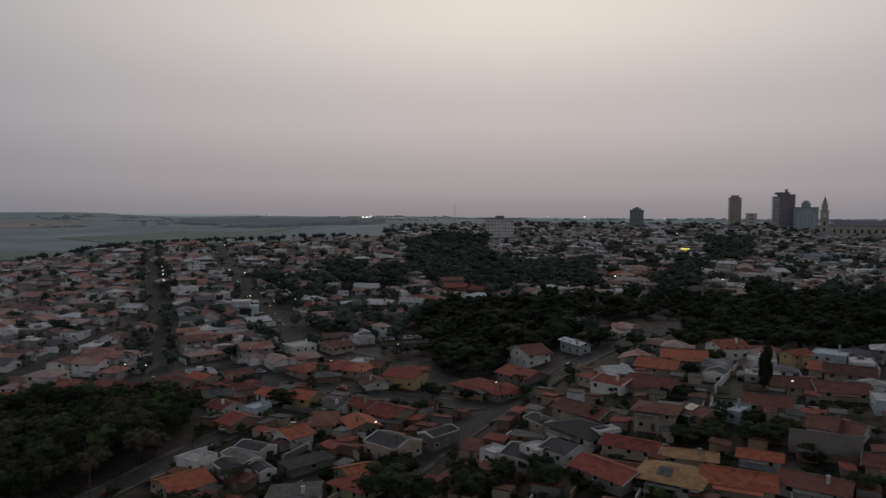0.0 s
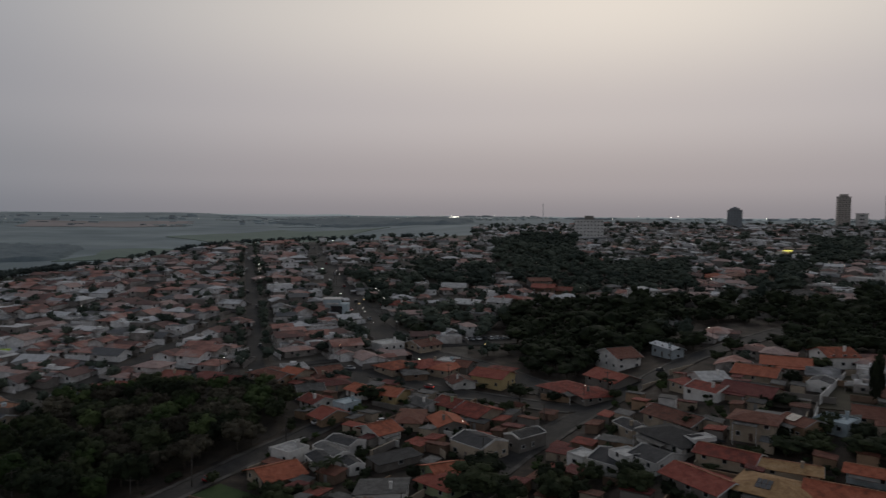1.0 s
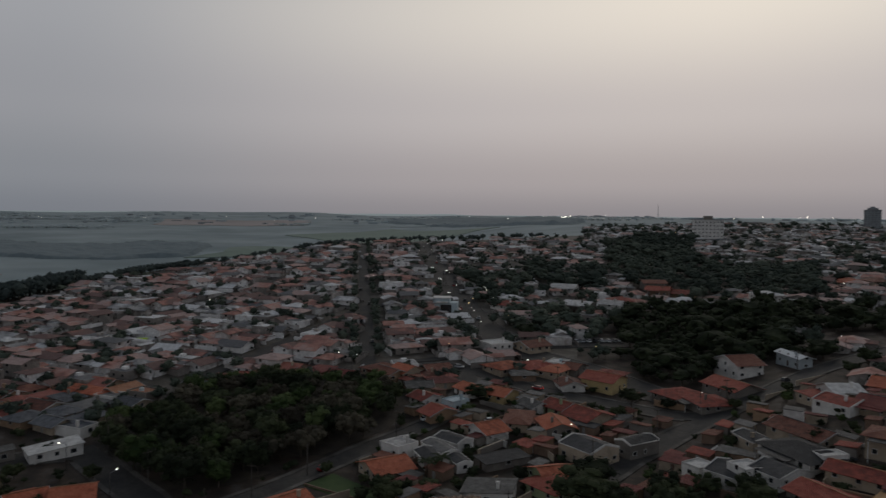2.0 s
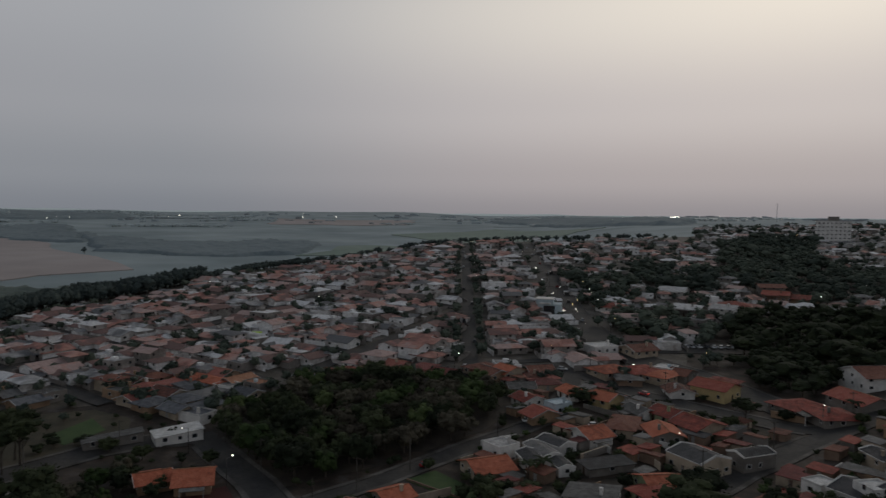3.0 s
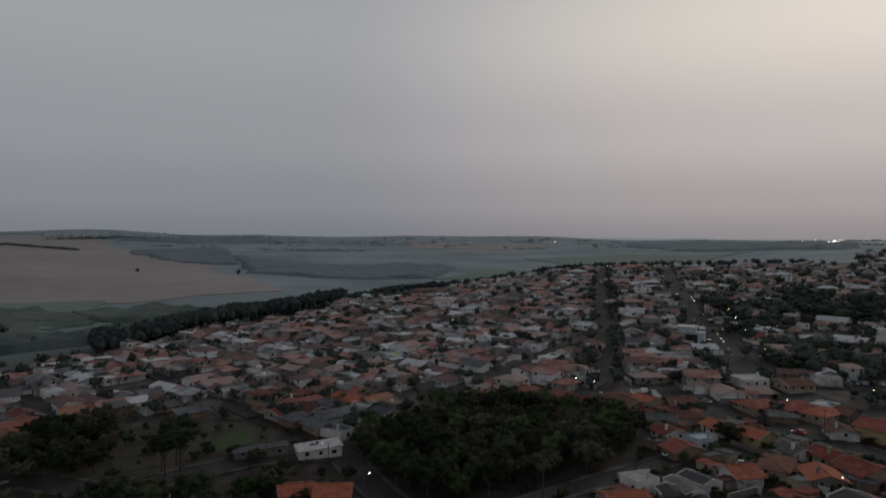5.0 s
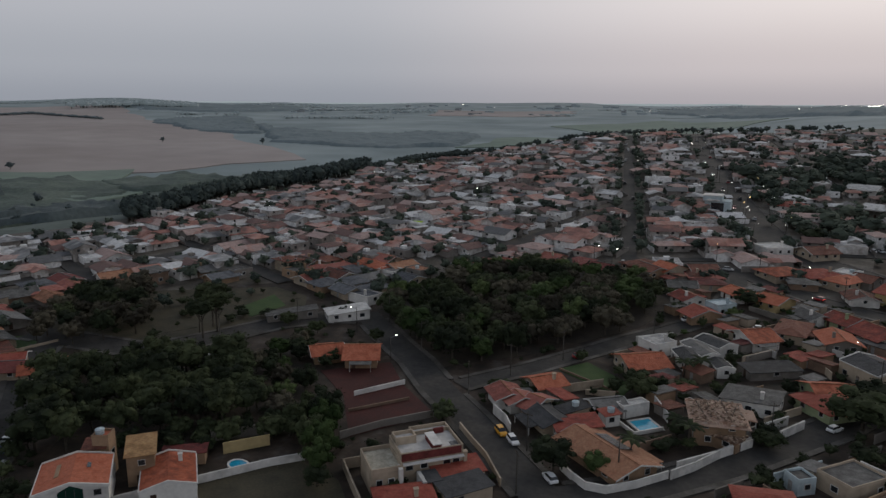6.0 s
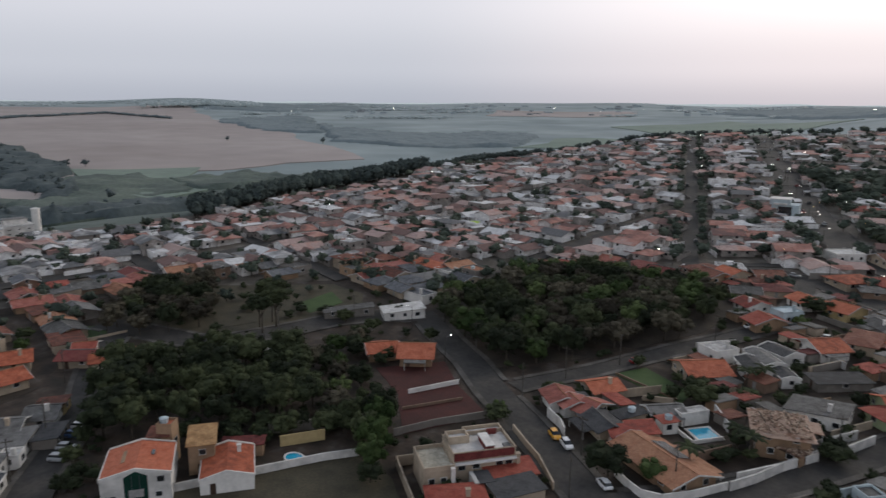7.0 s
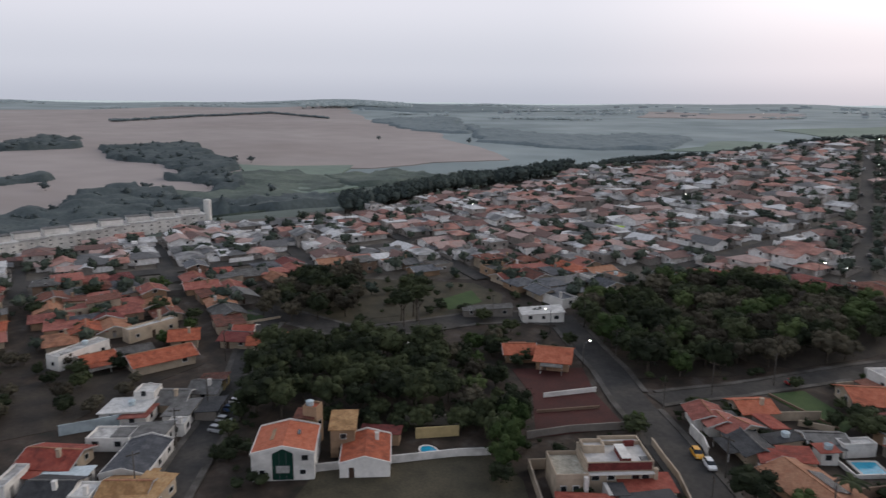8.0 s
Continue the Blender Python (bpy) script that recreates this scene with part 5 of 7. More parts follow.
def far_house(rng, small=False, tiled=0.66):
    """One lot of the dense town: a house with its wing, lean-to, back shed and yard walls; slots: 0 wall, 1 tiles, 2 glass, 3 cement roof."""
    s = Shape()
    w, d = rng.uniform(7.6, 10.4), rng.uniform(9.0, 13.5)
    if small:
        w, d = w * 0.75, d * 0.75
    h = rng.choice((2.3, 2.4, 2.4, 2.5, 2.6, 2.7, 2.5, 2.4, 4.9))
    kind = rng.random()
    rise = w * rng.uniform(0.13, 0.2)
    rmat = 1 if rng.random() < tiled else 3
    if kind < 0.46:
        walls(s, w, d, h, 0, rise=rise)
        gable(s, w, d, h, rise, 0.8, rmat)
    elif kind < 0.82:
        walls(s, w, d, h, 0)
        hip(s, w, d, h, rise, 0.85, rmat)
    else:
        walls(s, w, d, h + 0.6, 0)
        s.box(-w / 2 + 0.2, w / 2 - 0.2, -d / 2 + 0.2, d / 2 - 0.2, h + 0.4, h + 0.64, 3)
        s.box(-1.1, 1.1, d * 0.1, d * 0.1 + 2, h + 0.5, h + 1.7, 0)
    if kind < 0.82 and rng.random() < 0.6:
        t = Shape()
        ww, dd = w * rng.uniform(0.5, 0.7), w * rng.uniform(0.55, 0.8)
        walls(t, ww, dd, 2.3, 0, rise=ww * 0.16)
        gable(t, ww, dd, 2.3, ww * 0.16, 0.6, rmat)
        s.add(t, pose(rng.choice((-1, 1)) * (w / 2 + dd * 0.3), rng.uniform(-0.3, 0.3) * d, 0, 0, 0, 90))
    if rng.random() < 0.55:
        # car port or lean-to along one end
        e, y0, y1 = 2.25, d / 2, d / 2 + rng.uniform(2.4, 3.8)
        x0, x1 = -w / 2, -w / 2 + w * rng.uniform(0.4, 1.0)
        s.solid([(x0, y0, e), (x1, y0, e), (x1, y1, e - 0.35), (x0, y1, e - 0.35), (x0, y0, e + 0.12), (x1, y0, e + 0.12), (x1, y1, e - 0.23), (x0, y1, e - 0.23)],
                [(3, 2, 1, 0), (4, 5, 6, 7), (0, 1, 5, 4), (1, 2, 6, 5), (2, 3, 7, 6), (3, 0, 4, 7)], rng.choice((1, 3, 3)))
        s.box(x0 + 0.1, x1 - 0.1, y1 - 0.35, y1 - 0.2, -1.0, e - 0.35, 0)
    for k in range(2 if h > 4 else 1):
        z = 0.95 + 2.6 * k
        for side in (-1, 1):
            for t in (-0.27, 0.27):
                if rng.random() < 0.6:
                    s.box(t * w - 0.5, t * w + 0.5, side * (d / 2 + 0.02) - 0.04, side * (d / 2 + 0.02) + 0.04, z, z + 1.0, 2)
                if rng.random() < 0.6:
                    s.box(side * (w / 2 + 0.02) - 0.04, side * (w / 2 + 0.02) + 0.04, t * d - 0.6, t * d + 0.6, z, z + 1.0, 2)
    if rng.random() < 0.7:
        s.box(-w / 2 - 1.4, w / 2 + 1.4, -d / 2 - 2.6, -d / 2 - 2.4, -1.0, 1.7, 0)
    if rng.random() < 0.5:
        s.box(w / 2 + 1.2, w / 2 + 1.4, -d / 2 - 2.4, d / 2 + 2, -1.0, 1.8, 0)
    return s


FAR_SLOTS = [M["far_wall"], M["far_tile"], M["glass"], M["far_grey"]]


LOT_TREES = []


def build_hill():
    rng = random.Random(5)
    lots = sorted(hill_lots(rng))
    s = Shape()
    walls_of = ("cream", "tan", "cream", "tan", "grey", "white", "cream", "brown")
    roofs_of = ("red", "pink", "pink", "ochre", "brown", "orange", "pink", "grey", "brown", "maroon", "slate", "ochre", "pink", "grey", "slate", "grey", "brown")
    near = 0
    for r, x, y, turn, row in lots:
        if rng.random() < 0.8:
            a, k, h = radians(turn + rng.choice((0, 90, 180, 270))), rng.uniform(5.2, 6.6), rng.uniform(4.4, 7.8)
            LOT_TREES.append((x + k * math.cos(a), y + k * math.sin(a), h, h * rng.uniform(0.7, 1.15)))
        if near < 104:
            near += 1
            house(rng.choice(("gable", "gable", "hip", "gable", "hip", "lean", "gable", "hip", "flat")), x, y, turn, rng.uniform(6.6, 8.6), rng.uniform(7.8, 10.5), rng.choice((2.6, 2.8, 2.8, 3.0, 2.8, 2.9, 3.0, 2.7, 4.6)),
                  rng.choice(roofs_of), rng.choice(walls_of), "-", 1, "houses on the hillside")
        else:
            s.add(far_house(rng, row > 9 and rng.random() < 0.5), pose(x, y, land(x, y), 0, 0, turn))
    tagged(new("hillside_houses", s.mesh("hillside_houses", FAR_SLOTS)), "dense low hillside houses with terracotta and grey roofs", "houses", kind="stuff")


build_hill()



def shed(x, y, turn, w, d, h, roof, wall):
    ob = thing("shed", f"small {WALL_WORDS[wall]} outbuilding with a {ROOF_WORDS[roof]}", "outbuilding", "outbuildings in the yards")
    ob.matrix_basis = pose(x, y, land(x, y), 0, 0, turn)
    PLACED.append((x, y, max(w, d) / 2))
    s, r = Shape(), Shape()
    s.box(-w / 2, w / 2, -d / 2, d / 2, -1.2, h)
    x0, y0, up = w / 2 + 0.3, d / 2 + 0.3, d * 0.1
    r.solid([(-x0, -y0, h + 0.004), (x0, -y0, h + 0.004), (x0, y0, h + up), (-x0, y0, h + up), (-x0, -y0, h + 0.14), (x0, -y0, h + 0.14), (x0, y0, h + up + 0.14), (-x0, y0, h + up + 0.14)],
            [(3, 2, 1, 0), (4, 5, 6, 7), (0, 1, 5, 4), (1, 2, 6, 5), (2, 3, 7, 6), (3, 0, 4, 7)])
    part("wall", s, M["wall_" + wall], ob)
    roof_uv(part("roof", r, M["roof_" + roof], ob).data)
    part("door", DOOR_MESH, None, ob, at=pose(0, -d / 2, 1.05, 0, 0, 180))


def build_yards():
    """Outbuildings, and the walls between the lots of the near streets."""
    rng = random.Random(71)
    n = tries = 0
    while n < 120 and tries < 7000:
        tries += 1
        b, r = rng.uniform(-34, 27), rng.uniform(116, 268)
        if b > 9 and r < 152:
            continue
        x, y = polar(b, r)
        w, d = rng.uniform(4, 7.5), rng.uniform(3, 5)
        if not free(x, y, max(w, d) / 2 - 0.6) or on_road(x, y, max(w, d) / 2 + 1.2) or in_poly(x, y, GROVE) or (b < 6 and r < 150) or in_poly(x, y, ((-84, 152), (-79, 171), (-56, 163), (-56, 145))) or (x - -51) ** 2 + (y - 139) ** 2 < 60 or in_poly(x, y, ((84, 222), (110, 268), (122, 262), (101, 214))):
            continue
        n += 1
        shed(x, y, rng.choice((-25, 65, 155, 245)) + rng.uniform(-4, 4), w, d, rng.uniform(2.05, 2.5), rng.choice(("grey", "dark", "red", "brown", "grey", "red", "brown", "maroon")), rng.choice(("grey", "cream", "brown", "tan")))
    n = tries = 0
    while n < 110 and tries < 5000:
        tries += 1
        b, r = rng.uniform(-34, 27), rng.uniform(116, 268)
        if b > 22 and r < 150:
            continue
        x, y = polar(b, r)
        L, a = rng.uniform(7, 15), radians(rng.choice((65, -25)))
        x1, y1 = x + math.cos(a) * L, y + math.sin(a) * L
        pts = [(x + (x1 - x) * k / 4, y + (y1 - y) * k / 4) for k in range(5)]
        if any(not free(p, q, -1.8) or on_road(p, q, 1.6) or in_poly(p, q, GROVE) or in_poly(p, q, ((-84, 154), (-79, 171), (-58, 162), (-58, 148))) or (p + 51) ** 2 + (q - 139) ** 2 < 70 for p, q in pts):
            continue
        n += 1
        wall_run([(x, y), (x1, y1)], rng.uniform(1.6, 2.2), M["wall_" + rng.choice(("cream", "white", "grey", "tan", "brown"))], "rendered wall between two back yards")


build_yards()

# ---- trees ----


GOLD = (1 + 5 ** 0.5) / 2
ICO_V = [Vector(p).normalized() for p in ((-1, GOLD, 0), (1, GOLD, 0), (-1, -GOLD, 0), (1, -GOLD, 0), (0, -1, GOLD), (0, 1, GOLD), (0, -1, -GOLD), (0, 1, -GOLD), (GOLD, 0, -1), (GOLD, 0, 1), (-GOLD, 0, -1), (-GOLD, 0, 1))]
ICO_F = [(a, b, c) for a in range(12) for b in range(a + 1, 12) for c in range(b + 1, 12)
         if max((ICO_V[a] - ICO_V[b]).length, (ICO_V[b] - ICO_V[c]).length, (ICO_V[a] - ICO_V[c]).length) < 1.1]
ICO_F = [(a, b, c) if (ICO_V[b] - ICO_V[a]).cross(ICO_V[c] - ICO_V[a]).dot(ICO_V[a]) > 0 else (a, c, b) for a, b, c in ICO_F]


def finer(verts, faces):
    """The same ball with every triangle cut in four."""
    vs, mid, out = list(verts), {}, []
    for f in faces:
        m = []
        for a, b in ((f[0], f[1]), (f[1], f[2]), (f[2], f[0])):
            k = (min(a, b), max(a, b))
            if k not in mid:
                mid[k] = len(vs)
                vs.append(((verts[a] + verts[b]) / 2).normalized())
            m.append(mid[k])
        out += [(f[0], m[0], m[2]), (f[1], m[1], m[0]), (f[2], m[2], m[1]), tuple(m)]
    return vs, out


ICO2_V, ICO2_F = finer(ICO_V, ICO_F)


def crown(rng, lobes, leaves, size, flat=0.85, up=0.25, fine=True):
    """A lumpy heart with many small humps on it, under a ragged skin of leaf clumps; about 1 m across in all."""
    s = Shape()
    cs = [(0, 0, -0.03, 0.37)]
    for i in range(lobes):
        a, q = i * 2.4 + rng.uniform(-0.5, 0.5), (i + 0.5) / lobes
        z = 0.85 - 1.35 * q
        r = 0.34 * math.sqrt(max(0.0, 1 - z * z)) * rng.uniform(0.8, 1.15)
        cs.append((r * math.cos(a), r * math.sin(a), 0.33 * z * flat * rng.uniform(0.8, 1.2), rng.uniform(0.09, 0.19)))
    for n, (cx, cy, cz, cr) in enumerate(cs):
        vs, fs = (ICO2_V, ICO2_F) if fine and n == 0 else (ICO_V, ICO_F)
        o = rng.uniform(0, 50)
        k = [cr * (0.78 + 0.42 * noise.noise((v.x * 2.3 + o, v.y * 2.3, v.z * 2.3))) for v in vs]
        s.solid([(cx + v.x * q, cy + v.y * q, cz + v.z * q * flat) for v, q in zip(vs, k)], fs)
    for _ in range(leaves):
        cx, cy, cz, cr = rng.choice(cs if rng.random() < 0.8 else cs[:1])
        d = Vector((rng.gauss(0, 1), rng.gauss(0, 1), rng.gauss(up, 1))).normalized()
        c = Vector((cx, cy, cz)) + Vector((d.x, d.y, d.z * flat)) * cr * rng.uniform(0.75, 1.2)
        n = (d + Vector((rng.gauss(0, 0.5), rng.gauss(0, 0.5), rng.gauss(up, 0.5)))).normalized()
        a = Matrix.Rotation(rng.uniform(0, 6.28), 3, n) @ n.orthogonal().normalized()
        b = n.cross(a)
        k = size * rng.uniform(0.5, 1.4)
        if fine:
            s.face([c + a * k, c + b * k * 0.7, c - a * k * 0.8, c - b * k * 0.6])
        else:
            s.face([c + a * k, c + b * k * 0.8, c - a * k * 0.7])
    return s


def bough(s, p0, p1, r0, r1, n=6):
    d = (Vector(p1) - Vector(p0)).normalized()
    a = d.orthogonal().normalized()
    b = d.cross(a)
    ring = lambda p, r: [Vector(p) + (a * math.cos(6.2832 * i / n) + b * math.sin(6.2832 * i / n)) * r for i in range(n)]
    s.solid(ring(p0, r0) + ring(p1, r1), [(i, (i + 1) % n, n + (i + 1) % n, n + i) for i in range(n)] + [tuple(range(n, 2 * n))])


def trunk_shape(rng):
    """A tapered trunk with limbs, 1 m high in all."""
    s = Shape()
    bough(s, (0, 0, -0.06), (0.01, 0.01, 0.30), 0.032, 0.024)
    bough(s, (0.01, 0.01, 0.30), (0, 0.02, 0.62), 0.024, 0.012)
    for i in range(5):
        a, z = i * 1.26 + rng.uniform(-0.3, 0.3), rng.uniform(0.26, 0.42)
        bough(s, (0.01, 0.01, z), (0.24 * math.cos(a), 0.24 * math.sin(a), z + rng.uniform(0.18, 0.34)), 0.014, 0.005, 5)
    return s


_rng = random.Random(21)
CROWNS = {}
for _m in ("leaf", "leaf_bright", "leaf_dry"):
    CROWNS[_m] = [crown(_rng, 14, 760, 0.029).mesh("crown", [M[_m]]) for _ in range(4)]
SMALL_CROWNS = {_m: [crown(_rng, 7, 240, 0.045).mesh("crown", [M[_m]]) for _ in range(3)] for _m in ("leaf", "leaf_bright")}
TRUNKS = [trunk_shape(_rng).mesh("trunk", [M["bark"]]) for _ in range(3)]
TREE_WORDS = {"leaf": "dark green leafy tree", "leaf_bright": "fresh green leafy tree", "leaf_dry": "thin brownish half-bare tree"}


def tree(x, y, h, w, rng, mat="leaf", where="", group="trees", small=False, name="tree", stem=0.38):
    ob = thing(name, TREE_WORDS[mat] + where, "tree", group)
    ob.matrix_basis = pose(x, y, land(x, y), 0, 0, rng.uniform(0, 360))
    part("trunk", rng.choice(TRUNKS), None, ob, at=Matrix.Diagonal((w * 0.9, w * 0.9, h, 1)))
    high = h * (1 - stem)
    part("crown", rng.choice((SMALL_CROWNS if small else CROWNS)[mat]), None, ob,
         at=Matrix.Translation((0, 0, h * stem + high * 0.47)) @ Matrix.Rotation(rng.uniform(0, 6.28), 4, "Z") @ Matrix.Diagonal((w, w * rng.uniform(0.85, 1.1), high * 1.12, 1)))
    return ob


def fill(poly, step, rng, h, jitter=0.38):
    """Scattered spots inside an outline: x, y, height, width."""
    poly = tuple(poly)
    x = min(p[0] for p in poly)
    while x < max(p[0] for p in poly):
        y = min(p[1] for p in poly)
        while y < max(p[1] for p in poly):
            a, b = x + rng.uniform(-jitter, jitter) * step, y + rng.uniform(-jitter, jitter) * step
            if in_poly(a, b, poly):
                hh = rng.uniform(*h)
                yield a, b, hh, hh * rng.uniform(0.75, 1.1)
            y += step
        x += step


_rng = random.Random(31)
for x, y, h, w in fill(GROVE, 7.0, _rng, (7.5, 11.5)):
    if math.hypot(x, y) > 232:
        h, w = h * 0.8, w * 0.9
    edge = bearing(x, y) > 36
    tree(x, y, h, w * 1.05, _rng, _rng.choice(("leaf_bright", "leaf_dry", "leaf", "leaf") if edge else ("leaf_dry", "leaf_dry", "leaf", "leaf", "leaf_bright")), " in the dense grove", "trees of the grove", stem=0.12)
for x, y, h, w in fill(((-160, 4), (-212, 2), (-208, 24), (-184, 46), (-172, 38), (-160, 18)), 8.5, _rng, (3, 5.5)):
    tree(x, y, h, w * 1.3, _rng, _rng.choice(("leaf_dry", "leaf_dry", "leaf")), " on the brown bank", "shrubs of the bank", False, "shrub", 0.02)
DARK = ((-140, 53), (-166, 61), (-184, 73), (-174, 87), (-164, 99), (-149, 109), (-131, 105), (-114, 93), (-117, 84), (-126, 74), (-131, 63))
for x, y, h, w in fill(DARK, 7.0, _rng, (8, 12.5)):
    if not on_road(x, y, 2) and free(x, y, 1.0):
        tree(x, y, h, w, _rng, "leaf", " behind the garden houses", "trees behind the gardens", stem=0.2)
for x, y, h, w in fill(((-206, 80), (-226, 96), (-236, 112), (-226, 128), (-202, 120), (-187, 104), (-190, 88)), 7.2, _rng, (7, 11)):
    tree(x, y, h, w, _rng, _rng.choice(("leaf_dry", "leaf")), " in the park", "trees of the park", stem=0.2)
for x, y, h, w in fill(((-148, 106), (-153, 124), (-145, 126), (-131, 116), (-119, 104), (-109, 101), (-101, 88), (-116, 93), (-131, 107)), 6.2, _rng, (3.5, 7.5)):
    if not on_road(x, y, 1) and free(x, y, 0.5):
        tree(x, y, h, w * 1.1, _rng, _rng.choice(("leaf", "leaf_bright", "leaf_dry", "leaf")), " beside the red lot", "trees beside the red lot", stem=0.08)
for x, y, h, w in fill(((-133, 60), (-127, 74), (-118, 85), (-112, 93), (-105, 91), (-111, 80), (-120, 68), (-127, 57)), 4.6, _rng, (3.5, 6.5)):
    if free(x, y, -1.2) and not on_road(x, y, 1):
        tree(x, y, h, w * 1.2, _rng, "leaf", " in a walled garden", "trees behind the gardens", stem=0.08)
# single trees of the near streets
for x, y, h, w in ((-134.6, 45.1, 5.0, 5.0), (-125.9, 39.7, 4.0, 4.0), (-140.9, 49.9, 6.0, 6.0), (-128.2, 43.9, 4.0, 4.0), (-143.8, 53.6, 7.0, 6.0), (-147.5, 129.1, 6.0, 7.0), (-151.0, 137.9, 5.0, 6.0), (-132.8, 144.2, 4.5, 5.0), (-162.9, 137.2, 5.0, 6.0), (-125.5, 61.0, 6.5, 3.6), (-114.8, 73.9, 4.0, 4.5), (-129.8, 121.1, 4.0, 5.0), (-173.7, 138.3, 3.0, 6.0), (-180.1, 133.3, 3.0, 6.0), (-155.7, 153.3, 4.0, 4.5)):
    tree(x, y, h, w, _rng, "leaf", " with a dense low crown by a wall", stem=0.08)
for x, y, h, w, m, st in ((-91, 82, 8, 7, "leaf_bright", 0.05), (-95, 87, 10, 8.5, "leaf_bright", 0.05), (-100, 93, 10, 8, "leaf_bright", 0.05), (-105, 98, 9, 7.5, "leaf", 0.05), (-99, 88, 9, 7, "leaf", 0.05), (-88, 79, 5, 6, "leaf", 0.05), (-108, 92, 8, 7, "leaf", 0.05), (-88, 117.5, 4.2, 4.5, "leaf_bright", 0.1)):
    tree(x, y, h, w, _rng, m, " at the edge of the vacant lot", stem=st)
for x, y, h, w, m, st in ((-57, 110.4, 7.6, 9.6, "leaf", 0.12), (-50, 114, 5, 6, "leaf_bright", 0.1), (-60, 158, 5.5, 7.5, "leaf", 0.1), (-55, 160, 4.5, 5, "leaf", 0.1), (-28, 148.5, 4.5, 6, "leaf", 0.1),
                         (-12.5, 165, 10, 16, "leaf", 0.15), (-4.6, 163, 8, 11, "leaf", 0.15), (-131, 125, 4.5, 5, "leaf", 0.1)):
    tree(x, y, h, w, _rng, m, " beside the houses of the street", stem=st)
for x, y, h, w, m, st in ((-3, 243, 9, 11, "leaf", 0.4), (-11, 178, 8.5, 13, "leaf", 0.1), (6, 175, 8, 12, "leaf", 0.1), (25, 174, 7.5, 10, "leaf", 0.1), (16, 178, 6, 8, "leaf", 0.1), (45, 205, 5, 6, "leaf", 0.15),
                         (78, 197, 6, 8, "leaf", 0.1), (86, 192, 6.5, 9, "leaf", 0.1), (70, 200, 5, 7, "leaf", 0.1), (93, 190, 5, 7, "leaf", 0.1), (56, 180, 4.5, 5, "leaf", 0.1), (62, 232, 4.5, 6, "leaf", 0.1), (92, 175, 4, 5, "leaf", 0.1),
                         (88, 247, 6, 7, "leaf", 0.1), (30, 247, 4.5, 5.5, "leaf", 0.1), (36, 249, 4.5, 5.5, "leaf", 0.1), (58, 196, 4.5, 6, "leaf", 0.05), (66, 193, 5, 7, "leaf", 0.05), (74, 190, 5, 7, "leaf", 0.05), (83, 204, 5, 7, "leaf", 0.05), (96, 183, 4, 6, "leaf", 0.05), (75, 262, 5, 6, "leaf", 0.05), (97, 268, 5, 6, "leaf", 0.05), (-56, 241, 5.5, 8, "leaf_bright", 0.1), (-8, 236, 4, 5, "leaf", 0.2), (9, 250, 4.5, 6, "leaf", 0.1), (48, 262, 4, 5, "leaf", 0.1)):
    tree(x, y, h, w, _rng, m, " in a yard by the lower street", stem=st)
for x, y, h, w in ((6.2, 166.7, 8.5, 11), (12.2, 170, 5.5, 7.5), (25.3, 166, 8, 11), (65.3, 185, 5, 12), (72.5, 185.4, 5, 9.5), (83.8, 182.7, 6.5, 14), (92, 186, 6, 10), (77.2, 221, 4.8, 9), (105.3, 269.6, 5.5, 9), (93, 153, 6.5, 8),
                   (91, 169.6, 4, 6.5), (49.4, 155.2, 3.5, 6), (-56.5, 152.5, 6.8, 8.8), (-26.5, 144.9, 4.6, 7.5), (-49.6, 162.2, 3.8, 8.5), (-47.1, 182.8, 3.4, 6), (-86.2, 114.9, 4.6, 7), (-86.2, 136.9, 3, 6.5),
                   (-54.9, 239.5, 6.5, 12), (-71.5, 220.8, 3.6, 7.5), (-40.2, 222.9, 3.2, 6), (-10.3, 149.4, 4.5, 7.5), (-24, 130.5, 3, 4.5)):
    tree(x, y, h, w, _rng, "leaf", " with a broad low crown in a yard", stem=0.08)
tree(100.2, 216, 23, 5.0, _rng, "leaf", " standing tall as a narrow column", name="cypress", stem=0.06)
for x, y, h, w in ((-175, 120, 14, 11), (-180, 122, 15, 11), (-173.5, 114, 13, 9), (-184, 126, 13, 11), (-178, 116, 12, 9)):
    tree(x, y, h, w, _rng, "leaf", " with a tall bare stem in the park", stem=0.5)
_n = 0
while _n < 95:
    b, r = _rng.uniform(-33, 26), _rng.uniform(112, 262)
    x, y = -math.sin(radians(b)) * r, math.cos(radians(b)) * r
    h = _rng.uniform(2.2, 4.8)
    if free(x, y, 0.6) and not on_road(x, y, 1.0) and not in_poly(x, y, GROVE) and (b > 0 or r > 140):
        _n += 1
        tree(x, y, h, h * _rng.uniform(0.8, 1.3), _rng, _rng.choice(("leaf", "leaf", "leaf_bright")), " in a back yard", "yard trees", True, "garden_tree", 0.1)


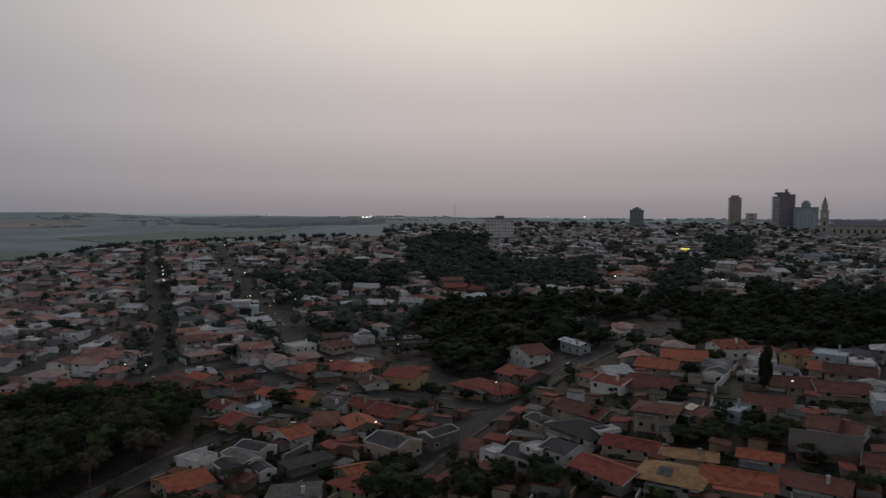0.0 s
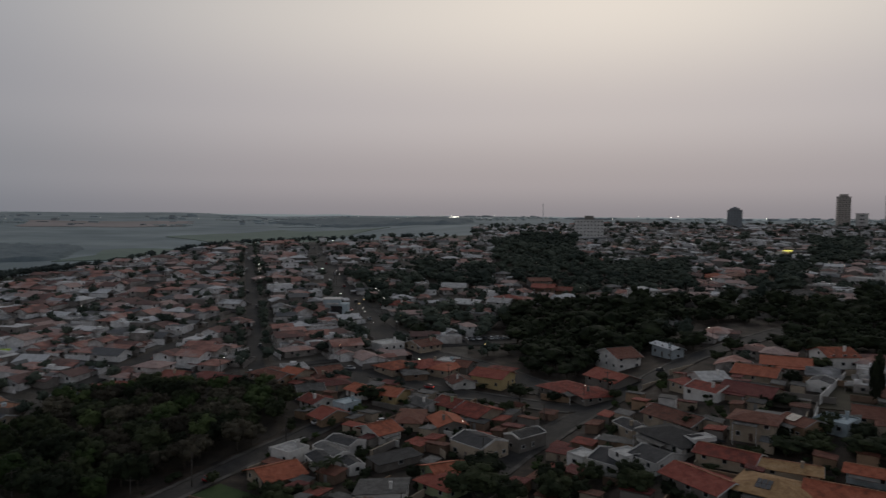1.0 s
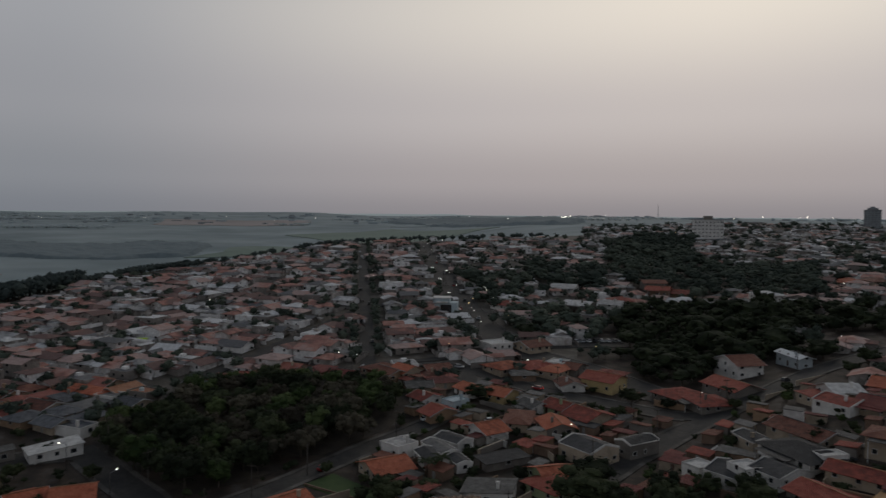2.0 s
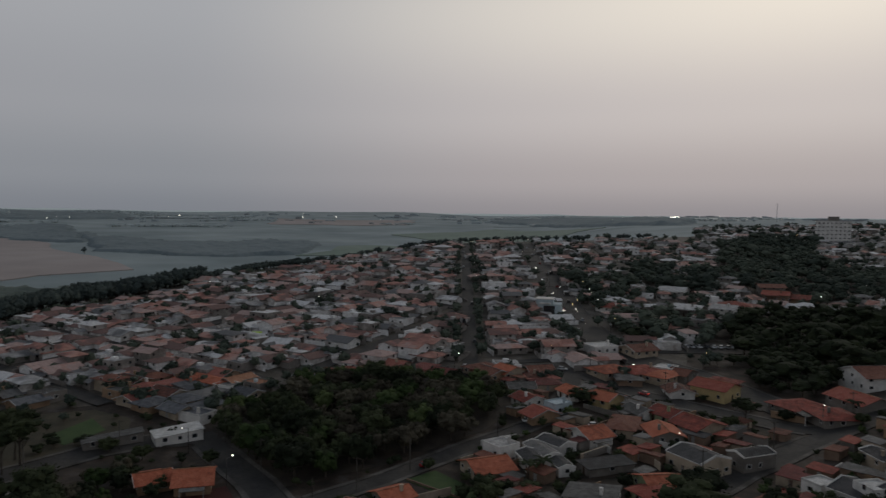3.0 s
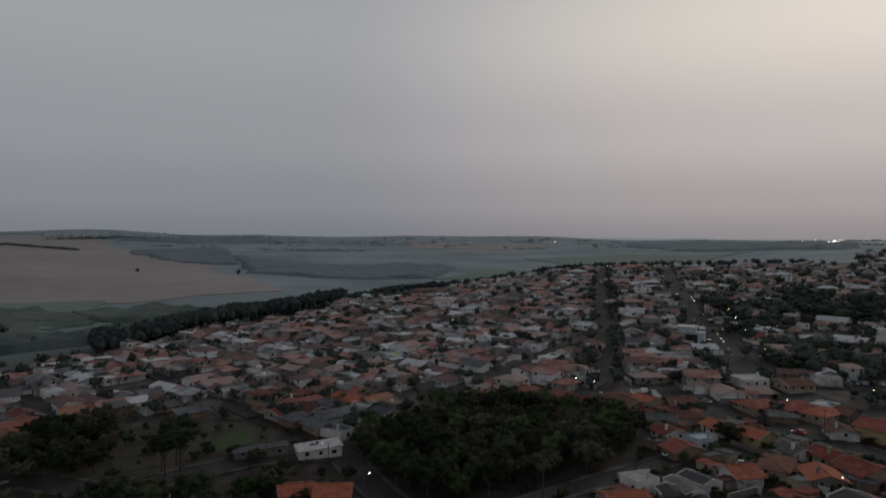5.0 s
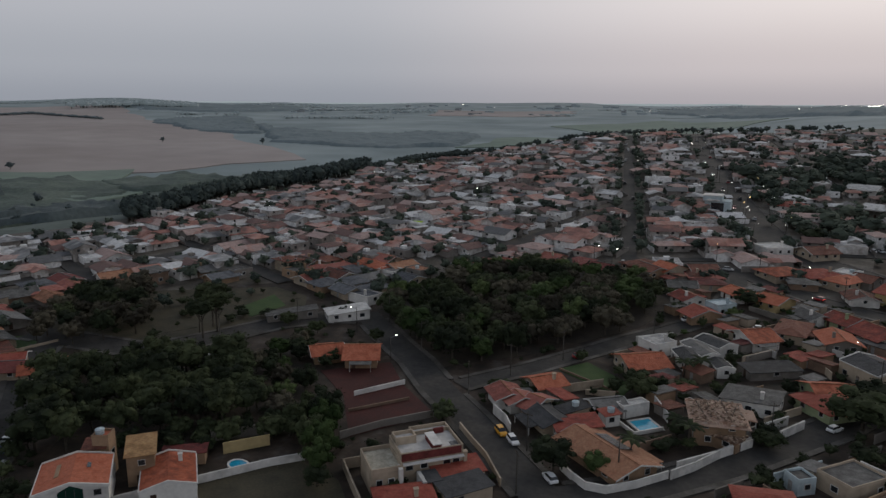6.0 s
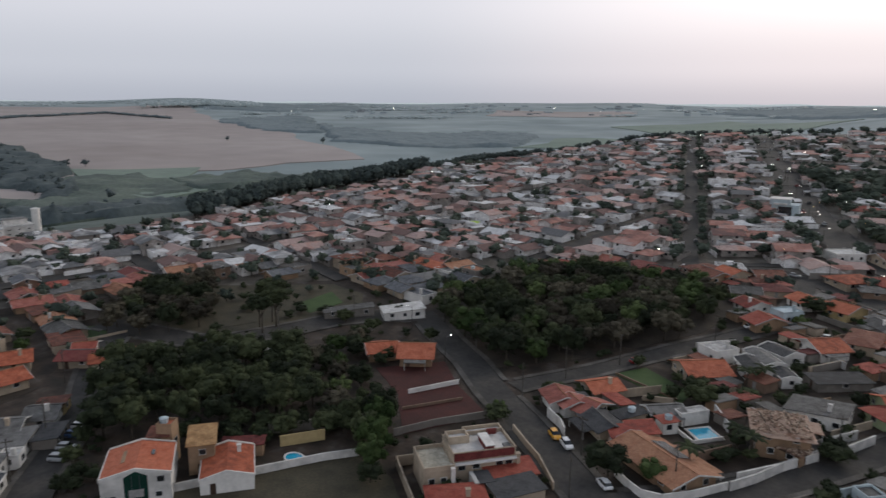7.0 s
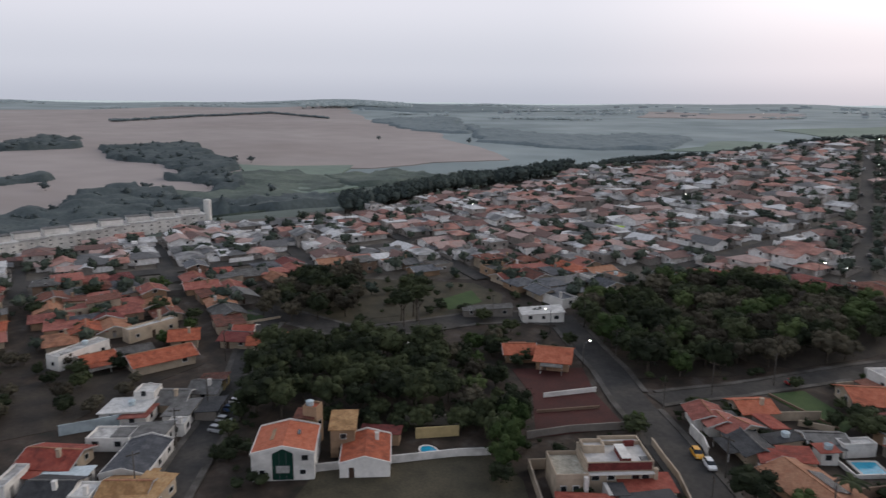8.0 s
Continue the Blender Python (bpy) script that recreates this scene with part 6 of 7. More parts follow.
def palm(x, y, h, where):
    rng = random.Random(int(abs(x * 13 + y)))
    ob = thing("palm", "palm with drooping green fronds " + where, "palm", "palms")
    ob.matrix_basis = pose(x, y, land(x, y))
    s = Shape()
    bough(s, (0, 0, -0.3), (0.15, 0.1, h * 0.5), 0.2, 0.15, 8)
    bough(s, (0.15, 0.1, h * 0.5), (0.1, 0.3, h), 0.15, 0.13, 8)
    part("trunk", s, M["bark"], ob)
    for i in range(11):
        f, a, el = Shape(), i * 0.571 + rng.uniform(-0.2, 0.2), rng.uniform(0.1, 0.9)
        p, d, w = Vector((0.1, 0.3, h)), Vector((math.cos(a), math.sin(a), el)).normalized(), 0.55
        side = d.cross(Vector((0, 0, 1))).normalized()
        for k in range(6):
            q = p + d * 0.55
            w2 = 0.55 * math.sin((k + 2) / 8 * 3.1416)
            for sg in (-1, 1):
                f.face([p, q, q + side * sg * w2 - Vector((0, 0, 0.18)), p + side * sg * w - Vector((0, 0, 0.18))])
            p, w = q, w2
            d = (d - Vector((0, 0, 0.22))).normalized()
        part("frond", f, M["leaf"], ob)


for x, y, h in ((-47, 123, 4.5), (-39.6, 134.3, 5), (-43, 138, 4.2), (-50, 175, 4.5), (-53, 172, 4), (28, 252, 6)):
    palm(x, y, h, "in a walled garden")

# ---- woods and far quarter, past counting ----


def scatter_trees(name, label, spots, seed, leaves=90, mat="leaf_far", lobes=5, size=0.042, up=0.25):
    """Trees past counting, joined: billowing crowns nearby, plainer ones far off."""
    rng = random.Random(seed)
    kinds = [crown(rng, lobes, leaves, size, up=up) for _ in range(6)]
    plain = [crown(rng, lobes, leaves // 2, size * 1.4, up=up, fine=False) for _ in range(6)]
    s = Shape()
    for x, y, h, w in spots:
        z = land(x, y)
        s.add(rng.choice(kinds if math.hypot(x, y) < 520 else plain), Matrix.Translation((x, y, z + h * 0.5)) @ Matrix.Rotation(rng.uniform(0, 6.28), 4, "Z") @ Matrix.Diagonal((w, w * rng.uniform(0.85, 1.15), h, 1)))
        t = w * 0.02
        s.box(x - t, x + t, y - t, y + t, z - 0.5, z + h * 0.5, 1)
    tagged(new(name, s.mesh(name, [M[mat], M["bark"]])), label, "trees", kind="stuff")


# woods of the far quarter, as outlines on the ground, and the open plots between them
WOODS = (((-115, 463), (-88, 488), (-71, 404), (-80, 377), (-95, 387)),
         ((-69, 374), (-46, 397), (-38, 356), (-31, 312), (-55, 307), (-64, 335)),
         ((-36, 699), (-3, 858), (52, 856), (46, 655), (97, 632), (73, 475), (32, 515), (-17, 498), (-32, 591)),
         ((-39, 362), (-7, 386), (-4, 430), (27, 432), (60, 420), (70, 380), (61, 349), (39, 308), (24, 279), (-5, 281), (-8, 314), (-30, 308)),
         ((-94, 526), (-64, 559), (-28, 560), (-24, 470), (-54, 470), (-78, 438)),
         ((62, 431), (130, 406), (114, 350), (67, 367), (59, 335), (88, 296), (78, 279), (56, 269), (44, 305)),
         ((136, 416), (169, 406), (211, 439), (300, 430), (205, 285), (172, 275), (122, 287), (96, 284)),
         ((193, 598), (209, 575), (160, 440), (142, 440)),
         ((335, 897), (393, 898), (275, 627), (234, 624)),
         ((88, 636), (136, 637), (102, 458), (86, 496), (70, 508)))
PLOTS = (((68, 366), (113, 349), (104, 322), (62, 338)), ((-46, 315), (-6, 333), (-3, 352), (-42, 348)))

CLEARING = ((-58, 294), (-12, 300), (-6, 334), (-4, 352), (-48, 350))


def build_quarter():
    rng = random.Random(9)
    s, spots, dark = Shape(), [], []
    A, C = Vector((0.42, 0.91)), Vector((0.91, -0.42))
    for i in range(0, 120):
        for j in range(-56, 66):
            p = A * (i * 12.0 + rng.uniform(-3, 3)) + C * (j * 15.5 + rng.uniform(-3, 3))
            b, r = bearing(*p), p.length
            if r < 262 or r > 1330 or b > 4.5 or b < -46 or (r > 800 and rng.random() < 0.3):
                continue
            if on_road(p.x, p.y, 4) or any(in_poly(p.x, p.y, q) for q in PLOTS + WOODS):
                continue
            if not free(p.x, p.y, 5):
                continue
            share = 0.2 if r < 520 else (0.34 if r < 750 else 0.42)
            if rng.random() < share:
                for _ in range(3 if r < 420 else (2 if r < 700 else 1)):
                    h = rng.uniform(5, 8) if rng.random() < 0.75 else rng.uniform(8, 13)
                    spots.append((p.x + rng.uniform(-7, 7), p.y + rng.uniform(-7, 7), h, h * rng.uniform(0.9, 1.3)))
            else:
                # past 620 m fewer roofs are tiled: grey ones imitate haze
                s.add(far_house(rng, False, 0.66 if r < 620 else 0.3), pose(p.x, p.y, land(*p), 0, 0, rng.choice((-25, 65)) + rng.uniform(-4, 4)))
                if rng.random() < 0.55:
                    h = rng.uniform(3, 7)
                    spots.append((p.x + rng.uniform(-7, 7), p.y + 8, h, h))
    for poly in WOODS:
        for x, y, h, w in fill(poly, 7.5, rng, (4, 11), 0.7):
            if rng.random() < 0.12:
                h *= 1.5
            if free(x, y, -1.0) and not on_road(x, y, 2.5) and not in_poly(x, y, CLEARING):
                # woods past this range take the haze-paled leaf colour, nearer ones the dark one
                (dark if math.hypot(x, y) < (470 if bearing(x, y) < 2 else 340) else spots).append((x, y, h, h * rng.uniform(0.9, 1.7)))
    tagged(new("quarter_houses", s.mesh("quarter_houses", FAR_SLOTS)), "scattered low houses among trees across the town", "houses", kind="stuff")
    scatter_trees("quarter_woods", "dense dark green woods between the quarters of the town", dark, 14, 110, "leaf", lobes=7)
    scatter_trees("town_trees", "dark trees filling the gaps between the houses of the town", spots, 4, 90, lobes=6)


build_quarter()


def build_shrubs():
    """Low bushes and small fruit trees in the yards of the near blocks."""
    rng = random.Random(29)
    spots, tries = [], 0
    keep = ((-112, 54), (-105, 68), (-98.5, 84), (-86.5, 83), (-79, 78), (-70, 62), (-100, 40))
    while len(spots) < 560 and tries < 20000:
        tries += 1
        b, r = rng.uniform(-36, 97), rng.uniform(100, 268)
        x, y = polar(b, r)
        h = rng.uniform(1.2, 3.6)
        if not free(x, y, -0.2) or on_road(x, y, 1.0 + h / 2) or in_poly(x, y, GROVE) or in_poly(x, y, keep):
            continue
        if b > 72 or (50 < b < 66 and r < 150) or in_poly(x, y, ((-131, 118), (-119, 137), (-104, 127), (-87, 116), (-97, 94), (-114, 109))) or (x + 51) ** 2 + (y - 139) ** 2 < 40 or in_poly(x, y, ((-84, 152), (-79, 171), (-56, 163), (-56, 145))) or in_poly(x, y, ((84, 222), (110, 268), (122, 262), (101, 214))):
            continue
        spots.append((x, y, h, h * rng.uniform(0.9, 1.6)))
    scatter_trees("garden_shrubs", "low dark bushes and small trees in the yards", spots, 31, 80, "leaf", lobes=4, size=0.06)


build_shrubs()


def build_hill_trees():
    rng = random.Random(13)
    spots = []
    spots += [p for p in LOT_TREES if not on_road(p[0], p[1], 0.2)]
    for _ in range(900):
        b, r = rng.uniform(4, 96), rng.uniform(240, 690)
        x, y = polar(b, r)
        if inside(x, y, 4) and not on_road(x, y, 0.2) and not in_poly(x, y, GROVE):
            h = rng.uniform(2.2, 4.6) if rng.random() < 0.75 else rng.uniform(4.6, 7.5)
            spots.append((x, y, h, h * rng.uniform(0.8, 1.25)))
    for _ in range(110):
        b, r = rng.uniform(3.5, 15), rng.uniform(330, 780)
        x, y = polar(b, r)
        if V.dot(Vector((x, y))) > 74 and not on_road(x, y, 0.5):
            h = rng.uniform(5, 10)
            spots.append((x, y, h, h * rng.uniform(0.8, 1.2)))
    # rows beside the two climbing streets, and the clumps to their right
    for v in (-1, 10, 52, 70):
        u = 290
        while u < 640:
            if rng.random() < (0.62 if v < 20 else 0.36):
                x, y = uv_at(u, v)
                h = rng.uniform(4, 7.5)
                spots.append((x, y, h, h))
            u += 8
    scatter_trees("hillside_trees", "small dark trees in the yards and streets of the hillside", spots, 6, 60, lobes=4, size=0.06)
    # the wood along the town's lower rim
    spots = []
    for _ in range(760):
        b = rng.uniform(34, 61.5)
        rim = blend(RIM_R, b)
        x, y = polar(b, rim + rng.uniform(2, 42 if b > 44 else 14))
        h = rng.uniform(7, 14.5) if b > 43 else rng.uniform(4, 8)
        spots.append((x, y, h, h * rng.uniform(0.6, 1.0)))
    for _ in range(140):
        b = rng.uniform(8, 34)
        x, y = polar(b, blend(RIM_R, b) + rng.uniform(-2, 10))
        h = rng.uniform(4, 8)
        spots.append((x, y, h, h))
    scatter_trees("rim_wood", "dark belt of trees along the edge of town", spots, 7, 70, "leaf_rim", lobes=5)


build_hill_trees()


def build_valley_woods():
    rng = random.Random(17)
    spots = []
    W1 = ((-1353, 109), (-1482, 173), (-1573, 238), (-1331, 197), (-1290, 118))
    W2 = ((-1167, 217), (-1324, 259), (-1342, 313), (-1364, 409), (-1088, 342), (-990, 360), (-794, 293), (-742, 237), (-853, 256), (-1009, 270), (-1124, 253))
    W3 = ((-953, -40), (-952, 104), (-902, 100), (-906, -40))
    W4 = ((-690, -40), (-705, 103), (-783, 131), (-824, 183), (-803, 219), (-705, 205), (-675, 266), (-420, 152), (-560, 76), (-560, -40))
    V5 = ((-690, 210), (-700, 290), (-560, 330), (-430, 250), (-420, 150), (-520, 150))
    V4 = ((-690, 290), (-660, 400), (-560, 330), (-580, 250))
    for poly, high in ((W1, 15), (W2, 14), (W3, 11), (W4, 14), (V4, 9), (V5, 9)):
        canopy(poly, high, M["wood_near"], "dark blue-green wood in the valley", 6.5)
        spots += [p for p in fill(poly, 30, rng, (high * 0.9, high * 1.25))]
    for x, y in ((-1292, 788), (-993, 389), (-1002, 367), (-1104, 241), (-722, 304), (-845, 104), (-1113, 890)):
        spots.append((x, y, 16, 15))
    scatter_trees("valley_woods", "blue-green woods and single trees across the valley", spots, 8, 30, "wood_near", lobes=3, up=0.5)
    hedges = []
    for (x0, y0), (x1, y1) in (((-2132, 437), (-2430, 773)), ((-2430, 773), (-2644, 1126)), ((-2644, 1126), (-2100, 1085))):
        for _ in range(130):
            t = rng.random()
            h = rng.uniform(6, 15)
            hedges.append((x0 + (x1 - x0) * t + rng.uniform(-14, 14), y0 + (y1 - y0) * t, h, h * 1.6))
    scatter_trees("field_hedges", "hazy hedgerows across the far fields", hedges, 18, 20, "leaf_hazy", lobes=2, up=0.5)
    # low trees along the far skyline, their haze given by an even glow
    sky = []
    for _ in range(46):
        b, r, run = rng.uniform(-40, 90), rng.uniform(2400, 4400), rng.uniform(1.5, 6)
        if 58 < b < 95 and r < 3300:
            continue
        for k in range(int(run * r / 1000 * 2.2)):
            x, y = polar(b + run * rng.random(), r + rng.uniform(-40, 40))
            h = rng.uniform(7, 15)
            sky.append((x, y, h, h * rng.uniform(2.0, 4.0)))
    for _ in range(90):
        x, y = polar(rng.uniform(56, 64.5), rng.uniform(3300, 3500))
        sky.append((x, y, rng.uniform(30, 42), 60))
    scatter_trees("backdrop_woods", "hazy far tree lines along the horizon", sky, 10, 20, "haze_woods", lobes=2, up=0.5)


build_valley_woods()

# ---- tall buildings ----


def block(name, label, b, r, turn, w, d, top, wall, roof="grey", storeys=0, columns=0, base=None, category="building"):
    """A tall building at a bearing and distance, with a window for every column of every storey on its front and sides."""
    x, y = polar(b, r)
    z0 = land(x, y) if base is None else base
    h = top - z0
    ob = thing(name, label, category)
    ob.matrix_basis = pose(x, y, z0, 0, 0, b + turn)
    s = Shape()
    s.box(-w / 2, w / 2, -d / 2, d / 2, -6, h)
    part("wall", s, M["wall_" + wall], ob)
    t = Shape()
    t.box(-w / 2 - 0.4, w / 2 + 0.4, -d / 2 - 0.4, d / 2 + 0.4, h, h + 0.7)
    part("roof", t, M["roof_" + roof], ob)
    if storeys:
        sh = h / storeys
        cw = w / max(1, columns)
        g = Shape()
        k = 0.13 if storeys == 3 else 0.2
        g.box(-cw * k, cw * k, -0.12, 0.12, 0, sh * 1.5 * k)
        me = g.mesh("window", [M["glass"]])
        for k in range(storeys):
            for c in range(columns):
                part("window", me, None, ob, at=pose((c + 0.5) * cw - w / 2, -d / 2 - 0.05, k * sh + sh * 0.3))
            for c in range(max(1, int(d / cw))):
                for e in (-1, 1):
                    part("window", me, None, ob, at=pose(e * (w / 2 + 0.05), (c + 0.5) * cw - d / 2, k * sh + sh * 0.3, 0, 0, 90))
    return ob, h


# Skyline building colours, made lighter to hold the haze of distance.
M["wall_plum"] = surface("hazed_plum", ((0.21, 0.185, 0.205), (0.255, 0.225, 0.245)), 0.1, fine=0.4)
M["wall_buff"] = surface("hazed_buff", ((0.37, 0.325, 0.285), (0.43, 0.38, 0.335)), 0.1, fine=0.4)
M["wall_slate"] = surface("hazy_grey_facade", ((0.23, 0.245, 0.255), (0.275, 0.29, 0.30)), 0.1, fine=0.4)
M["wall_aqua"] = surface("hazed_grey_green", ((0.30, 0.345, 0.36), (0.36, 0.405, 0.42)), 0.1, fine=0.4)

ob, h = block("white_block", "white eight-storey block with rows of small windows", -4.6, 880, 8, 33, 14, 65.5, "white", "white", 6, 8)
s = Shape()
s.box(-5, 5, -4, 4, h + 0.7, h + 5.0)
part("lift_house", s, M["wall_grey"], ob)
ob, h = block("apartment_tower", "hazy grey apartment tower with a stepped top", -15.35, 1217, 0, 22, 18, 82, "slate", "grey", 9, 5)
s = Shape()
s.box(-7, 7, -6, 6, h + 0.7, h + 3.6)
s.box(-3, 3, -3, 3, h + 3.6, h + 5.5)
part("roof_house", s, M["wall_slate"], ob)
ob, h = block("apartment_tower", "slim buff apartment tower", -22.45, 1275, 12, 17.5, 15, 104, "buff", "grey", 15, 4)
s = Shape()
s.box(-5.5, 5.5, -5, 5, h + 0.7, h + 4.6)
part("roof_house", s, M["wall_buff"], ob)
ob, h = block("office_tower", "plum-coloured tower with white balcony bands", -25.9, 1250, 10, 23, 22, 108, "plum", "grey", 0, 0)
for k in range(15):
    s = Shape()
    s.box(-20, -11.6, -11.5, 6, k * 3.4 + 1.2, k * 3.4 + 2.9)
    part("balcony", s, M["wall_white"], ob, "white balcony band")
s = Shape()
s.box(-19, -11.5, -10, 5, -6, 15 * 3.4)
part("side_wing", s, M["wall_slate"], ob)
s = Shape()
s.box(-16, 4, -9, 8, h + 0.7, h + 4.0)
s.box(-2, 2, -2, 2, h + 4.0, h + 9.0)
part("roof_house", s, M["wall_plum"], ob)
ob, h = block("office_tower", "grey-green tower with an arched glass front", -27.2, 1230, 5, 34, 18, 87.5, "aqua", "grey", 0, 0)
s = Shape()
for k in range(14):
    a0, a1 = k / 14 * 3.1416, (k + 1) / 14 * 3.1416
    s.face([(-13 * math.cos(a0), -9.6, h * 0.55 + 12 * math.sin(a0)), (-13 * math.cos(a1), -9.6, h * 0.55 + 12 * math.sin(a1)), (-13 * math.cos(a1), -9.6, 0), (-13 * math.cos(a0), -9.6, 0)])
part("arched_glazing", s, M["wall_pale"], ob, "pale arched glass front")
for c in (-8, -4, 0, 4, 8):
    s = Shape()
    s.box(c - 0.5, c + 0.5, -10.0, -9.65, 0, h * 0.8)
    part("mullion", s, M["wall_slate"], ob)
s = Shape()
s.box(-6, 6, -5, 5, h + 0.7, h + 8)
s.box(-3.5, 3.5, -3, 3, h + 8, h + 11)
part("crown_house", s, M["wall_aqua"], ob)
block("office_block", "low striped office block", -23.6, 1290, 0, 17, 14, 78, "white", "grey", 4, 1)


def church():
    x, y = polar(-28.4, 1080)
    z = land(x, y)
    ob = thing("church", "stone church with a tall clock tower and brown roof", "church")
    ob.matrix_basis = pose(x, y, z, 0, 0, -28.4)
    top = 68 + 1080 * math.tan(radians(1.8)) - z
    s = Shape()
    s.box(-5, 5, -5, 5, -4, top * 0.62)
    s.box(-5.6, 5.6, -5.6, 5.6, top * 0.40, top * 0.42)
    s.box(-5.6, 5.6, -5.6, 5.6, top * 0.62, top * 0.64)
    s.box(-3.9, 3.9, -3.9, 3.9, top * 0.64, top * 0.78)
    part("tower", s, M["wall_buff"], ob)
    s = Shape()
    n, zb = 8, top * 0.78
    s.solid([(3.4 * math.cos(6.2832 * i / n), 3.4 * math.sin(6.2832 * i / n), zb) for i in range(n)] + [(0, 0, top)], [(i, (i + 1) % n, n) for i in range(n)])
    part("spire", s, M["wall_slate"], ob)
    s = Shape()
    s.box(-2, 2, -5.2, -4.95, top * 0.47, top * 0.56)
    part("clock", s, M["wall_white"], ob)
    for k in range(2):
        s = Shape()
        s.box(-1.2, 1.2, -5.15, -4.95, top * (0.12 + 0.15 * k), top * (0.21 + 0.15 * k))
        part("window", s, M["glass"], ob)
    s = Shape()
    s.box(5.2, 84, -4, 16, -8, 15)
    part("nave", s, M["wall_buff"], ob)
    s = Shape()
    hip(s, 20, 78, 15, 7, 1.2)
    ro = part("roof", s, M["wall_plum"], ob, "dull brown roof, its colour paled to imitate haze", at=pose(44.6, 6, 0, 0, 0, 90))
    roof_uv(ro.data)
    for k in range(9):
        s = Shape()
        s.box(-1.3, 1.3, -0.15, 0.15, 0, 5)
        part("window", s, M["glass"], ob, at=pose(12 + k * 8, -4.05, 5))


church()

# rows of white apartment blocks on the left rim
_g = None
for _i in range(8):
    _b, _r = 86.2 - _i * 1.84, 330 + _i * 6.2
    ob, h = block("apartment_block", "white three-storey apartment block in a stepped row", _b, _r, 14, 12.2, 9, land(*polar(_b, _r)) + 6.0, "white", "white", 3, 3, category="apartment block")
    tagged(ob, group="white apartment blocks")
    s = Shape()
    s.box(-5.2, 4.4, -1.5, 4, h + 0.7, h + 3.0)
    part("tank_house", s, M["wall_white"], ob)
    s = Shape()
    s.box(-5.4, 4.6, -1.7, 4.2, h + 3.0, h + 3.2)
    part("tank_roof", s, M["roof_grey"], ob)


def water_tower():
    x, y = polar(72.05, 392)
    ob = thing("water_tower", "white cylindrical concrete water tower", "water tower")
    ob.matrix_basis = pose(x, y, land(x, y))
    s = Shape()
    n = 20
    ring = lambda r, z: [(r * math.cos(6.2832 * i / n), r * math.sin(6.2832 * i / n), z) for i in range(n)]
    prof = ((1.9, -3), (1.9, 11.2), (2.05, 11.2), (2.05, 11.7), (0.4, 12.2))
    s.solid([p for r, z in prof for p in ring(r, z)], [(k * n + i, k * n + (i + 1) % n, (k + 1) * n + (i + 1) % n, (k + 1) * n + i) for k in range(len(prof) - 1) for i in range(n)])
    part("shaft", s, M["wall_white"], ob)
    s = Shape()
    for k in range(18):
        s.box(-0.3, 0.3, -2.05, -1.95, k * 0.6, k * 0.6 + 0.06)
    part("ladder", s, M["metal"], ob)


water_tower()


def teal_house():
    x, y = polar(15.6, 378)
    ob = thing("modern_house", "pale teal modern two-storey house with dark glazing", "house")
    ob.matrix_basis = pose(x, y, land(x, y), 0, 0, 10)
    for nm, dims, m in (("wall", (-6, 6, -5, 5, -2, 6.5), "wall_pale"), ("upper_storey", (-6.8, 2, -5.8, 3, 6.5, 9.0), "wall_pale"), ("glazing", (-3, 3, -5.1, -4.95, 1, 5.6), "glass"), ("balcony", (-5, 1, -6.6, -5.85, 6.6, 7.4), "wall_white"),
                        ("roof", (-7.1, 2.3, -6.1, 3.3, 9.0, 9.4), "wall_white")):
        s = Shape()
        s.box(*dims)
        part(nm, s, M[m], ob)


teal_house()


def warehouse_tank():
    """The white rooftop block over the dark-roofed houses."""
    x, y = polar(-10.9, 222)
    ob = thing("tank_block", "white rendered water-tank block", "tank")
    ob.matrix_basis = pose(x, y, land(x, y), 0, 0, -20)
    s = Shape()
    s.box(-2.4, 2.4, -2, 2, -1, 6.4)
    part("wall", s, M["wall_white"], ob)
    s = Shape()
    s.box(-2.6, 2.6, -2.2, 2.2, 6.4, 6.6)
    part("lid", s, M["roof_grey"], ob)


warehouse_tank()


# ---- cars ----


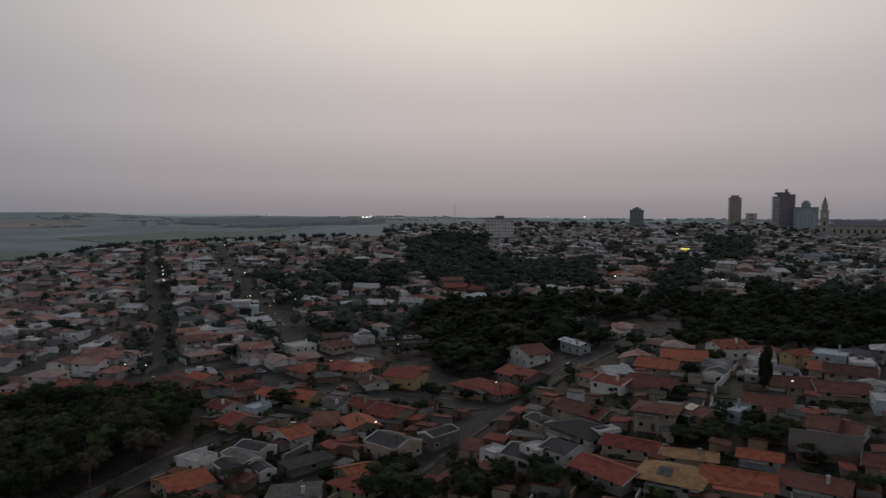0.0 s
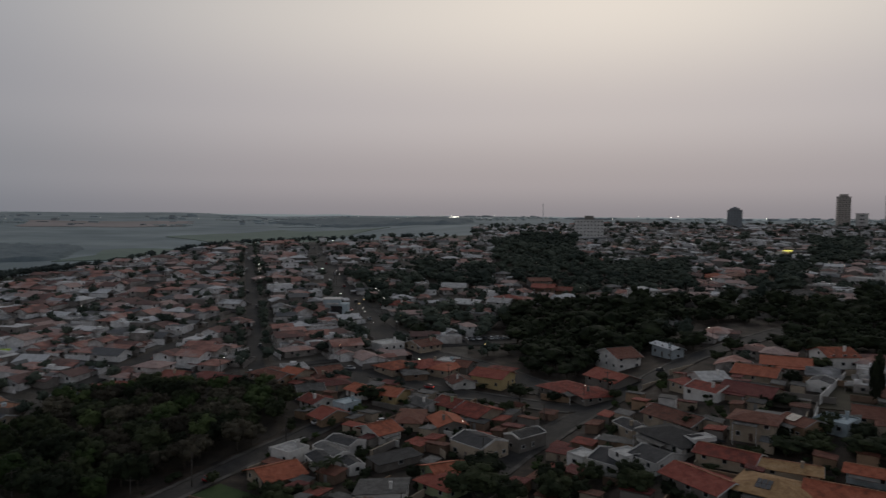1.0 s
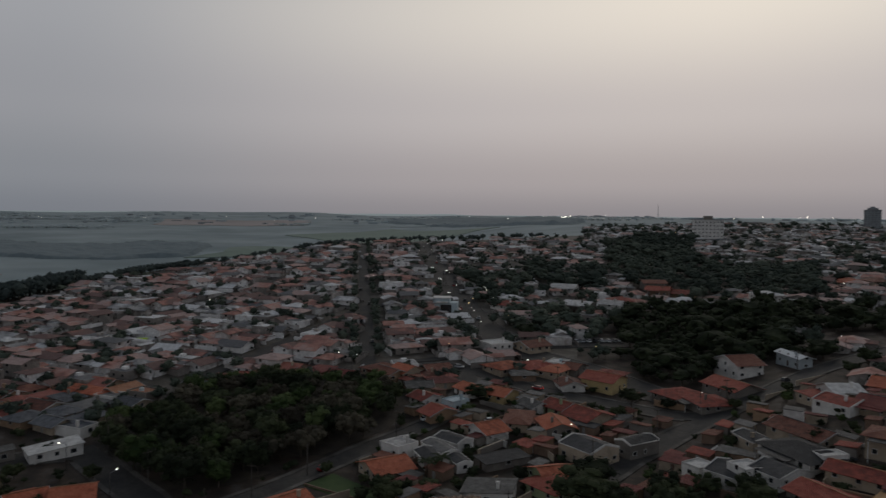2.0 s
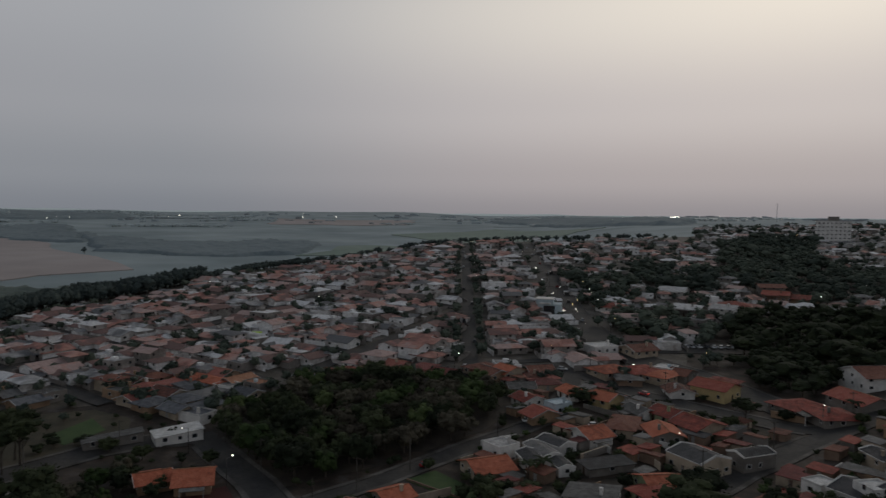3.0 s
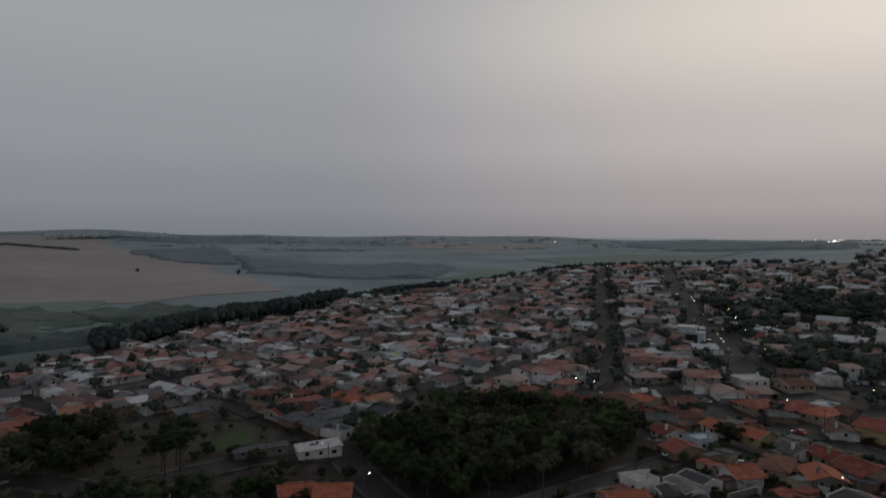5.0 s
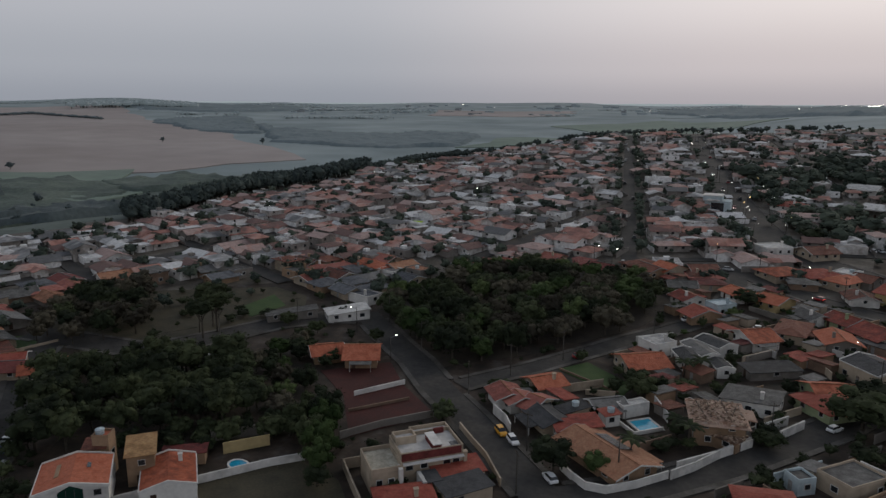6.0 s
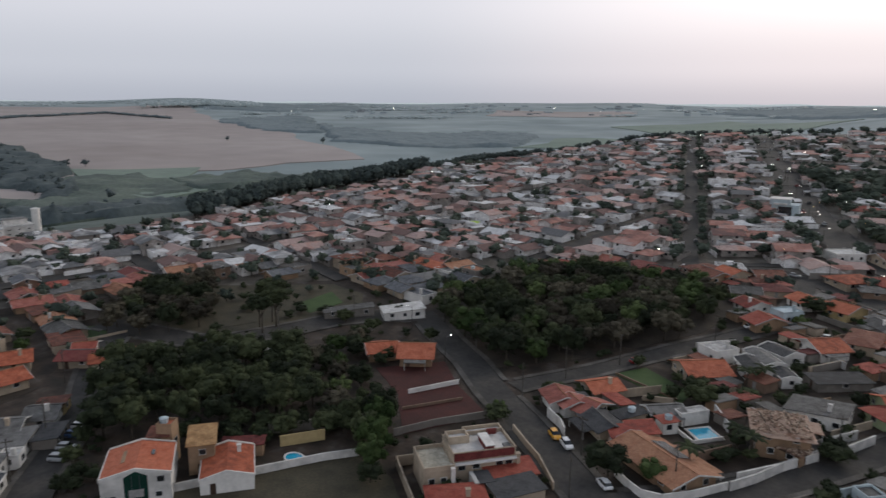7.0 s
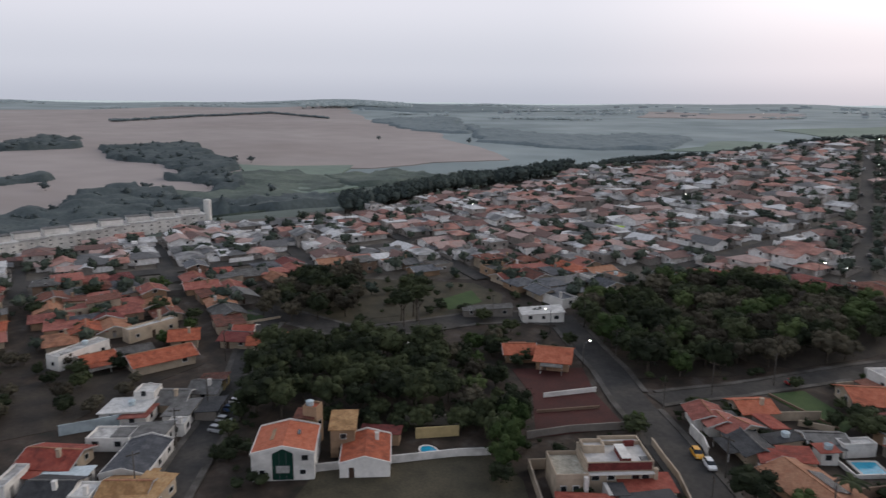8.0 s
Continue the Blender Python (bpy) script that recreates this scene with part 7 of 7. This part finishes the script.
def car_meshes():
    prof = ((-2.0, 0.42, 0.72, 0.74), (-1.85, 0.28, 0.98, 0.82), (-1.0, 0.24, 1.0, 0.85), (0.6, 0.24, 0.96, 0.85), (1.5, 0.26, 0.86, 0.82), (1.92, 0.36, 0.66, 0.72))
    s = Shape()
    ring = lambda p: [(p[0], -p[3], p[1]), (p[0], -p[3] * 1.02, (p[1] + p[2]) / 2), (p[0], -p[3] * 0.92, p[2]), (p[0], p[3] * 0.92, p[2]), (p[0], p[3] * 1.02, (p[1] + p[2]) / 2), (p[0], p[3], p[1])]
    s.solid([q for p in prof for q in ring(p)], [(k * 6 + i, k * 6 + (i + 1) % 6, (k + 1) * 6 + (i + 1) % 6, (k + 1) * 6 + i) for k in range(len(prof) - 1) for i in range(6)] + [tuple(range(6)), tuple(range(35, 29, -1))])
    top = Shape()
    top.solid([(-1.45, -0.58, 1.42), (0.25, -0.58, 1.44), (0.25, 0.58, 1.44), (-1.45, 0.58, 1.42), (-1.45, -0.56, 1.5), (0.2, -0.56, 1.5), (0.2, 0.56, 1.5), (-1.45, 0.56, 1.5)], [(3, 2, 1, 0), (4, 5, 6, 7), (0, 1, 5, 4), (1, 2, 6, 5), (2, 3, 7, 6), (3, 0, 4, 7)])
    win = Shape()
    win.solid([(-1.8, -0.76, 0.97), (0.95, -0.76, 0.93), (0.95, 0.76, 0.93), (-1.8, 0.76, 0.97), (-1.5, -0.58, 1.43), (0.3, -0.58, 1.45), (0.3, 0.58, 1.45), (-1.5, 0.58, 1.43)], [(0, 1, 5, 4), (1, 2, 6, 5), (2, 3, 7, 6), (3, 0, 4, 7), (4, 5, 6, 7)])
    tyre, rim = Shape(), Shape()
    n = 14
    tyre.solid([(0.31 * math.cos(6.2832 * i / n), -0.1, 0.31 * math.sin(6.2832 * i / n)) for i in range(n)] + [(0.31 * math.cos(6.2832 * i / n), 0.1, 0.31 * math.sin(6.2832 * i / n)) for i in range(n)],
               [(i, (i + 1) % n, n + (i + 1) % n, n + i) for i in range(n)] + [tuple(range(n)), tuple(range(2 * n - 1, n - 1, -1))])
    rim.solid([(0.19 * math.cos(6.2832 * i / 10), -0.11, 0.19 * math.sin(6.2832 * i / 10)) for i in range(10)] + [(0.19 * math.cos(6.2832 * i / 10), 0.11, 0.19 * math.sin(6.2832 * i / 10)) for i in range(10)],
              [(i, (i + 1) % 10, 10 + (i + 1) % 10, 10 + i) for i in range(10)] + [tuple(range(10)), tuple(range(19, 9, -1))])
    return s, top, win, tyre, rim


CAR = car_meshes()
PAINT = {k: surface(k + "_car_paint", (c, tuple(v * 1.15 for v in c)), 1.0, rough=0.3, spec=0.5) for k, c in
         {"white": (0.62, 0.62, 0.62), "yellow": (0.62, 0.30, 0.02), "red": (0.22, 0.01, 0.012), "silver": (0.34, 0.35, 0.36), "black": (0.02, 0.02, 0.022), "blue": (0.05, 0.09, 0.2)}.items()}
CAR_BODY = {k: (CAR[0].mesh("body", [m]), CAR[1].mesh("roof_panel", [m])) for k, m in PAINT.items()}
GLASS_CABIN, TYRE_MESH, RIM_MESH = CAR[2].mesh("windows", [M["glass"]]), CAR[3].mesh("tyre", [M["tyre"]]), CAR[4].mesh("rim", [M["metal"]])
_l = Shape()
_l.box(-0.06, 0.06, -0.16, 0.16, -0.07, 0.07)
HEAD_OFF, HEAD_ON, TAIL_ON = _l.mesh("headlight", [M["frame"]]), _l.mesh("headlight", [M["lamp_white"]]), _l.mesh("tail_light", [M["lamp_red"]])


def car(x, y, turn, paint, where, lit=False, lift=0.18):
    ob = thing("car", f"{paint} hatchback car {where}", "car", "cars")
    ob.matrix_basis = pose(x, y, land(x, y) + lift, 0, 0, turn)
    part("body", CAR_BODY[paint][0], None, ob)
    part("roof_panel", CAR_BODY[paint][1], None, ob)
    part("windows", GLASS_CABIN, None, ob)
    for wx in (-1.25, 1.2):
        for wy in (-0.76, 0.76):
            w = part("wheel", TYRE_MESH, None, ob, at=pose(wx, wy, 0.31))
            part("rim", RIM_MESH, None, w)
    for wy in (-0.55, 0.55):
        part("headlight", HEAD_ON if lit else HEAD_OFF, None, ob, at=pose(1.88, wy, 0.62))
        if lit:
            part("tail_light", TAIL_ON, None, ob, at=pose(-1.96, wy, 0.75))
    return ob


car(-72.8, 116.9, -37, "yellow", "parked by the kerb")
car(-68.7, 115.0, -37, "white", "parked by the kerb")
car(-55.6, 106.6, 145, "white", "waiting at the corner")
car(-17.2, 161.3, 66, "white", "parked in the street")
car(-80.4, 168.5, 66, "red", "parked beside the grove")
car(-66.0, 214.0, 40, "white", "parked in the side street")
car(-46, 219, 20, "white", "parked in a yard", lift=0.05)
car(-37, 258, 160, "red", "with its tail lights on", True)
car(-71, 274.5, 5, "silver", "driving past the corner")
car(50, 276, 50, "black", "parked on the rising street")
for _i in range(8):
    car(-30 + _i * 2.9, 333 + _i * 1.4, 115, ("white", "silver", "white", "black", "white", "white", "silver", "white")[_i], "in the car park", lift=0.32)
car(-42, 322, 20, "silver", "by the car park", lift=0.32)
_rng = random.Random(41)
for _k in range(16):
    _u = 300 + _k * 21
    _s = (-1, 1)[_k % 2]
    _p = uv_at(_u, 62 - (_u - 300) * 0.02 + _s * 3)
    car(_p.x, _p.y, math.degrees(math.atan2(U.y, U.x)) + (180 if _s < 0 else 0), _rng.choice(("white", "silver", "black", "red")), "on the climbing street", _s < 0, 0.2)
for _k in range(9):
    _p = uv_at(280 + _k * 37, 5 + (-2.3, 2.3)[_k % 2])
    car(_p.x, _p.y, math.degrees(math.atan2(U.y, U.x)), _rng.choice(("white", "silver", "black")), "parked on the hillside street", False, 0.34)
for _x, _y, _t in ((-138, 44, 38), (-141.5, 46.8, 38), (-146, 50, 38), (-149, 52.5, 38)):
    car(_x, _y, _t, _rng.choice(("white", "silver", "blue")), "parked along the side street")

# ---- street lamps and poles ----
_s = Shape()
bough(_s, (0, 0, -0.5), (0, 0, 7.4), 0.13, 0.08, 8)
POLE_MESH = _s.mesh("pole", [M["concrete"]])
_s = Shape()
bough(_s, (0, 0, 7.1), (1.5, 0, 7.6), 0.04, 0.035, 6)
ARM_MESH = _s.mesh("arm", [M["metal"]])
_s = Shape()
_s.solid([(1.45, -0.1, 7.57), (1.85, -0.08, 7.6), (1.85, 0.08, 7.6), (1.45, 0.1, 7.57), (1.45, -0.07, 7.68), (1.82, -0.05, 7.68), (1.82, 0.05, 7.68), (1.45, 0.07, 7.68)], [(3, 2, 1, 0), (4, 5, 6, 7), (0, 1, 5, 4), (1, 2, 6, 5), (2, 3, 7, 6), (3, 0, 4, 7)])
HEAD = {k: _s.mesh("lantern", [M[k]]) for k in ("lamp_white", "lamp_warm")}
_s = Shape()
_s.box(-0.06, 0.06, -1.1, 1.1, 8.0, 8.14)
for _i in (-1.0, -0.5, 0.5, 1.0):
    _s.box(-0.05, 0.05, _i - 0.05, _i + 0.05, 8.14, 8.34)
CROSSARM_MESH = _s.mesh("crossarm", [M["bark"]])
_s = Shape()
bough(_s, (0, 0, -0.5), (0, 0, 8.7), 0.16, 0.10, 8)
TALL_MESH = _s.mesh("pole", [M["concrete"]])


def street_lamp(x, y, turn, warm=False, tall=1.0):
    ob = thing("street_lamp", "lit street lamp on a concrete pole", "street lamp", "street lamps")
    ob.matrix_basis = pose(x, y, land(x, y), 0, 0, turn) @ Matrix.Diagonal((1, 1, tall, 1))
    part("pole", POLE_MESH, None, ob)
    part("arm", ARM_MESH, None, ob)
    part("lantern", HEAD["lamp_warm" if warm else "lamp_white"], None, ob, "glowing lantern")


def utility_pole(x, y, turn):
    ob = thing("utility_pole", "concrete utility pole with a timber crossarm", "utility pole", "utility poles")
    ob.matrix_basis = pose(x, y, land(x, y), 0, 0, turn)
    part("pole", TALL_MESH, None, ob)
    part("crossarm", CROSSARM_MESH, None, ob)


_rng = random.Random(51)
for _x, _y in ((-58, 98.6), (-64.6, 113.6), (-90, 129.5), (-118, 146.5), (-140, 158), (-88.5, 146), (-83, 164), (-70, 196), (-46, 115), (-27, 148), (-12, 190), (5, 222), (28, 255), (56, 288), (-60, 275), (-30, 262),
               (-122, 24), (-136, 35), (-150, 46), (-178, 60), (-168, 116), (-162, 140)):
    utility_pole(_x, _y, _rng.uniform(0, 180))
for _x, _y, _w in ((-118.5, 134.0, 0), (-143, 146.5, 0), (-18, 202, 0), (-78, 283, 1), (-44, 270, 0), (-63, 330, 0), (-90, 372, 1), (19, 245, 0), (78, 312, 0), (106, 214, 0), (40, 330, 1), (-20, 300, 1)):
    street_lamp(_x, _y, _rng.uniform(0, 360), _w)
for _k in range(56):
    if _k % 2:
        _p = uv_at(_rng.uniform(265, 620), _rng.choice((5, 54, 70)) + 3.6)
    else:
        _p = block_at(_rng.uniform(-500, -100), _rng.choice(BLOCK_Q) + 3.8)
    if inside(_p.x, _p.y, 5) and bearing(*_p) > 4 and _p.length > 262 and (_k % 2 or V.dot(_p) < 0):
        street_lamp(_p.x, _p.y, 20, _rng.random() < 0.08)
for _k in range(34):
    _b, _r = _rng.uniform(-34, 3), _rng.uniform(400, 1000)
    street_lamp(*polar(_b, _r), _rng.uniform(0, 360), _rng.random() < 0.3, 1.35)


def far_lamps():
    """Town lights on the horizon, too far to tell apart."""
    rng = random.Random(61)
    s = Shape()
    for b0, b1, n in ((4.5, 8.5, 20), (8.5, 20, 8), (20, 40, 7), (44, 62, 8), (-30, 4, 14)):
        for _ in range(n):
            b, r = rng.uniform(b0, b1), rng.uniform(2700, 3900)
            x, y = polar(b, r)
            k, z = rng.uniform(0.3, 0.8), land(x, y) + rng.uniform(6, 14)
            s.box(x - k, x + k, y - k, y + k, z - k, z + k)
    for _ in range(9):
        x, y = polar(rng.uniform(5.9, 7.0), 3000)
        s.box(x - 2, x + 2, y - 2, y + 2, land(x, y) + 8, land(x, y) + 9.5)
    tagged(new("distant_lamps", s.mesh("distant_lamps", [M["lamp_white"]])), "tiny white lights of far settlements", "lamps", kind="stuff")
    t = Shape()
    for _ in range(420):
        b, r = rng.uniform(-36, 60), rng.uniform(2900, 4300)
        if noise.noise((b * 0.3, 7.0, r * 0.001)) < -0.05:
            continue
        x, y = polar(b, r)
        w, h = rng.uniform(6, 22), rng.uniform(4, 9)
        t.box(x - w, x + w, y - 6, y + 6, land(x, y) - 4, land(x, y) + h, rng.choice((0, 0, 1)))
    # pale facade tones give these houses their haze
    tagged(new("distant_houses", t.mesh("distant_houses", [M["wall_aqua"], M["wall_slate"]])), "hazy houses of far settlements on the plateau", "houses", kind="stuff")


far_lamps()


def sign_canopy():
    x, y = polar(-19.0, 735)
    ob = thing("filling_station", "filling station canopy with a lit yellow edge", "canopy")
    ob.matrix_basis = pose(x, y, land(x, y), 0, 0, -19)
    s = Shape()
    s.box(-4, 4, -3, 3, 5.2, 5.9)
    part("canopy", s, M["lamp_yellow"], ob, "glowing yellow canopy edge")
    for a in (-4, 4):
        for b in (-2.5, 2.5):
            s = Shape()
            s.box(a - 0.2, a + 0.2, b - 0.2, b + 0.2, -1, 5.2)
            part("post", s, M["metal"], ob)


sign_canopy()


def mast():
    x, y = polar(-0.95, 2600)
    ob = thing("radio_mast", "thin steel radio mast on the horizon", "mast")
    ob.matrix_basis = pose(x, y, land(x, y))
    s = Shape()
    for a in range(3):
        c, d = 1.6 * math.cos(a * 2.094), 1.6 * math.sin(a * 2.094)
        bough(s, (c, d, -2), (c * 0.3, d * 0.3, 62), 0.7, 0.45, 4)
    part("lattice", s, M["wall_slate"], ob)


mast()

# ---- single things about the town ----
wall_run([(-256, 46.5), (-239.7, 56)], 2.4, M["teal"], "teal painted fence wall along a yard")
_rng = random.Random(81)
for _x, _y, _h, _w in ((-253, 41.9, 6, 9), (-248.6, 62.2, 6.5, 8), (-226.6, 56.2, 6, 8), (-216.3, 64, 4, 6), (-244, 24, 5, 8), (-221, 33.4, 4.5, 7), (-232, 40, 5, 7), (-200, 50, 4.5, 6), (-207, 60, 4.5, 6)):
    if free(_x, _y, -3):
        tree(_x, _y, _h, _w, _rng, _rng.choice(("leaf_bright", "leaf")), " with a round crown in a yard", stem=0.08)


def truck(x, y, turn):
    ob = thing("truck", "white box truck parked by a yard", "truck")
    ob.matrix_basis = pose(x, y, land(x, y) + 0.3, 0, 0, turn)
    s = Shape()
    s.box(-3.6, 1.6, -1.2, 1.2, 0.9, 3.4)
    part("cargo_box", s, PAINT["white"], ob)
    s = Shape()
    s.solid([(1.75, -1.1, 0.5), (3.6, -1.1, 0.5), (3.6, 1.1, 0.5), (1.75, 1.1, 0.5), (1.75, -1.05, 2.5), (3.1, -1.05, 2.5), (3.1, 1.05, 2.5), (1.75, 1.05, 2.5)],
            [(3, 2, 1, 0), (4, 5, 6, 7), (0, 1, 5, 4), (1, 2, 6, 5), (2, 3, 7, 6), (3, 0, 4, 7)])
    part("cab", s, PAINT["white"], ob)
    s = Shape()
    s.solid([(3.52, -0.95, 1.45), (3.52, 0.95, 1.45), (3.2, 0.95, 2.35), (3.2, -0.95, 2.35)], [(0, 1, 2, 3)])
    part("windscreen", s, M["glass"], ob)
    s = Shape()
    s.box(-3.6, 3.4, -0.5, 0.5, 0.45, 0.9)
    part("chassis", s, M["tyre"], ob)
    for wx in (-2.6, 2.6):
        for wy in (-0.95, 0.95):
            w = part("wheel", TYRE_MESH, None, ob, at=pose(wx, wy, 0.42) @ Matrix.Diagonal((1.4, 1.4, 1.4, 1)))
            part("rim", RIM_MESH, None, w)


truck(-286.8, 105.3, 30)


def awning(x, y):
    ob = thing("awning", "bright lime-green canopy over a yard", "canopy")
    ob.matrix_basis = pose(x, y, land(x, y), 0, 0, 20)
    s = Shape()
    s.solid([(-2.4, -1.8, 2.6), (2.4, -1.8, 2.6), (2.4, 1.8, 3.2), (-2.4, 1.8, 3.2), (-2.4, -1.8, 2.7), (2.4, -1.8, 2.7), (2.4, 1.8, 3.3), (-2.4, 1.8, 3.3)], [(3, 2, 1, 0), (4, 5, 6, 7), (0, 1, 5, 4), (1, 2, 6, 5), (2, 3, 7, 6), (3, 0, 4, 7)])
    part("canopy", s, M["lime"], ob)
    for px, py, pz in ((-2.2, -1.6, 2.6), (2.2, -1.6, 2.6), (-2.2, 1.6, 3.15), (2.2, 1.6, 3.15)):
        s = Shape()
        s.box(px - 0.06, px + 0.06, py - 0.06, py + 0.06, -0.8, pz)
        part("post", s, M["metal"], ob)


awning(-211, 258.7)
